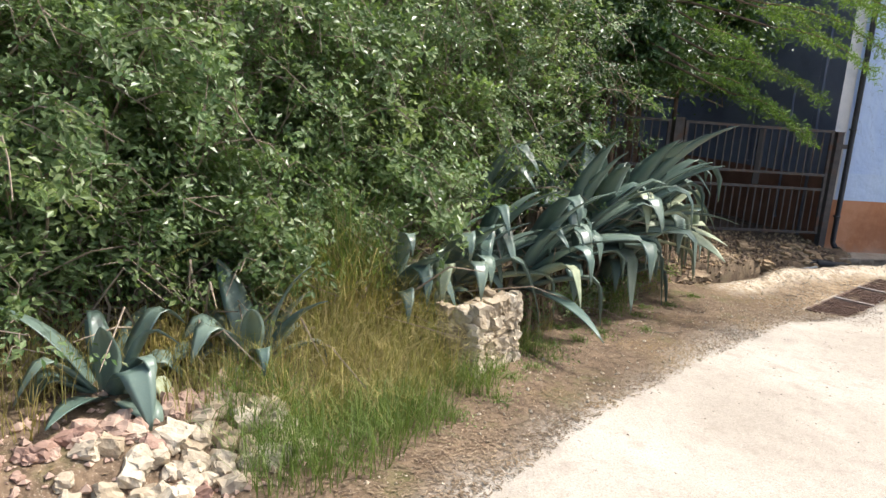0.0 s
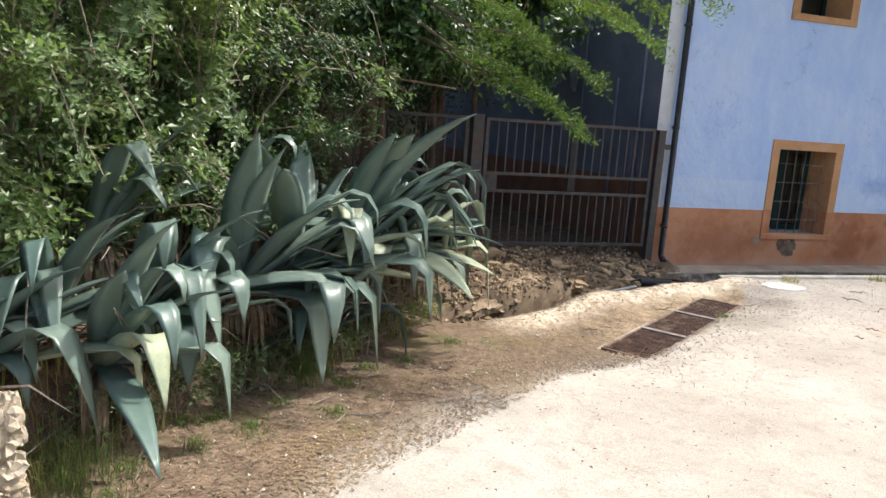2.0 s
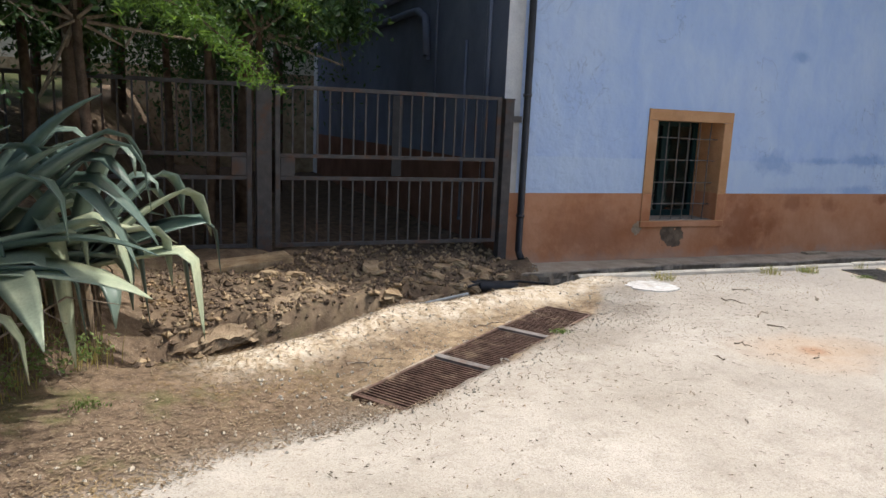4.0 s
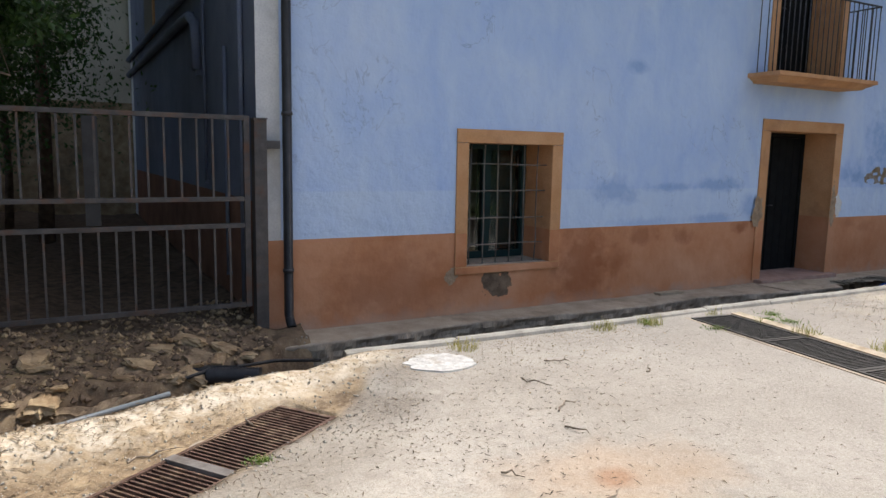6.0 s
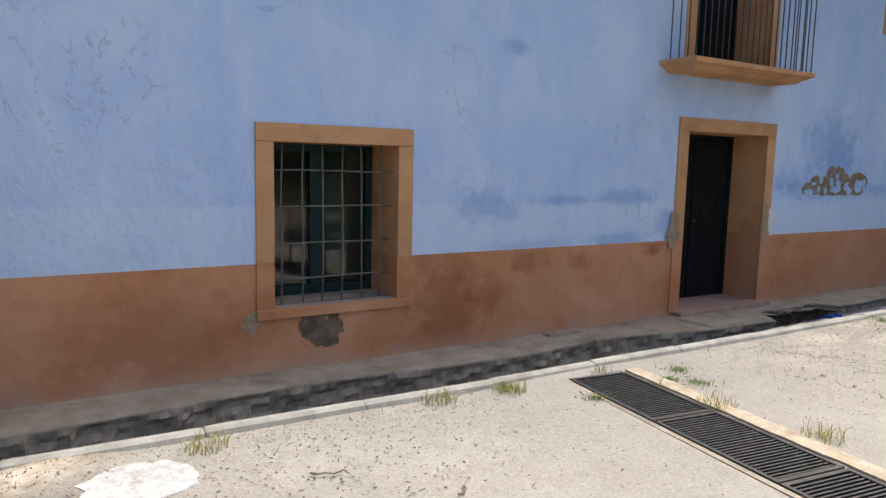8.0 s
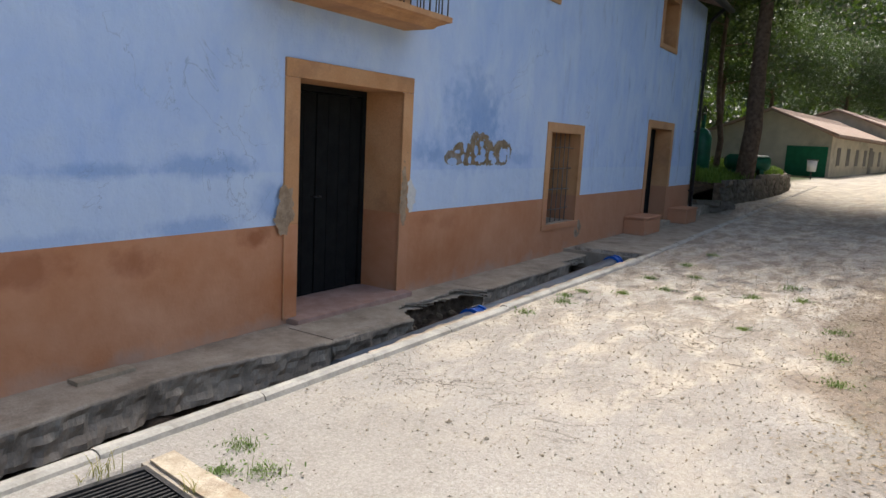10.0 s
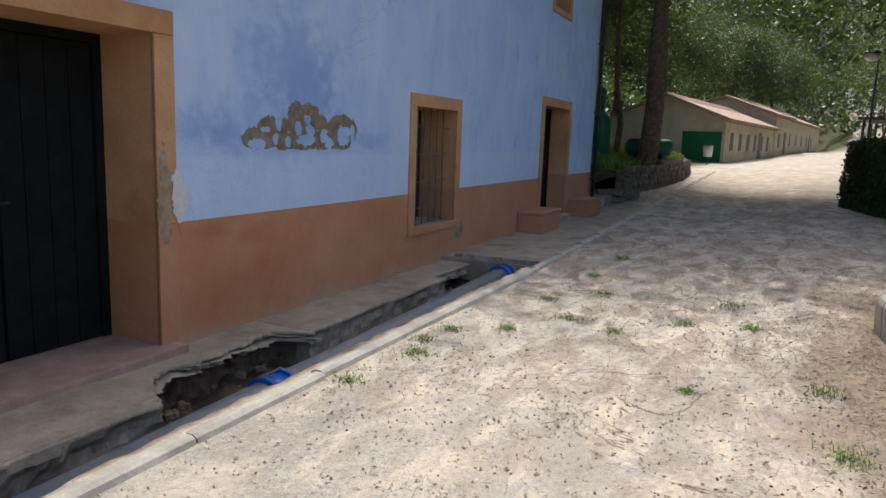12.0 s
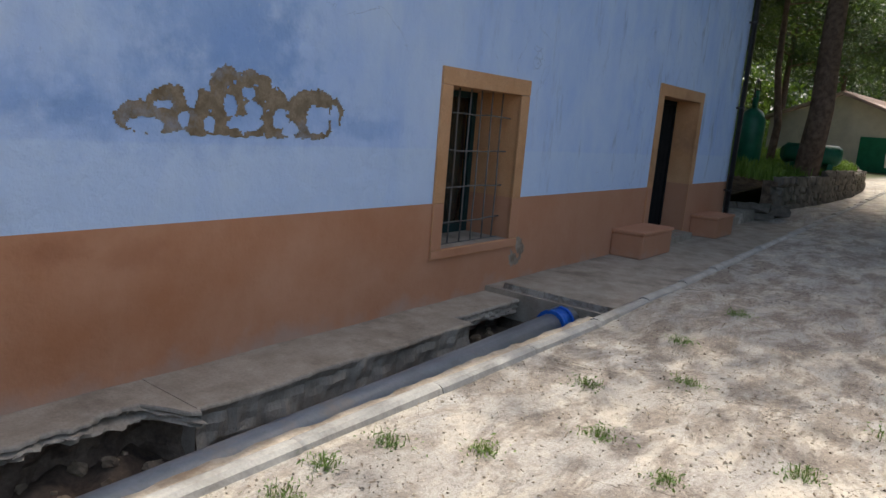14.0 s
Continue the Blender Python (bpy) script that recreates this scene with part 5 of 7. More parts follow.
# ---- plants: agaves ----
def agave_leaf(rng, ln, wid, azim, rise, fold):
    """One thick channelled leaf, arching out from the heart."""
    bm = bmesh.new()
    n = 13
    rings = []
    ca, sa = math.cos(azim), math.sin(azim)
    p, ang = Vector((0.05 * ca, 0.05 * sa, 0.0)), rise
    twist = rng.uniform(-0.5, 0.5)
    for k in range(n):
        u = k / (n - 1)
        w = wid * (0.55 + 0.9 * u - 0.35 * u * u) if u < 0.45 else wid * 0.884 * (1 - ((u - 0.45) / 0.55) ** 1.7)
        w = max(w, 0.004)
        th = wid * 0.22 * (1 - u) + 0.004
        d = Vector((math.cos(ang) * ca, math.cos(ang) * sa, math.sin(ang)))
        s = Vector((-sa, ca, 0))
        s = (Matrix.Rotation(twist * u, 3, d) @ s)
        nn = s.cross(d) * -1
        ch = w * 0.26 * (1 - 0.6 * u)
        rings.append([bm.verts.new(p + s * w + nn * ch), bm.verts.new(p + s * w * 0.45 + nn * ch * 0.25), bm.verts.new(p - s * w * 0.45 + nn * ch * 0.25), bm.verts.new(p - s * w + nn * ch), bm.verts.new(p - s * w * 0.3 - nn * th), bm.verts.new(p + s * w * 0.3 - nn * th)])
        bend = -0.02 - 0.10 * u
        if fold and abs(u - fold) < 0.09:
            bend = -0.75
        ang = max(ang + bend, -1.45)
        p = p + d * ln / (n - 1)
    for a, b in zip(rings, rings[1:]):
        for k in range(6):
            f = bm.faces.new((a[k], a[(k + 1) % 6], b[(k + 1) % 6], b[k]))
            f.smooth = True
    bm.faces.new(rings[0][::-1])
    bm.faces.new(rings[-1])
    bmesh.ops.recalc_face_normals(bm, faces=bm.faces[:])
    return bm


def agave(x, y, size, n, seed, aim=None, label="large blue-green agave with arching thorny leaves", lift=0.0, wide=1.0):
    """A rosette; with aim (degrees) most leaves lean that way."""
    rng = random.Random(seed)
    t = thing("agave_plant", label, "agave", (x, y, height(x, y) - 0.05 + lift), group="agaves on the bank")
    for k in range(n):
        u = (k + 0.5) / n
        rise = 1.35 - 1.0 * u + rng.uniform(-0.12, 0.12)
        az = k * 2.4 + rng.uniform(-0.3, 0.3)
        if aim is not None:
            az = radians(aim) + rng.gauss(0, 0.85)
            rise = rng.uniform(0.1, 1.25)
        fold = rng.choice((0, 0.45, 0.55, 0.6, 0.66, 0.75)) if rise < 1.0 else rng.choice((0, 0, 0.6, 0.75))
        pale = rise < 0.75 and rng.random() < 0.28
        part("leaf", agave_leaf(rng, size * rng.uniform(0.75, 1.15), size * wide * rng.uniform(0.07, 0.115), az, rise, fold), AGAVEPALE if pale else AGAVE, t, "pale faded lower leaf" if pale else "")
    if lift > 0.0:
        part("stem", tubed([(0, 0, -lift - 0.1), (0.0, 0, -lift / 2), (0, 0, 0.12)], [0.1, 0.09, 0.07], 8), TWIG, t)
        for k in range(40):
            a = radians(aim or 0) + rng.uniform(-2.0, 2.0)
            part("dead_leaf", agave_leaf(rng, rng.uniform(0.25, 0.65), rng.uniform(0.01, 0.028), a, rng.uniform(-0.5, 0.3), rng.choice((0.15, 0.25, 0.4))), DEADLEAF, t, "withered brown hanging leaf")
    return t


DEADLEAF = speckled("withered_agave_leaf", (0.13, 0.09, 0.06), (0.36, 0.28, 0.19), 9.0, 0.9, 0.4)
for k, (x, y, s, n, aim, lift) in enumerate(((1.25, 5.75, 0.95, 12, -40, 0.1), (1.75, 5.95, 1.1, 14, -30, 0.15), (2.2, 6.35, 1.25, 15, -15, 0.2), (2.6, 6.75, 1.35, 16, 0, 0.25), (3.0, 7.1, 1.4, 16, 10, 0.3), (3.2, 7.35, 1.5, 13, 5, 0.35), (3.4, 7.5, 1.15, 11, -20, 0.3), (2.75, 6.65, 0.95, 9, -60, 0.16), (3.2, 7.8, 1.2, 9, 0, 0.25), (0.5, 5.05, 0.9, 13, -50, 0.06), (1.55, 5.5, 1.05, 12, -35, 0.06), (0.95, 5.35, 1.0, 12, -60, 0.06), (3.72, 7.85, 1.2, 10, 5, 0.3), (1.35, 6.5, 1.1, 12, 20, 0.3), (2.1, 7.0, 1.3, 12, 15, 0.4), (0.75, 5.55, 0.9, 11, -60, 0.1))):
    agave(x, y, s, n, 40 + k, aim, lift=lift + 0.02)
agave(-0.95, 3.62, 0.6, 19, 61, None, "small blue-green agave growing on the stony bank", wide=1.35)
agave(-0.32, 4.08, 0.6, 16, 62, None, "small blue-green agave half hidden in dry brush", wide=1.35)


# ---- plants: shrubs and trees ----
def crown_points(c, r, clumps, per, spread, rng, low=-0.5, shell=0.55):
    """Points in uneven clumps on an ellipsoid's outer part, with outward normals."""
    d = unit(rng.normal(size=(clumps * 3, 3)))
    d = d[d[:, 2] > low][:clumps]
    rad = shell + (1 - shell) * rng.random((len(d), 1)) ** 0.5
    rad *= 1 + 0.22 * fuzz(d * 2.0, 2.0, float(c[0]))[:, None]
    cc = d * rad * np.array([r]) + np.array([c])
    size = spread * rng.uniform(0.5, 1.4, (len(cc), 1))
    cc = cc[fuzz(cc, 1.5, 2.0 + float(r[0])) > -0.35]
    size, d = size[:len(cc)], unit(cc - np.array([c]))
    pts = np.repeat(cc, per, 0) + rng.normal(size=(len(cc) * per, 3)) * np.repeat(size, per, 0) * np.array([[1, 1, 0.7]])
    nrm = np.repeat(d, per, 0) + np.array([[0, 0, 0.5]])
    keep = fuzz(pts, 3.1, 1.0) + 0.6 * fuzz(pts, 8.0, 4.0) > -0.28
    return pts[keep], nrm[keep], cc


def shrub(x, y, r, seed, n_clumps, per, leaf, material, label, name="shrub", zc=None, spread=0.2, trunk=0.03, group="shrubs on the bank", category="shrub", cat_low=-0.6):
    rng = np.random.default_rng(seed)
    base = height(x, y)
    t = thing(name, label, category, (x, y, base), group=group)
    c = (0, 0, zc if zc is not None else r[2] * 0.75)
    pts, nrm, cc = crown_points(c, r, n_clumps, per, spread, rng, cat_low)
    leaves("crown", pts, nrm, leaf, leaf * 0.5, material, rng, t)
    bm = bmesh.new()
    for q in cc[:: max(1, len(cc) // 14)]:
        foot = np.array([0, 0, (c[2] * 0.75 if trunk > 0.04 else -0.05)])
        mid = np.array([q[0] * 0.45, q[1] * 0.45, foot[2] + (q[2] - foot[2]) * 0.55]) + rng.normal(size=3) * 0.28
        tube(bm, [tuple(foot), tuple(mid), tuple(q), tuple(q * np.array([1.12, 1.12, 1.05]))], [trunk * 0.4, trunk * 0.25, trunk * 0.12, trunk * 0.05], 5)
    if trunk > 0.04:
        part("trunk", tubed([(0, 0, -0.1), (0.05, 0.03, c[2] * 0.3), (0, 0, c[2] * 0.78)], [trunk * 1.3, trunk, trunk * 0.7], 8), BARK, t)
    tagged(part("twigwork", bm, TWIG, t), kind="stuff")
    return t


def thicket(x, y, reach, tall, seed, stems, label, leaf, material):
    """A shrub of arching canes with leafy side shoots and open gaps between them."""
    rng = np.random.default_rng(seed)
    t = thing("shrub", label, "shrub", (x, y, height(x, y)), group="shrubs on the bank")
    bm = bmesh.new()
    pts, nrm = [], []
    u = np.linspace(0, 1, 9)[:, None]
    for k in range(stems):
        a = rng.uniform(0, 2 * math.pi)
        way = np.array([math.cos(a) + 0.3, math.sin(a) - 0.35, 0.0])
        far, h = reach * rng.uniform(0.35, 1.2), tall * rng.uniform(0.2, 1.05)
        foot = np.array([rng.normal() * 0.2, rng.normal() * 0.15, -0.05])
        wob = np.cumsum(rng.normal(size=(9, 3)) * 0.035, 0)
        line = foot + way * far * u ** 1.3 + np.array([[0, 0, 1.0]]) * h * (np.sin(u * 2.0) * 1.05 - rng.uniform(0, 0.3) * u ** 3) + wob
        tube(bm, [tuple(q) for q in line], [0.011 - 0.001 * j for j in range(9)], 4, False)
        for j in range(16):
            v = rng.uniform(0.1, 1.0)
            f = v * 8
            lo = min(int(f), 7)
            p = line[lo] + (line[lo + 1] - line[lo]) * (f - lo)
            d = rng.normal(size=3) + np.array([way[0] * 0.8, way[1] * 0.8, 0.35])
            d /= np.linalg.norm(d)
            ln = rng.uniform(0.12, 0.42)
            e = p + d * ln + np.array([0, 0, -0.1 * ln])
            if j % 3 == 0:
                tube(bm, [tuple(p), tuple((p + e) / 2 + np.array([0, 0, 0.03])), tuple(e)], [0.004, 0.003, 0.0015], 3, False)
            m = int(ln * 95)
            w = rng.uniform(0.1, 1.05, (m, 1))
            pts.append(p + (e - p) * w + rng.normal(size=(m, 3)) * 0.034)
            nrm.append(np.tile(np.array([[way[0] * 0.4, way[1] * 0.4, 0.9]]) + d * 0.3, (m, 1)))
    leaves("crown", np.concatenate(pts), np.concatenate(nrm), leaf, leaf * 0.5, material, rng, t, flat=0.9)
    tagged(part("twigwork", bm, TWIG, t), kind="stuff")
    return t


G1, G2 = "dense green small-leaved shrub with arching canes", "tangled green shrub with bare brown twigs"
for k, (x, y, r, h) in enumerate(((-3.1, 3.6, 1.1, 2.2), (-2.3, 4.4, 1.0, 2.3), (-1.5, 5.05, 0.95, 2.3), (-0.7, 5.45, 0.9, 2.3), (0.05, 6.0, 0.9, 2.3), (0.85, 6.6, 0.9, 2.4), (1.6, 7.4, 0.9, 2.6), (2.3, 8.2, 0.9, 2.6),
                                  (-2.9, 5.7, 1.35, 4.0), (-1.4, 6.4, 1.35, 4.2), (0.0, 7.2, 1.3, 4.2), (1.2, 8.2, 1.2, 4.2))):
    thicket(x, y, r, h, 1 + k, 60 if k < 8 else 66, G2 if k % 3 == 1 else G1, 0.05 if k % 2 else 0.062, GLOSSLEAF if k in (7, 11) else SHRUBLEAF)
for k, (x, y, r) in enumerate(((-2.3, 3.35, (0.55, 0.4, 0.5)), (-1.75, 4.25, (0.5, 0.4, 0.55)), (-0.8, 4.65, (0.45, 0.35, 0.55)), (-0.1, 5.15, (0.4, 0.35, 0.5)), (1.25, 6.5, (0.5, 0.4, 0.6)))):
    shrub(x, y, r, 70 + k, 40, 75, 0.05, SHRUBLEAF, "low leafy undergrowth at the foot of the thicket", zc=r[2] * 0.9, spread=0.13, cat_low=-0.95, trunk=0.012)
for k, (x, y, r, h) in enumerate(((-2.4, 3.6, 0.7, 1.1), (-1.75, 4.2, 0.7, 1.2), (-1.1, 4.6, 0.65, 1.2), (-0.5, 4.95, 0.55, 1.1))):
    thicket(x, y, r, h, 140 + k, 30, "low tangled shrub at the front of the thicket", 0.05, SHRUBLEAF)
for k, (x, y) in enumerate(((1.5, 5.25), (1.85, 5.6), (2.25, 5.98), (2.6, 6.35), (3.0, 6.75), (3.35, 7.05), (3.7, 7.4), (2.05, 5.75), (2.8, 6.5))):
    shrub(x, y, (0.2, 0.16, 0.17), 170 + k, 12, 40, 0.035, SHRUBLEAF, "small leafy seedling bush under the agaves", zc=0.12, spread=0.07, cat_low=-0.3, trunk=0.008)
G3 = "tall dark broadleaf tree rising behind the bank"
for k, (x, y, r, zc) in enumerate(((-4.8, 6.0, (1.8, 1.5, 2.6), 2.6), (-2.9, 7.4, (1.8, 1.4, 2.6), 2.8), (-0.9, 8.3, (1.8, 1.4, 2.6), 2.9), (0.9, 9.4, (1.7, 1.4, 2.5), 3.0), (2.4, 10.6, (1.6, 1.4, 2.4), 3.0), (3.4, 12.4, (1.7, 1.4, 2.4), 3.0), (5.0, 15.0, (1.8, 1.5, 2.2), 3.2), (2.6, 14.5, (2.0, 1.5, 2.4), 3.0), (5.6, 18.5, (1.4, 1.4, 2.0), 3.4))):
    shrub(x, y, r, 20 + k, 150, 150, 0.09, GLOSSLEAF, G3, "tree", zc, 0.32, 0.06, "trees behind the bank", "tree", -0.95)
for k, (x, y, r, zc) in enumerate(((5.2, 10.5, (1.1, 0.7, 0.85), 2.9), (3.7, 9.2, (1.0, 0.85, 0.85), 2.35), (4.7, 10.7, (1.5, 0.8, 1.0), 3.7), (3.2, 9.9, (1.0, 0.9, 1.3), 2.4), (4.3, 11.9, (2.2, 1.3, 1.2), 3.9))):
    shrub(x, y, r, 30 + k, 130, 230, 0.085, GLOSSLEAF, "dark glossy-leaved tree overhanging the gate", "tree", zc, 0.2, 0.045, "trees behind the bank", "tree", -0.8)


# Trees added behind the gate; their crowns, unseen, block sky light from the yard.
for k, (x, y) in enumerate(((5.2, 12.2), (3.6, 15.5), (6.2, 16.5), (1.5, 12.5))):
    shrub(x, y, (2.3, 2.0, 1.4), 50 + k, 150, 110, 0.12, GLOSSLEAF, "added tall tree whose unseen crown darkens the yard", "tree", 6.2, 0.4, 0.09, "trees behind the bank", "tree", -0.95)


def dry_brush():
    """Bare tangled stems under the thicket."""
    rng = np.random.default_rng(15)
    for cx, cy, n in ((-1.6, 4.2, 45), (-0.75, 4.5, 55), (-0.15, 4.85, 45), (-2.2, 3.4, 45), (0.6, 5.6, 30), (1.6, 6.2, 40), (2.3, 6.6, 30), (2.9, 7.1, 30)):
        t = thing("dry_brush", "tangle of bare grey-brown stems under the shrubs", "brushwood", (cx, cy, height(cx, cy)), group="bare brushwood")
        bm = bmesh.new()
        for k in range(n):
            p = np.array([rng.normal() * 0.35, rng.normal() * 0.25, 0.0])
            p[2] = height(cx + p[0], cy + p[1]) - height(cx, cy)
            d = np.array([rng.normal() * 0.5, rng.normal() * 0.4 - 0.25, rng.uniform(0.1, 0.8)])
            q = p + d * rng.uniform(0.3, 0.7)
            e = q + d * np.array([0.7, 0.7, rng.uniform(-0.7, 0.2)]) * rng.uniform(0.3, 0.7)
            tube(bm, [tuple(p), tuple(q), tuple(e)], [0.007, 0.0055, 0.002], 4, False)
        tagged(part("twigwork", bm, TWIG, t), kind="stuff")


dry_brush()


def feathery_tree():
    """A conifer with drooping feathery sprays over the road edge."""
    rng = np.random.default_rng(77)
    t = thing("conifer_tree", "conifer with drooping bright green feathery sprays", "tree", (3.6, 9.5, height(3.6, 9.5)))
    base = Vector((3.6, 9.5, height(3.6, 9.5)))
    part("trunk", tubed([(0, 0, -0.1), (0.05, -0.1, 1.5), (0.1, -0.15, 3.2), (0.15, -0.1, 5.5)], [0.09, 0.075, 0.055, 0.02], 8), BARK, t)
    pts, axs = [], []
    bm = bmesh.new()
    ends = [(4.75, 6.65, 1.75), (4.55, 6.9, 1.95), (5.0, 6.9, 2.15), (5.35, 6.7, 2.45), (5.6, 6.4, 2.75), (5.0, 6.2, 2.6), (5.3, 7.3, 2.7), (5.7, 7.0, 2.95), (4.9, 7.8, 2.5), (4.5, 5.9, 2.95), (5.9, 6.1, 3.05)]
    for e in ends:
        e = Vector(e) - base
        root = e + Vector((-0.75 + rng.uniform(-0.2, 0.2), 0.45 + rng.uniform(-0.2, 0.2), 0.4))
        tube(bm, [Vector((0.1, -0.13, min(e.z + 0.9, 3.6))), (Vector((0.1, -0.13, min(e.z + 0.9, 3.6))) + root) / 2 + Vector((0, 0, 0.1)), root], [0.02, 0.015, 0.012], 5)
        last = root
        line = [root.lerp(e, k / 8) + Vector((0, 0, 0.1 * math.sin(math.pi * k / 8))) for k in range(9)]
        tube(bm, line, [0.011 - 0.001 * k for k in range(9)], 5)
        d = (e - root).normalized()
        side = d.cross(Vector((0, 0, 1))).normalized()
        for k in range(30):
            u = k / 29
            p = root.lerp(e, u) + Vector((0, 0, 0.1 * math.sin(math.pi * u)))
            for s in (-1, 1):
                ln = rng.uniform(0.12, 0.34) * (1.1 - u * 0.5)
                q = p + side * s * ln * rng.uniform(0.4, 1.0) + d * ln * rng.uniform(0.3, 1.0) + Vector((0, 0, rng.uniform(-0.14, 0.05)))
                for j in range(22):
                    v = p.lerp(q, j / 21)
                    pts.append(tuple(v + Vector(rng.normal(size=3) * (0.012 + 0.02 * (1 - j / 21)))))
                    axs.append(tuple((q - p).normalized()))
    tagged(part("twigwork", bm, BARK, t), kind="stuff")
    pts, axs = np.array(pts), np.array(axs)
    nrm = np.tile(np.array([[0, 0, 1.0]]), (len(pts), 1))
    leaves("sprays", pts, nrm, 0.045, 0.012, FEATHER, rng, t)
    return t


feathery_tree()


def tuft(name, x, y, r, h, n, material, label, seed, group, category="grass", lean=0.75, width=0.0025):
    rng = np.random.default_rng(seed)
    z = height(x, y)
    t = thing(name, label, category, (x, y, z), group=group)
    a, d = rng.uniform(0, 2 * math.pi, n), r * np.sqrt(rng.random(n))
    px, py = d * np.cos(a), d * np.sin(a)
    gz = ground_height(px + x, py + y)[0] - z - 0.01
    blades("grassblade", np.stack([px, py, gz], 1), h, width, lean, material, rng, t)
    return t


DG = "clump of tall dry yellow grass at the road edge"
for k, (x, y, r, h, n) in enumerate(((0.35, 3.95, 0.32, 0.42, 520), (0.65, 4.3, 0.26, 0.46, 460), (0.2, 4.25, 0.34, 0.55, 560), (0.0, 3.75, 0.28, 0.34, 380), (0.5, 4.6, 0.3, 0.5, 420), (0.15, 4.6, 0.3, 0.95, 260))):
    tuft("dry_grass", x, y, r, h, n, DRYGRASS, DG, 90 + k, "dry grass clumps", lean=1.5, width=0.0021)
for k, (x, y, r, h, n) in enumerate(((0.55, 3.75, 0.25, 0.26, 420), (0.95, 4.2, 0.2, 0.24, 300), (-0.2, 3.45, 0.28, 0.3, 380), (1.5, 4.95, 0.2, 0.2, 250), (0.15, 3.4, 0.34, 0.3, 520), (-0.05, 3.15, 0.25, 0.26, 300), (0.1, 4.75, 0.3, 0.8, 260), (2.6, 6.2, 0.25, 0.3, 200), (0.3, 4.9, 0.3, 1.05, 260), (0.75, 4.65, 0.2, 0.34, 280), (0.4, 3.6, 0.25, 0.25, 300), (1.15, 4.5, 0.12, 0.14, 120))):
    tuft("green_grass", x, y, r, h, n, GREENGRASS, "clump of fine green grass below the bank", 110 + k, "green grass clumps", lean=1.3, width=0.0022)
for k, (x, y) in enumerate(((-1.9, 3.3), (-1.6, 3.9), (-1.2, 3.7), (-0.9, 4.1), (-0.55, 3.85), (-0.2, 4.1), (-1.45, 4.4), (-0.65, 4.5), (-0.15, 4.55), (-2.2, 3.0), (-0.6, 3.6), (-0.35, 3.75), (-1.3, 3.3), (-0.75, 3.9))):
    tuft("dead_stalks", x, y, 0.28, 0.26, 190, DRYGRASS, "withered grass among stones on the bank", 160 + k, "withered stalks", lean=0.9)
for k in range(12):
    rr = random.Random(300 + k)
    x = rr.uniform(1.2, 3.9)
    tuft("dead_stalks", x, rr.uniform(3.6, 3.95) + 1.02 * x, 0.22, 0.17, 130, DRYGRASS, "withered grass and stalks under the agaves", 130 + k, "withered stalks", lean=0.7)


for k, (x, y) in enumerate(((10.75, 9.03), (9.25, 9.0), (12.2, 8.55), (12.3, 8.05), (11.3, 8.98), (12.15, 8.9), (12.4, 7.4))):
    tuft("dry_grass", x, y, 0.12, 0.11, 90, DRYGRASS, "small yellowing grass clump beside the drain", 190 + k, "grass by the drain", lean=1.2)


def weed(x, y, s, seed, label="small green weed growing in the road", flat=False):
    rng = np.random.default_rng(seed)
    t = thing("weed", label, "weed", (x, y, height(x, y)), group="weeds in the road")
    n = int(70 * max(1, s * 6))
    c = rng.normal(size=(n, 3)) * np.array([[s, s, 0.0]]) * 0.65
    c[:, 2] = np.abs(rng.normal(size=n)) * s * 0.15
    leaves("foliage", c, np.tile([[0, 0, 1.0]], (n, 1)), 0.026, 0.01, WEED, rng, t, kind="stuff")
    blades("grassblade", c * np.array([[0.6, 0.6, 0]]), s * 0.55, 0.0018, 1.5, GREENGRASS, rng, t, kind="stuff")
    return t


for k, (x, y, s) in enumerate(((16.85, 8.85, 0.11), (17.15, 8.95, 0.09), (17.5, 8.9, 0.08), (17.75, 8.55, 0.08), (18.3, 8.25, 0.1), (18.9, 8.6, 0.09), (18.1, 7.85, 0.07), (19.4, 8.2, 0.1), (20.2, 8.5, 0.1), (21.3, 8.4, 0.12), (16.2, 8.95, 0.09), (12.75, 8.75, 0.1), (12.62, 8.45, 0.09), (12.5, 8.6, 0.07), (11.3, 9.02, 0.09), (11.7, 8.55, 0.09), (7.3, 7.82, 0.07), (9.7, 9.6, 0.05), (16.3, 6.45, 0.12), (17.2, 6.5, 0.1), (15.6, 6.4, 0.1), (18.6, 6.9, 0.1), (19.4, 7.1, 0.14), (1.65, 4.75, 0.14), (1.45, 4.55, 0.12), (2.9, 6.05, 0.1), (3.4, 6.5, 0.1), (1.75, 5.0, 0.13), (2.0, 5.2, 0.1), (2.3, 5.4, 0.12), (2.45, 5.75, 0.1), (2.1, 5.55, 0.08), (1.25, 4.35, 0.12), (3.1, 6.35, 0.09), (3.9, 6.9, 0.08), (2.75, 5.6, 0.09), (1.95, 5.5, 0.1), (1.1, 4.0, 0.1), (0.8, 3.75, 0.1), (18.6, 7.4, 0.1), (17.0, 7.2, 0.05))):
    weed(x, y, s, 400 + k)


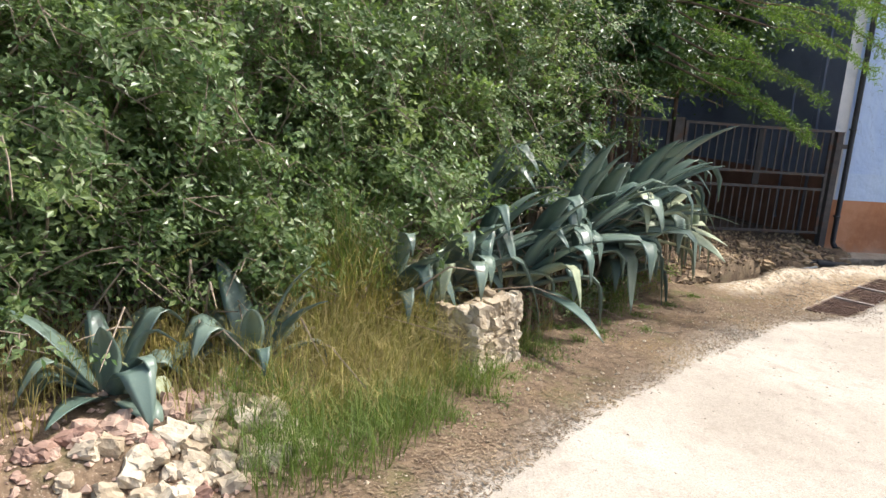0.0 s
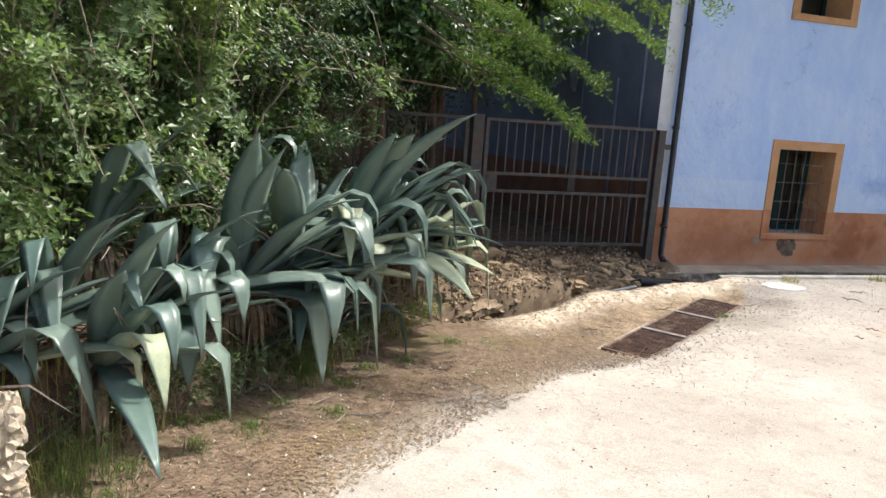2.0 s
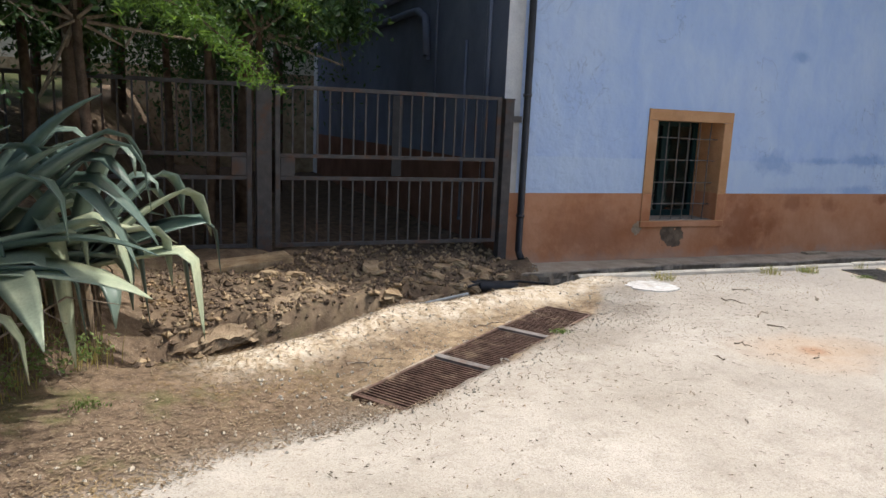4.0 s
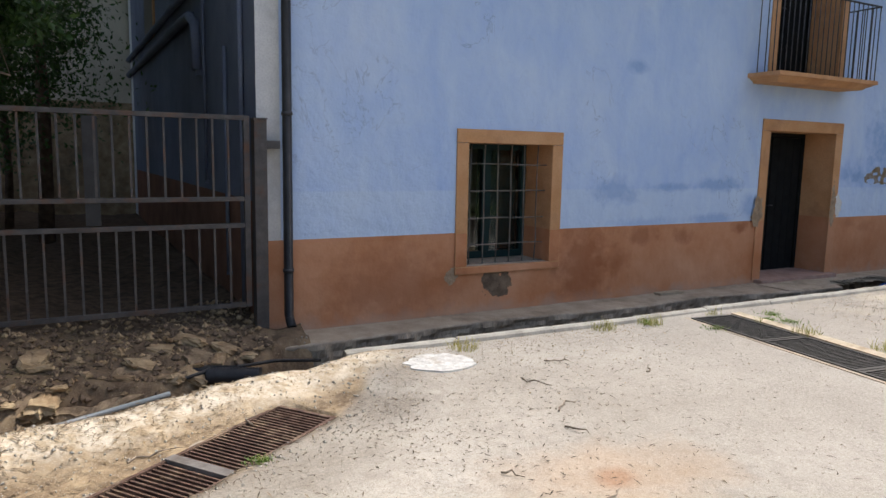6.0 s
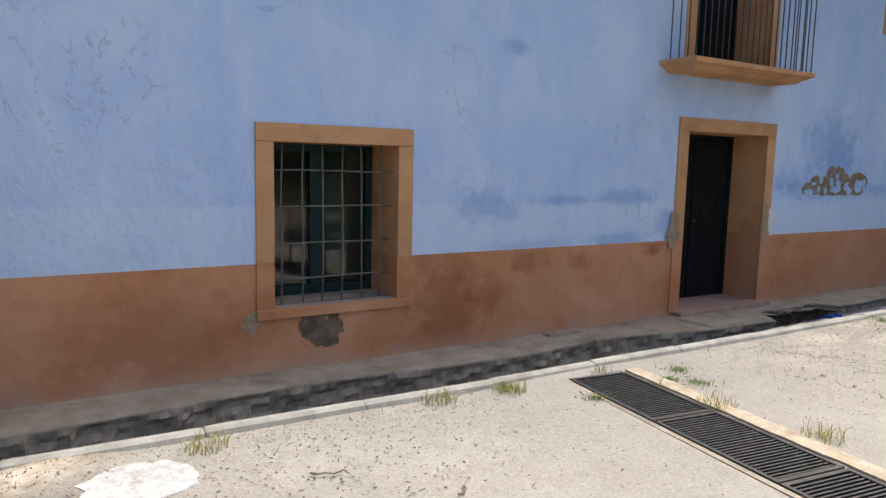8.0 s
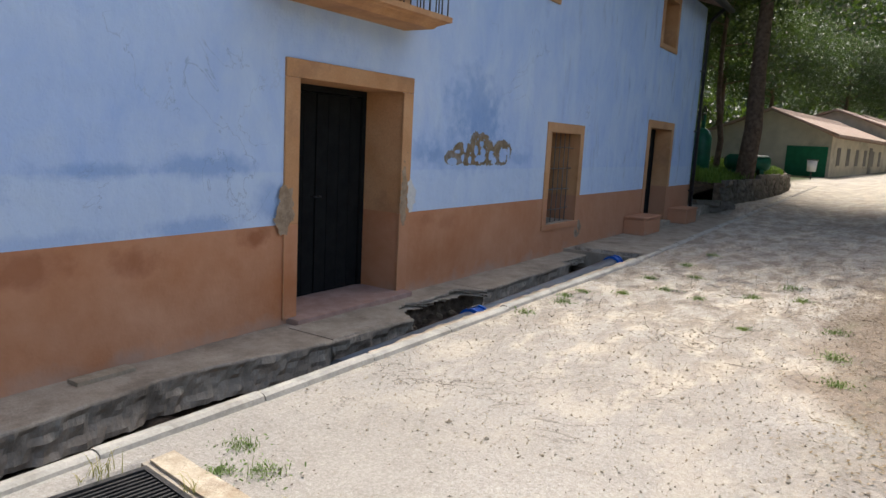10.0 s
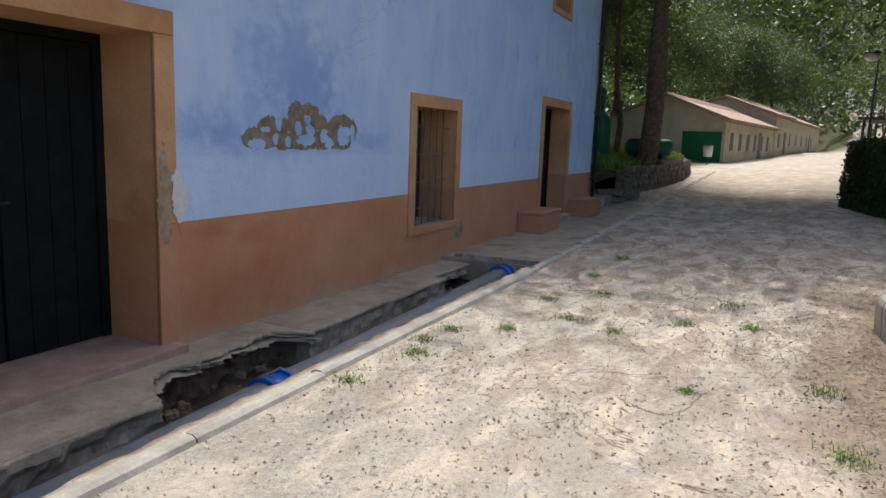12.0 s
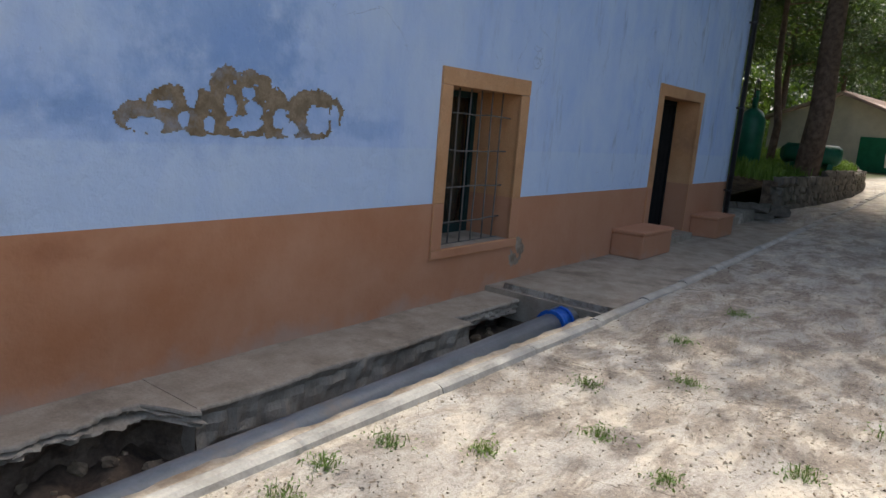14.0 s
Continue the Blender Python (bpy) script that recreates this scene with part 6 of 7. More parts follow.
def scatter():
    """Needles, twigs, leaves and grit lying on the road."""
    rng = np.random.default_rng(5)
    spots = []
    for cx, cy, sx, sy, n in ((9.2, 7.6, 0.7, 0.6, 260), (8.2, 7.2, 0.8, 0.8, 260), (7.2, 6.5, 1.2, 0.6, 260), (9.0, 6.0, 1.5, 1.2, 200), (9.6, 8.3, 0.6, 0.3, 160), (4.2, 5.2, 1.5, 0.9, 260), (8.1, 7.9, 0.3, 0.4, 200), (16.5, 8.0, 2.0, 0.8, 200), (15.0, 8.3, 1.5, 0.6, 120), (2.6, 3.6, 1.2, 0.9, 60), (13, 8.3, 2, .6, 100)):
        spots.append(np.stack([rng.normal(cx, sx, n), rng.normal(cy, sy, n)], 1))
    q = np.concatenate(spots)
    q = q[(q[:, 1] < np.interp(q[:, 0], EDGE_X, EDGE_Y) - 0.03) & (q[:, 1] < 9.0) & (np.abs(q[:, 0] - 11.9) > 0.45)]
    z = ground_height(q[:, 0], q[:, 1])[0] + 0.006
    c = np.concatenate([q, z[:, None]], 1)
    up = np.tile([[0, 0, 7.0]], (len(c), 1))
    h = len(c) // 2
    tagged(leaves("fallen_needles", c[:h], up[:h], 0.045, 0.007, DARKBIT, rng, None, "scattered brown needles and twigs on the road"), category="litter")
    tagged(leaves("fallen_leaves", c[h:], up[h:], 0.024, 0.012, DARKBIT, rng, None, "scattered brown dry leaves on the road"), category="litter")
    n = 24000
    x = rng.uniform(-1.5, 5.9, n)
    y = np.interp(x, EDGE_X, EDGE_Y) + rng.exponential(0.5, n) - 0.16 * rng.random(n)
    zz = ground_height(x, y)[0]
    ok = (zz > -0.22)
    c = np.stack([x, y, zz + 0.008], 1)[ok]
    tagged(leaves("leaf_litter", c, np.tile([[0, 0, 7.0]], (len(c), 1)), 0.027, 0.009, LITTERBIT, rng, None, "brown leaf litter along the bank foot"), category="litter")
    n = 3500
    x, y = rng.uniform(13.2, 20.5, n), 6.15 + np.abs(rng.normal(0, 0.45, n))
    y = y - np.interp(x, [13.4, 18.6, 20.5], [0.55, 0.0, 0.6])
    c = np.stack([x, y, ground_height(x, y)[0] + 0.006], 1)
    tagged(leaves("verge_litter", c, np.tile([[0, 0, 7.0]], (n, 1)), 0.032, 0.012, LITTERBIT, rng, None, "brown leaf litter along the planter"), category="litter")
    # grit
    v0 = np.array([[1, 0, 0], [-0.8, 0.3, 0], [0, 1, 0.1], [0.1, -0.9, 0], [0, 0, 0.8], [0.1, 0, -0.8]])
    f0 = np.array([[0, 2, 4], [2, 1, 4], [1, 3, 4], [3, 0, 4], [2, 0, 5], [1, 2, 5], [3, 1, 5], [0, 3, 5]])
    def grit(name, x, y, smin, smax, material, label):
        n = len(x)
        s = rng.uniform(smin, smax, n) * rng.uniform(0.5, 1, n)
        a = rng.uniform(0, 6.28, n)
        ca, sa = np.cos(a), np.sin(a)
        vv = v0[None] * s[:, None, None] * rng.uniform(0.6, 1.2, (n, 1, 3))
        rot = np.stack([vv[..., 0] * ca[:, None] - vv[..., 1] * sa[:, None], vv[..., 0] * sa[:, None] + vv[..., 1] * ca[:, None], vv[..., 2]], 2)
        zz = ground_height(x, y)[0] + s * 0.3
        v = (rot + np.stack([x, y, zz], 1)[:, None]).reshape(-1, 3)
        f = (f0[None] + np.arange(n)[:, None, None] * 6).reshape(-1, 3)
        return tagged(mesh_np(name, v, f, [material], None, label), category="gravel", kind="stuff")
    sx, sd = rng.uniform(-2.0, 0.15, 1100), rng.uniform(-0.2, 0.75, 1100)
    grit("gravel_bank", sx - 0.72 * sd, 3.45 + 1.02 * sx + 0.7 * sd, 0.012, 0.04, PINKSTONE, "pinkish stone chips between the rubble stones")
    x = rng.uniform(1.0, 5.6, 420)
    grit("gravel_verge", x, np.interp(x, EDGE_X, EDGE_Y) + rng.exponential(0.35, 420), 0.006, 0.022, STONE, "pale stones lying in the leaf litter")
    x = rng.uniform(4.8, 8.8, 1500)
    y = np.interp(x, EDGE_X, EDGE_Y) + rng.uniform(-0.2, 1.6, 1500)
    keep = ground_height(x, y)[0] > -0.3
    grit("gravel_gate", x[keep], y[keep], 0.004, 0.018, KERBSTONE, "pale grit and stone chips beside the trench")
    x, y = rng.uniform(8, 22, 5500), rng.uniform(6.2, 9.05, 5500)
    keep = np.abs(x - 11.95) > 0.4
    grit("gravel_road", x[keep], y[keep], 0.002, 0.0075, PLASTER, "small stones lying on the road")
    x, y = rng.uniform(13.5, 20.5, 1900), rng.uniform(6.9, 9.05, 1900)
    keep = fuzz(np.stack([x, y, 0 * x], 1), 1.7, 2.0) > 0.15
    x, y = x[keep], y[keep]
    grit('gravel_loose', x, y, 0.004, 0.018, MORTAR, 'loose pale pebbles on the worn road')
    x, y = rng.uniform(7.4, 11.2, 5000), 9.16 - rng.exponential(0.4, 5000)
    grit("gravel_brown", x[::5], y[::5], 0.003, 0.008, PLASTER, "brown grit on the worn road beside the kerb")
    grit("gravel_pale", x[1::5], y[1::5], 0.003, 0.01, ROCK, "ochre grit on the worn road beside the kerb")
    x, y = rng.uniform(13.2, 22.0, 8000), rng.uniform(5.9, 9.12, 8000)
    grit("gravel_grey", x[:4500], y[:4500], 0.003, 0.013, MORTAR, "pale stone chips strewn on the broken road")
    grit("gravel_dark", x[6600:], y[6600:], 0.003, 0.009, PLASTER, "dark stone chips strewn on the broken road")
    n = 2200
    x, y = rng.uniform(15.5, 24.0, n), 6.0 + 3.1 * rng.random(n)
    keep = fuzz(np.stack([x, y, 0 * x], 1), 1.9, 5.0) > 0.1
    x, y = x[keep], y[keep]
    grit("gravel_clod", x[::2], y[::2], 0.004, 0.013, SOIL, "dark earthy clods on the broken road")
    c = np.stack([x, y, ground_height(x, y)[0] + 0.006], 1) + rng.normal(size=(len(x), 3)) * np.array([[0.1, 0.1, 0]])
    tagged(leaves("road_litter", c, np.tile([[0, 0, 7.0]], (len(c), 1)), 0.03, 0.01, LITTERBIT, rng, None, "dry brown leaf bits on the broken road"), category="litter")
    x = rng.uniform(5.3, 8.4, 3000)
    y = np.interp(x, [5.46, 7.78], [6.835, 8.495]) - 0.2 - rng.exponential(0.35, 3000)
    grit("gravel_drain", x[::2], y[::2], 0.003, 0.009, PLASTER, "brown grit along the rusty drain")
    x = rng.uniform(4.2, 7.4, 2600)
    y = np.interp(x, LIP_X, LIP_Y) - rng.exponential(0.5, 2600) - 0.05
    c = np.stack([x, y, ground_height(x, y)[0] + 0.008], 1)
    tagged(leaves('bank_needles', c, np.tile([[0, 0, 7.0]], (len(c), 1)), 0.05, 0.007, LITTERBIT, rng, None, 'brown needle litter on the sandy bank'), category='litter')
    x, y = rng.uniform(8.2, 20.5, 2200), rng.uniform(9.35, 9.85, 2200)
    grit("gravel_trench", x, y, 0.01, 0.042, SOIL, "clods of earth in the trench")
    for nm, mt, cnt, lb in (('gravel_clods', SOIL, 2200, 'dark earth clods before the gate'), ('gravel_chips', ROCK, 1300, 'yellow rock chips before the gate')):
        x = rng.uniform(4.1, 7.95, cnt)
        y = np.interp(x, BACK_X, BACK_Y) + rng.uniform(-0.5, 1.5, cnt)
        grit(nm, x, y, 0.01, 0.05, mt, lb)
    x = rng.uniform(4.2, 8.0, 2500)
    y = np.interp(x, BACK_X, BACK_Y) + rng.uniform(-0.6, 1.2, 2500)
    c = np.stack([x, y, ground_height(x, y)[0] + 0.01], 1)
    tagged(leaves('gate_litter', c, np.tile([[0, 0, 3.0]], (len(c), 1)), 0.06, 0.012, LITTERBIT, rng, None, 'dry leaves and needles before the gate'), category='litter')
    x = rng.uniform(-0.8, 4.5, 500)
    y = np.interp(x, EDGE_X, EDGE_Y) + rng.uniform(-0.1, 1.0, 500)
    grit("gravel_verge", x, y, 0.004, 0.018, MORTAR, "pale stone chips in the leaf litter")


scatter()


def twig(x, y, ln, turn, seed, r=0.006):
    rng = random.Random(seed)
    t = thing("fallen_twig", "thin dry twig lying on the ground", "twig", (x, y, height(x, y) + r), turn, "fallen twigs")
    pts = [(ln * (k / 5 - 0.5), rng.uniform(-0.12, 0.12) * ln, abs(rng.gauss(0, 0.012))) for k in range(6)]
    part("stick", tubed(pts, [r, r, r * 0.9, r * 0.8, r * 0.6, r * 0.3], 5), TWIG, t)


for k, (x, y, ln, a) in enumerate(((9.25, 8.0, 0.22, -50), (8.95, 7.2, 0.16, -60), (9.15, 7.55, 0.25, 30), (8.3, 6.9, 0.12, -60), (5.6, 7.55, 0.35, 10), (3.0, 5.6, 0.6, 20), (2.7, 5.75, 0.45, 5), (8.6, 6.5, 0.15, 20), (9.7, 8.35, 0.2, -30), (10.2, 7.9, 0.15, 40), (7.9, 6.7, 0.12, 80), (6.8, 8.2, 0.3, 15), (7.4, 8.5, 0.25, 70))):
    twig(x, y, ln, a, 500 + k)


# ---- planter with rounded kerb ----
def planter():
    t = thing("planter_bed", "weedy raised bed edged with rounded pale concrete kerbs", "planter", (0, 0, 0))
    a, nose = Vector((13.4, 5.4, 0)), Vector((18.6, 6.02, 0))
    line = [a.lerp(nose, k / 6) for k in range(7)]
    for k in range(1, 8):  # rounded nose
        ang = radians(97 - 24 * k)
        line.append(Vector((18.55, 5.47, 0)) + Vector((0.75 * math.cos(ang), 0.6 * math.sin(ang), 0)))
    line += [Vector((18.6, 4.65, 0)), Vector((17.6, 4.0, 0)), Vector((16.0, 3.3, 0)), Vector((13.4, 2.6, 0)), Vector((13.0, 4.0, 0))]
    secs = [(-0.055, -0.12), (-0.055, 0.17), (-0.07, 0.18), (-0.082, 0.215), (-0.075, 0.25), (-0.055, 0.28), (-0.02, 0.298), (0.02, 0.298), (0.055, 0.28), (0.075, 0.25), (0.082, 0.215), (0.07, 0.0)]
    n = len(line)
    for k in range(n):
        p, q = line[k], line[(k + 1) % n]
        d = (q - p).normalized()
        s = Vector((d.y, -d.x, 0))
        bm = bmesh.new()
        rings = []
        prv, nxt = line[k - 1], line[(k + 2) % n]
        for pt, dd in ((p, ((q - p).normalized() + (p - prv).normalized()).normalized()), (q, ((q - p).normalized() + (nxt - q).normalized()).normalized())):
            ss = Vector((dd.y, -dd.x, 0))
            g = height(pt.x, pt.y)
            rings.append([bm.verts.new(pt + d * (0.006 if pt is p else -0.006) + ss * u + Vector((0, 0, g + v))) for u, v in [(-u, v) for u, v in secs]])
        for j in range(len(secs) - 1):
            f = bm.faces.new((rings[0][j], rings[1][j], rings[1][j + 1], rings[0][j + 1]))
            f.smooth = 2 < j < 10
        bmesh.ops.recalc_face_normals(bm, faces=bm.faces[:])
        part("kerb_stone", bm, KERBSTONE, t)
    bm = bmesh.new()
    bm.faces.new([bm.verts.new((p.x, p.y, height(p.x, p.y) + 0.2)) for p in line])
    bmesh.ops.triangulate(bm, faces=bm.faces[:])
    part("soil", bm, SOIL, t)
    rng = np.random.default_rng(9)
    m = 16000
    x, y = rng.uniform(13.4, 19.2, m), rng.uniform(2.7, 6.1, m)
    top = np.interp(x, [13.4, 18.6, 19.2], [5.4, 6.0, 5.5]) - 0.05
    low = np.interp(x, [13.4, 16.0, 17.6, 18.8, 19.2], [2.7, 3.4, 4.1, 4.8, 5.3])
    ok = (y < top) & (y > low)
    x, y = x[ok], y[ok]
    z = ground_height(x, y)[0] + 0.2
    p = np.stack([x, y, z], 1)
    dense = fuzz(p, 2.5, 3.0) > -0.4
    p = p[dense]
    blades("grass_patch", p, 0.14, 0.003, 0.6, GREENGRASS, rng, t, "green grass in the bed")
    q = np.repeat(p[::4], 8, 0)
    q = q + np.abs(rng.normal(size=q.shape)) * np.array([[0.05, 0.05, 0.05]])
    leaves("weed_leaves", q, np.tile([[0, 0, 1.0]], (len(q), 1)), 0.05, 0.025, WEED, rng, t, "bright green weeds")


planter()


# ---- hedge ----
def hedge(p, q, depth_, h, label, seed):
    rng = np.random.default_rng(seed)
    p, q = Vector((*p, 0)), Vector((*q, 0))
    d = (q - p)
    ln = d.length
    turn = math.degrees(math.atan2(d.y, d.x))
    base = min(height(p.x, p.y), height(q.x, q.y))
    t = thing("hedge", label, "hedge", (p.x, p.y, base - 0.05), turn, "clipped hedges")
    part("core", boxed(0.06, ln - 0.06, -depth_ + 0.06, -0.06, 0, h - 0.06, 0.04), SOIL, t, "dark twiggy inside")
    n = int(ln * h * 3800)
    pts, nrm = [], []
    for nn, share, fn in (((0, -1, 0), 0.06, lambda m: np.stack([rng.uniform(0, ln, m), np.full(m, -depth_), rng.uniform(0.05, h, m)], 1)),
                          ((0, 1, 0), 0.55, lambda m: np.stack([rng.uniform(0, ln, m), np.zeros(m), rng.uniform(0.05, h, m)], 1)),
                          ((0, 0, 1), 0.35, lambda m: np.stack([rng.uniform(0, ln, m), rng.uniform(-depth_, 0, m), np.full(m, h)], 1)),
                          ((1, 0, 0), 0.08, lambda m: np.stack([np.full(m, ln), rng.uniform(-depth_, 0, m), rng.uniform(0, h, m)], 1)),
                          ((-1, 0, 0), 0.08, lambda m: np.stack([np.zeros(m), rng.uniform(-depth_, 0, m), rng.uniform(0, h, m)], 1))):
        m = int(n * share)
        a = fn(m)
        off = 0.05 * fuzz(a, 3, seed) + rng.normal(size=m) * 0.03
        pts.append(a + np.array([nn]) * off[:, None])
        nrm.append(np.tile([nn], (m, 1)).astype(float))
    leaves("foliage", np.concatenate(pts), np.concatenate(nrm), 0.075, 0.045, HEDGELEAF, rng, t)
    return t


hedge((25.0, 4.22), (29.6, 5.6), 1.2, 1.45, "tall clipped dark green hedge along the road", 3)
hedge((20.3, 2.8), (24.9, 4.19), 1.2, 1.45, "tall clipped dark green hedge along the road", 4)


# ---- street lamps ----
def lamp(x, y, h):
    t = thing("street_lamp", "grey street lamp with a round globe head", "street lamp", (x, y, height(x, y)), group="street lamps")
    part("pole", tubed([(0, 0, 0), (0, 0, 0.6), (0, 0, h)], [0.06, 0.045, 0.035], 10), GATEMETAL, t)
    bm = bmesh.new()
    bmesh.ops.create_uvsphere(bm, u_segments=16, v_segments=10, radius=0.24, matrix=Matrix.Translation((-0.25, 0.2, h - 0.02)) @ Matrix.Diagonal((1, 1, 0.75, 1)))
    part("globe", bm, LAMPGLASS, t)
    bm = bmesh.new()
    bmesh.ops.create_uvsphere(bm, u_segments=16, v_segments=8, radius=0.27, matrix=Matrix.Translation((-0.25, 0.2, h + 0.03)) @ Matrix.Diagonal((1, 1, 0.6, 1)))
    bmesh.ops.delete(bm, geom=[v for v in bm.verts if v.co.z < h + 0.02], context="VERTS")
    part("cap", bm, BLACKMETAL, t)
    part("arm", tubed([(0, 0, h - 0.02), (-0.25, 0.2, h + 0.16)], 0.025, 8), GATEMETAL, t)
    return t


lamp(40.5, 4.2, 4.1)
lamp(62.0, 2.0, 4.1)


# ---- retaining wall with bed ----
def retaining_wall():
    t = thing("retaining_wall", "low dark rubble retaining wall of a grassy bed", "stone wall", (0, 0, 0))
    line = [(29.0, 13.5), (29.5, 11.3), (30.25, 10.05), (33.5, 9.75), (36.5, 9.6), (39.5, 9.7), (42.0, 10.2), (44.0, 11.2)]
    meshes = rock_meshes(STONEDARK, 6, 1)
    rng = random.Random(12)
    for (xa, ya), (xb, yb) in zip(line, line[1:]):
        a, b = Vector((xa, ya, 0)), Vector((xb, yb, 0))
        d = (b - a).normalized()
        s = Vector((-d.y, d.x, 0))
        ang = math.atan2(d.y, d.x)
        g = height((xa + xb) / 2, min(ya, yb) - 0.35) - 0.1
        bm = boxed(0, (b - a).length + 0.1, 0.05, 0.35, 0, 0.66, 0.02)
        ob = part("core", bm, SOIL, t)
        ob.matrix_local = Matrix.Translation((xa, ya, g)) @ Matrix.Rotation(ang, 4, "Z")
        z = 0.0
        while z < 0.66:
            ch = rng.uniform(0.13, 0.2)
            x = 0.0
            while x < (b - a).length:
                cw = rng.uniform(0.22, 0.5)
                ob = new("stone", rng.choice(meshes))
                ob.parent = t
                ob.matrix_local = Matrix.Translation(a + d * (x + cw / 2) + s * 0.06 + Vector((0, 0, g + z + ch / 2))) @ Matrix.Rotation(ang, 4, "Z") @ Matrix.Diagonal((cw * 1.3, 0.25, ch * 1.3, 1))
                x += cw
            z += ch
    bm = bmesh.new()
    top = [bm.verts.new((x, y, height(x, min(y, 9.7) - 0.2) + 0.5)) for x, y in [(p[0] + 0.15, p[1] + 0.15) for p in line]]
    back = [bm.verts.new((x, 17.0, 1.3)) for x in (46.0, 30.2)]
    bm.faces.new(top + back)
    bmesh.ops.triangulate(bm, faces=bm.faces[:])
    part("bed_soil", bm, SOIL, t)
    r2 = np.random.default_rng(3)
    n = 9000
    x = r2.uniform(30.5, 44, n)
    y = np.interp(x, [p[0] for p in line[2:]], [p[1] for p in line[2:]]) + 0.2 + np.abs(r2.normal(0, 1.6, n))
    z = np.interp(y, [10.0, 17.0], [0.66, 1.3]) + 0.012 * (x - 30)
    blades("bed_grass", np.stack([x, y, z], 1), 0.3, 0.012, 0.5, SLOPEGRASS, r2, t, "bright green grass on the bed")


STONEDARK = speckled("dark_wall_stone", (0.10, 0.088, 0.07), (0.21, 0.18, 0.145), 4.0, 0.95, 0.8, dirt=(0.08, 0.08, 0.05))
SLOPEGRASS = leafy("bright_grass", (0.10, 0.2, 0.03), (0.22, 0.34, 0.06), 0.6, 0.3)
retaining_wall()


# ---- sheds in the distance ----
def shed(x, y, turn, ln, w, eave, ridge, label, first):
    g = height(x, y) - 0.1
    t = thing("shed", label, "building", (x, y, g), turn, "long sheds by the road")
    bm = bmesh.new()
    prof = [(0, -0.5), (0, eave), (w / 2, ridge), (w, eave), (w, -0.5)]
    ra, rb = [bm.verts.new((0, a, b)) for a, b in prof], [bm.verts.new((ln, a, b)) for a, b in prof]
    for k in range(5):
        bm.faces.new((ra[k], ra[(k + 1) % 5], rb[(k + 1) % 5], rb[k]))
    bm.faces.new(ra)
    bm.faces.new(rb[::-1])
    bmesh.ops.recalc_face_normals(bm, faces=bm.faces[:])
    part("wall", bm, CREAM, t)
    bm = bmesh.new()
    for s in (0, 1):
        ya, yb = (-0.35, w / 2) if s == 0 else (w + 0.35, w / 2)
        za, zb = eave - 0.35 * (ridge - eave) / (w / 2) + 0.03, ridge + 0.03
        v = [bm.verts.new(c) for c in ((-0.3, ya, za), (ln + 0.3, ya, za), (ln + 0.3, yb, zb), (-0.3, yb, zb))]
        u = [bm.verts.new(c.co + Vector((0, 0, 0.14))) for c in v]
        for q in ((0, 1, 2, 3), (4, 5, 6, 7), (0, 1, 5, 4), (1, 2, 6, 5), (2, 3, 7, 6), (3, 0, 4, 7)):
            bm.faces.new([(v + u)[k] for k in q])
    bmesh.ops.recalc_face_normals(bm, faces=bm.faces[:])
    rf = part("roof", bm, ROOF, t, "faded clay tile roof")
    for k in range(int(ln / 0.6)):
        part("roof_tile", tubed([(k * 0.6, -0.33, eave - 0.15), (k * 0.6, w / 2, ridge + 0.18)], 0.07, 6), ROOF, rf)
    if first:
        part("garage_door", boxed(-0.03, 0.02, 0.15, 2.25, 0.0, 1.75, 0.01), SHEDGREEN, t, "wide green door")
    count = max(1, int((ln - 2.0) / (2.4 if first else 4.2)))
    for k in range(count):
        x0 = 1.4 + k * (2.4 if first else 4.2)
        wd = part("window", boxed(x0, x0 + 0.85, -0.012, 0.03, 0.75, 1.75, 0.01), DARKROOM, t, "dark small window")
        part("sill", boxed(x0 - 0.06, x0 + 0.91, -0.06, 0.03, 0.68, 0.745, 0.01), CREAM, wd)
    part("door", boxed(ln * 0.62, ln * 0.62 + 0.9, -0.02, 0.03, 0.05, 1.95, 0.01), DARKROOM, t, "dark doorway")
    return t


shed(54.0, 9.55, -8, 16.5, 6.6, 2.4, 3.65, "long cream shed with tiled roof and green door", True)
shed(71.0, 7.22, -9, 6.5, 7.5, 3.1, 4.4, "short taller cream building between two sheds", False)
shed(78.6, 6.34, -7.6, 26.4, 6.4, 2.9, 4.2, "further cream shed with a tiled roof", False)

# ---- green machinery and bin ----
t = thing("pump_tank", "dark green upright pressure tank with a valve wheel", "tank", (33.6, 11.6, 0.8))
part("vessel", tubed([(0, 0, 0), (0, 0, 0.1), (0, 0, 1.2), (0, 0, 1.4), (0, 0, 1.5)], [0.22, 0.3, 0.3, 0.22, 0.08], 18), MACHINE, t)
part("neck", tubed([(0, 0, 1.5), (0, 0, 1.9)], 0.07, 10), MACHINE, t)
bm = bmesh.new()
tube(bm, [(0.22 * math.cos(a), 0.0, 1.95 + 0.22 * math.sin(a)) for a in np.linspace(0, 2 * math.pi, 17)], 0.022, 6, False)
tube(bm, [(-0.22, 0, 1.95), (0.22, 0, 1.95)], 0.015, 5)
tube(bm, [(0, 0, 1.73), (0, 0, 2.17)], 0.015, 5)
part("valve_wheel", bm, BLACKMETAL, t)
t = thing("turbine_pipe", "dark green horizontal machine drum on the bed", "machine", (34.2, 10.85, 0.95), -60)
part("drum", tubed([(-0.1, 0, 0.35), (0, 0, 0.35), (1.1, -0.18, 0.35), (1.2, -0.2, 0.35)], [0.15, 0.25, 0.25, 0.18], 18), MACHINE, t)
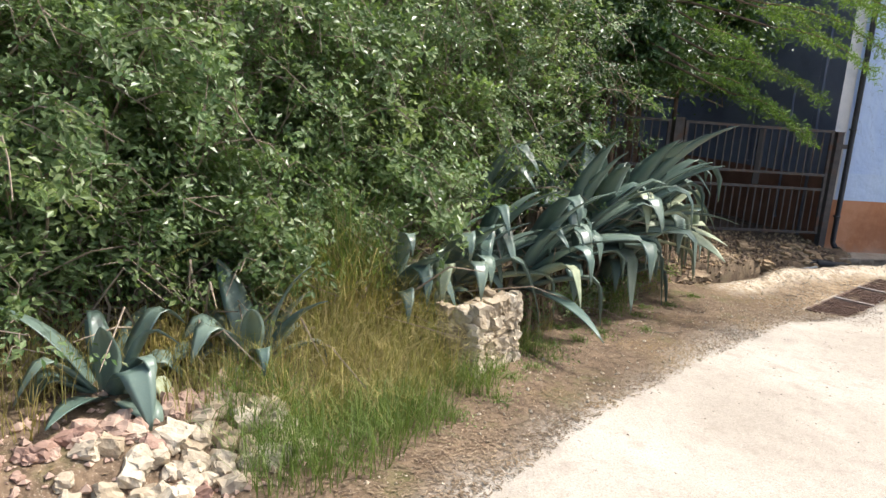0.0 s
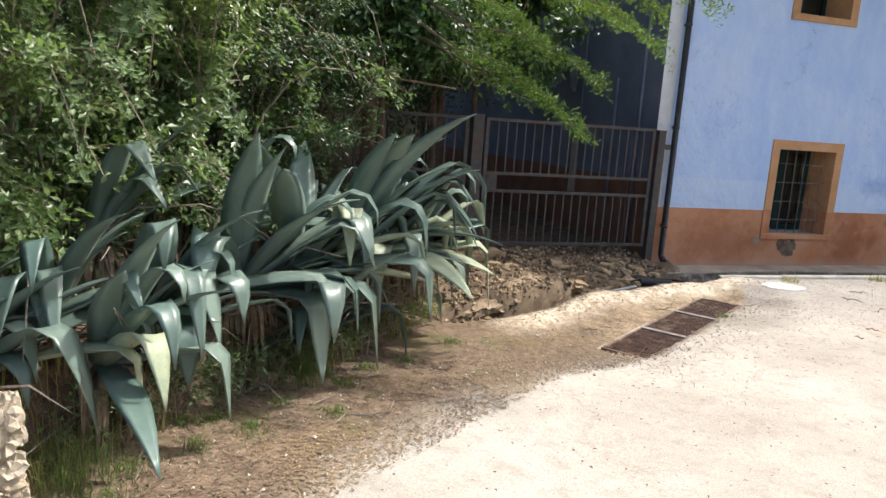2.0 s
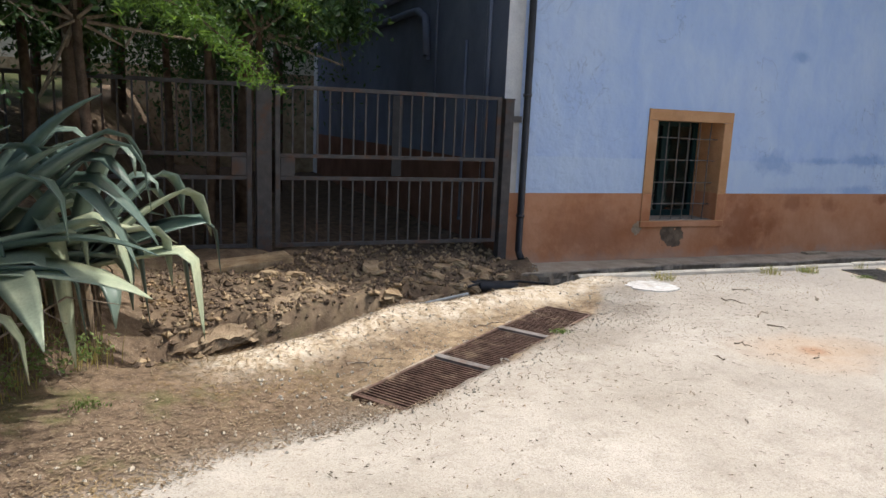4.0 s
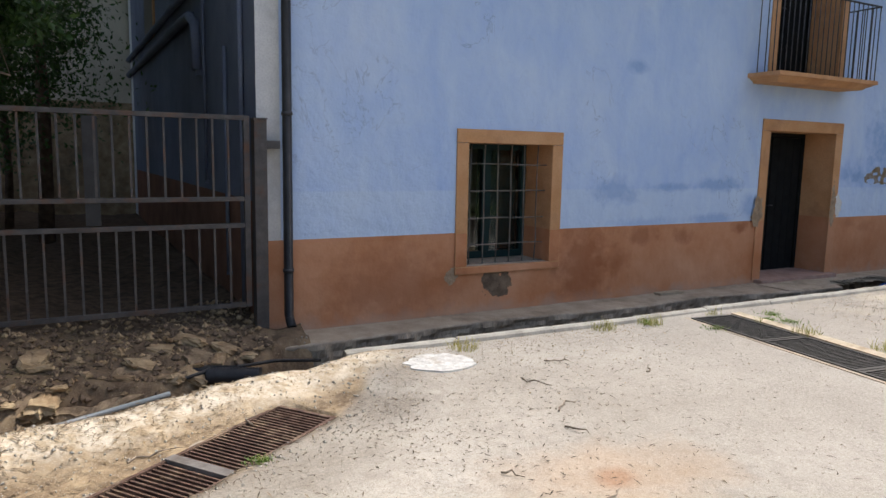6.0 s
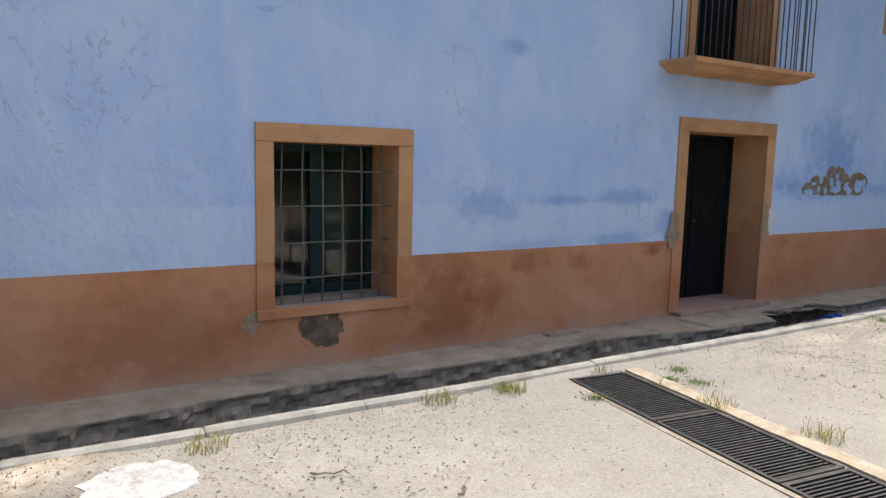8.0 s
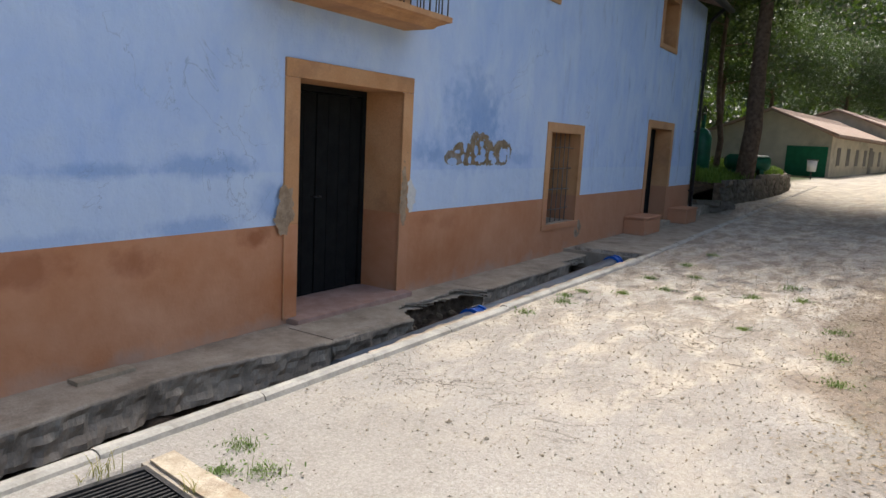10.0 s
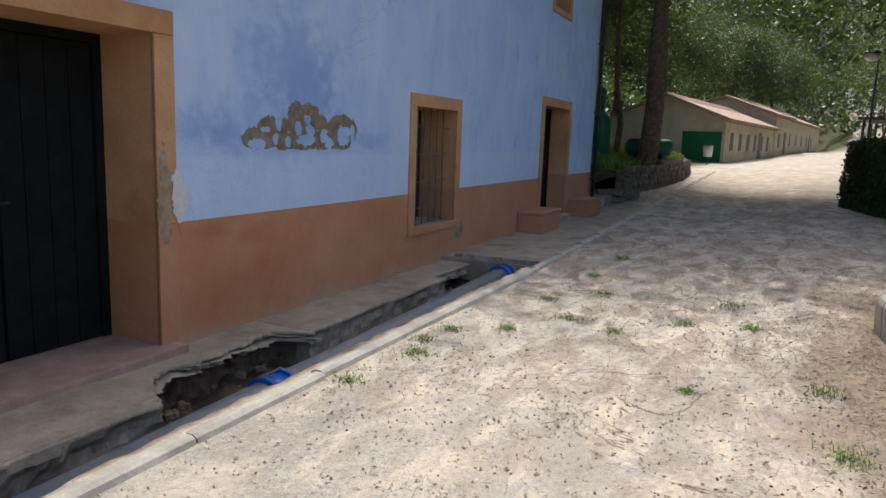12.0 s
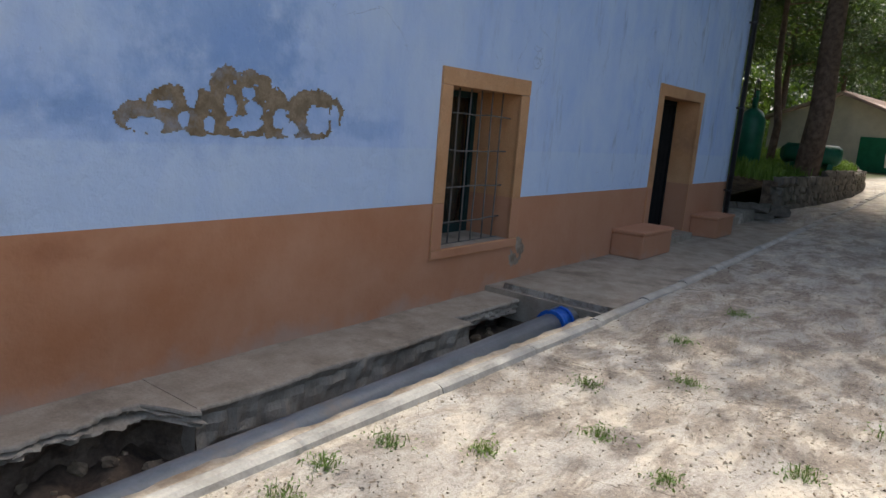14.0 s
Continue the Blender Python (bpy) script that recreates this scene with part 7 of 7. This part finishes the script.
for x in (0.1, 0.95):
    part("foot", boxed(x - 0.06, x + 0.06, -0.3, 0.1, -0.4, 0.15), MACHINE, t)
part("flange", tubed([(0.5, -0.08, 0.35), (0.56, -0.09, 0.35)], 0.3, 18), MACHINE, t)
t = thing("litter_bin", "small pale litter bin on a post", "bin", (50.0, 10.0, height(50.0, 10.0)))
part("post", tubed([(0, 0, 0), (0, 0, 0.5)], 0.03, 8), GATEMETAL, t)
part("bin", tubed([(0, 0, 0.4), (0, 0, 0.95)], [0.2, 0.24], 14), LAMPGLASS, t)
part("lid", tubed([(0, 0, 0.96), (0, 0, 1.0)], 0.26, 14), GATEMETAL, t)
t = thing("bus_shelter", "low dark shelter with a flat roof behind the hedge", "shelter", (46.5, 2.6, height(46.5, 2.6)), -12)
part("roof", boxed(-2.2, 2.2, -1.2, 1.2, 2.1, 2.22, 0.02), GATEMETAL, t)
for sx in (-2.0, 2.0):
    for sy in (-1.0, 1.0):
        part("post", tubed([(sx, sy, 0), (sx, sy, 2.1)], 0.05, 8), GATEMETAL, t)


# ---- trees round the far road ----
def big_tree(name, seed, h, trunk_r, crown, material, leaf, label, lean=(0.0, 0.0), clumps=60, per=110, low_z=0.5, ivy=False, category="tree"):
    """A tall trunk with limbs and an airy crown of clumps; returned at the origin."""
    rng = np.random.default_rng(seed)
    t = thing(name, label, category, (0, 0, 0), group="tall trees by the road")
    top = Vector((lean[0] * h, lean[1] * h, h))
    pts = [Vector((0, 0, -0.3)).lerp(top, k / 7) + Vector((rng.normal() * 0.06, rng.normal() * 0.06, 0)) * (k > 0) for k in range(8)]
    part("trunk", tubed(pts, [trunk_r * (1.15 - 0.14 * k) for k in range(8)], 10), BARK, t)
    bm = bmesh.new()
    cp, cn = [], []
    for k in range(clumps):
        u = low_z + (1 - low_z) * rng.random() ** 0.8
        root = Vector((0, 0, 0)).lerp(top, u * 0.92)
        a = rng.uniform(0, 2 * math.pi)
        r = crown * (0.35 + 0.65 * rng.random()) * (1.15 - 0.55 * abs(u - 0.65) / 0.35)
        e = root + Vector((math.cos(a) * r, math.sin(a) * r, rng.uniform(-0.1, 0.35) * r))
        if k % 2 == 0:
            tube(bm, [root, root.lerp(e, 0.5) + Vector((0, 0, 0.12 * r)), e], [trunk_r * 0.28, trunk_r * 0.16, 0.01], 5, False)
        s = crown * rng.uniform(0.12, 0.24)
        q = np.array(e) + rng.normal(size=(per, 3)) * s * np.array([[1.2, 1.2, 0.5]])
        cp.append(q)
        cn.append(np.tile([[math.cos(a) * 0.5, math.sin(a) * 0.5, 0.8]], (per, 1)))
    part("limbwork", bm, BARK, t)
    leaves("crown", np.concatenate(cp), np.concatenate(cn), leaf, leaf * 0.35, material, rng, t)
    if ivy:
        n = 2600
        u, a = rng.random(n) * 0.6, rng.uniform(0, 6.28, n)
        base = np.stack([u * top.x, u * top.y, u * h], 1)
        o = np.stack([np.cos(a), np.sin(a), np.zeros(n)], 1)
        leaves("ivy", base + o * (trunk_r * 1.1 + 0.08 * rng.random((n, 1))), o, 0.11, 0.09, GLOSSLEAF, rng, t, "dark ivy round the trunk")
    return t


PL = "tall pine with a bare brown trunk and airy crown"
pine = big_tree("pine_tree", 1, 13.0, 0.26, 5.0, PINELEAF, 0.26, PL, (0.045, -0.02), 135, 280, 0.5)
pine.matrix_world = pose(33.2, 10.2, 0.7)
pine_b = big_tree("pine_tree", 2, 10.0, 0.1, 2.6, PINELEAF, 0.2, "slender pine beside the green machinery", (0.02, 0.03), 55, 110, 0.45)
pine_b.matrix_world = pose(35.8, 11.6, 0.8)
oak = big_tree("ivy_tree", 3, 13.0, 0.26, 5.5, PINELEAF, 0.24, "tall ivy-clad dark tree behind the hedge", (-0.01, 0.0), 100, 190, 0.4, True)
oak.matrix_world = pose(38.9, 2.3, height(38.9, 2.3))
poplar = big_tree("poplar_tree", 4, 8.5, 0.12, 2.8, SILVERLEAF, 0.11, "silvery poplar with glittering leaves behind the hedge", (0.05, 0.03), 85, 150, 0.22)
poplar.matrix_world = pose(30.5, -0.3, height(30.5, -0.3))
rr = random.Random(17)
for src, spots in ((pine, ((31.5, 16.5), (36.5, 14.5), (41, 16), (47, 18), (52, 22), (60, 21), (70, 19), (82, 17), (96, 12), (112, 8), (39, 20), (46, 25), (66, 27), (58, 30))),
                   (oak, ((45, -1.5), (54, -3), (63, -2), (74, -4), (88, -6), (36.5, -3.5), (35.5, 0.5), (49, -8), (60, -10), (105, -6))),
                   (pine_b, ((36.3, 1.0), (42, -4), (50, 1.0), (57, 0.5), (70, 0.5), (80, -1), (33, 15), (38, 17), (44, 20), (92, -2))),
                   (poplar, ((27.0, -2.2), (34, -4), (26.5, 1.0)))):
    for x, y in spots:
        copy_thing(src, pose(x, y, height(x, y) - 0.1, 0, 0, rr.uniform(0, 360)))
# tall pines whose crowns shade the road
wide = big_tree("pine_tree", 9, 14.5, 0.24, 6.6, PINELEAF, 0.28, "tall broad pine shading the road", (0.03, -0.03), 150, 260, 0.58)
wide.matrix_world = pose(31.6, 1.4, height(31.6, 1.4))
shade = copy_thing(wide, pose(34.1, 13.0, 0.3, 0, 0, 200))


def woods(name, x0, x1, y0, y1, n, size, material, label, seed, hmax=3.0):
    """Bushy cover over the hillsides, in uneven mounds."""
    rng = np.random.default_rng(seed)
    m = n // 45
    cx, cy = rng.uniform(x0, x1, m), rng.uniform(y0, y1, m)
    cz = ground_height(cx, cy)[0]
    r = rng.uniform(0.5, 1.0, m) * hmax
    c = np.repeat(np.stack([cx, cy, cz + r * 0.3], 1), 45, 0)
    d = unit(rng.normal(size=(len(c), 3)))
    d[:, 2] = np.abs(d[:, 2])
    p = c + d * np.repeat(r, 45)[:, None] * rng.uniform(0.6, 1.05, (len(c), 1))
    return tagged(leaves(name, p, d, size, size * 0.5, material, rng, None, label), category="woods")


woods("far_woods_left", 38, 110, 17.5, 26, 30000, 0.5, SLOPELEAF, "sunlit green scrub on the hillside", 1, 1.6)
woods("far_woods_dark", 34, 150, 21, 62, 80000, 0.7, PINELEAF, "dark woods higher on the hillside", 2, 3.6)
woods("far_woods_right", 24, 150, -50, -6, 70000, 0.7, PINELEAF, "dark woods on the opposite hillside", 3, 3.4)
woods("far_woods_end", 122, 190, -40, 50, 40000, 1.0, PINELEAF, "dark woods closing the valley", 4, 5.0)
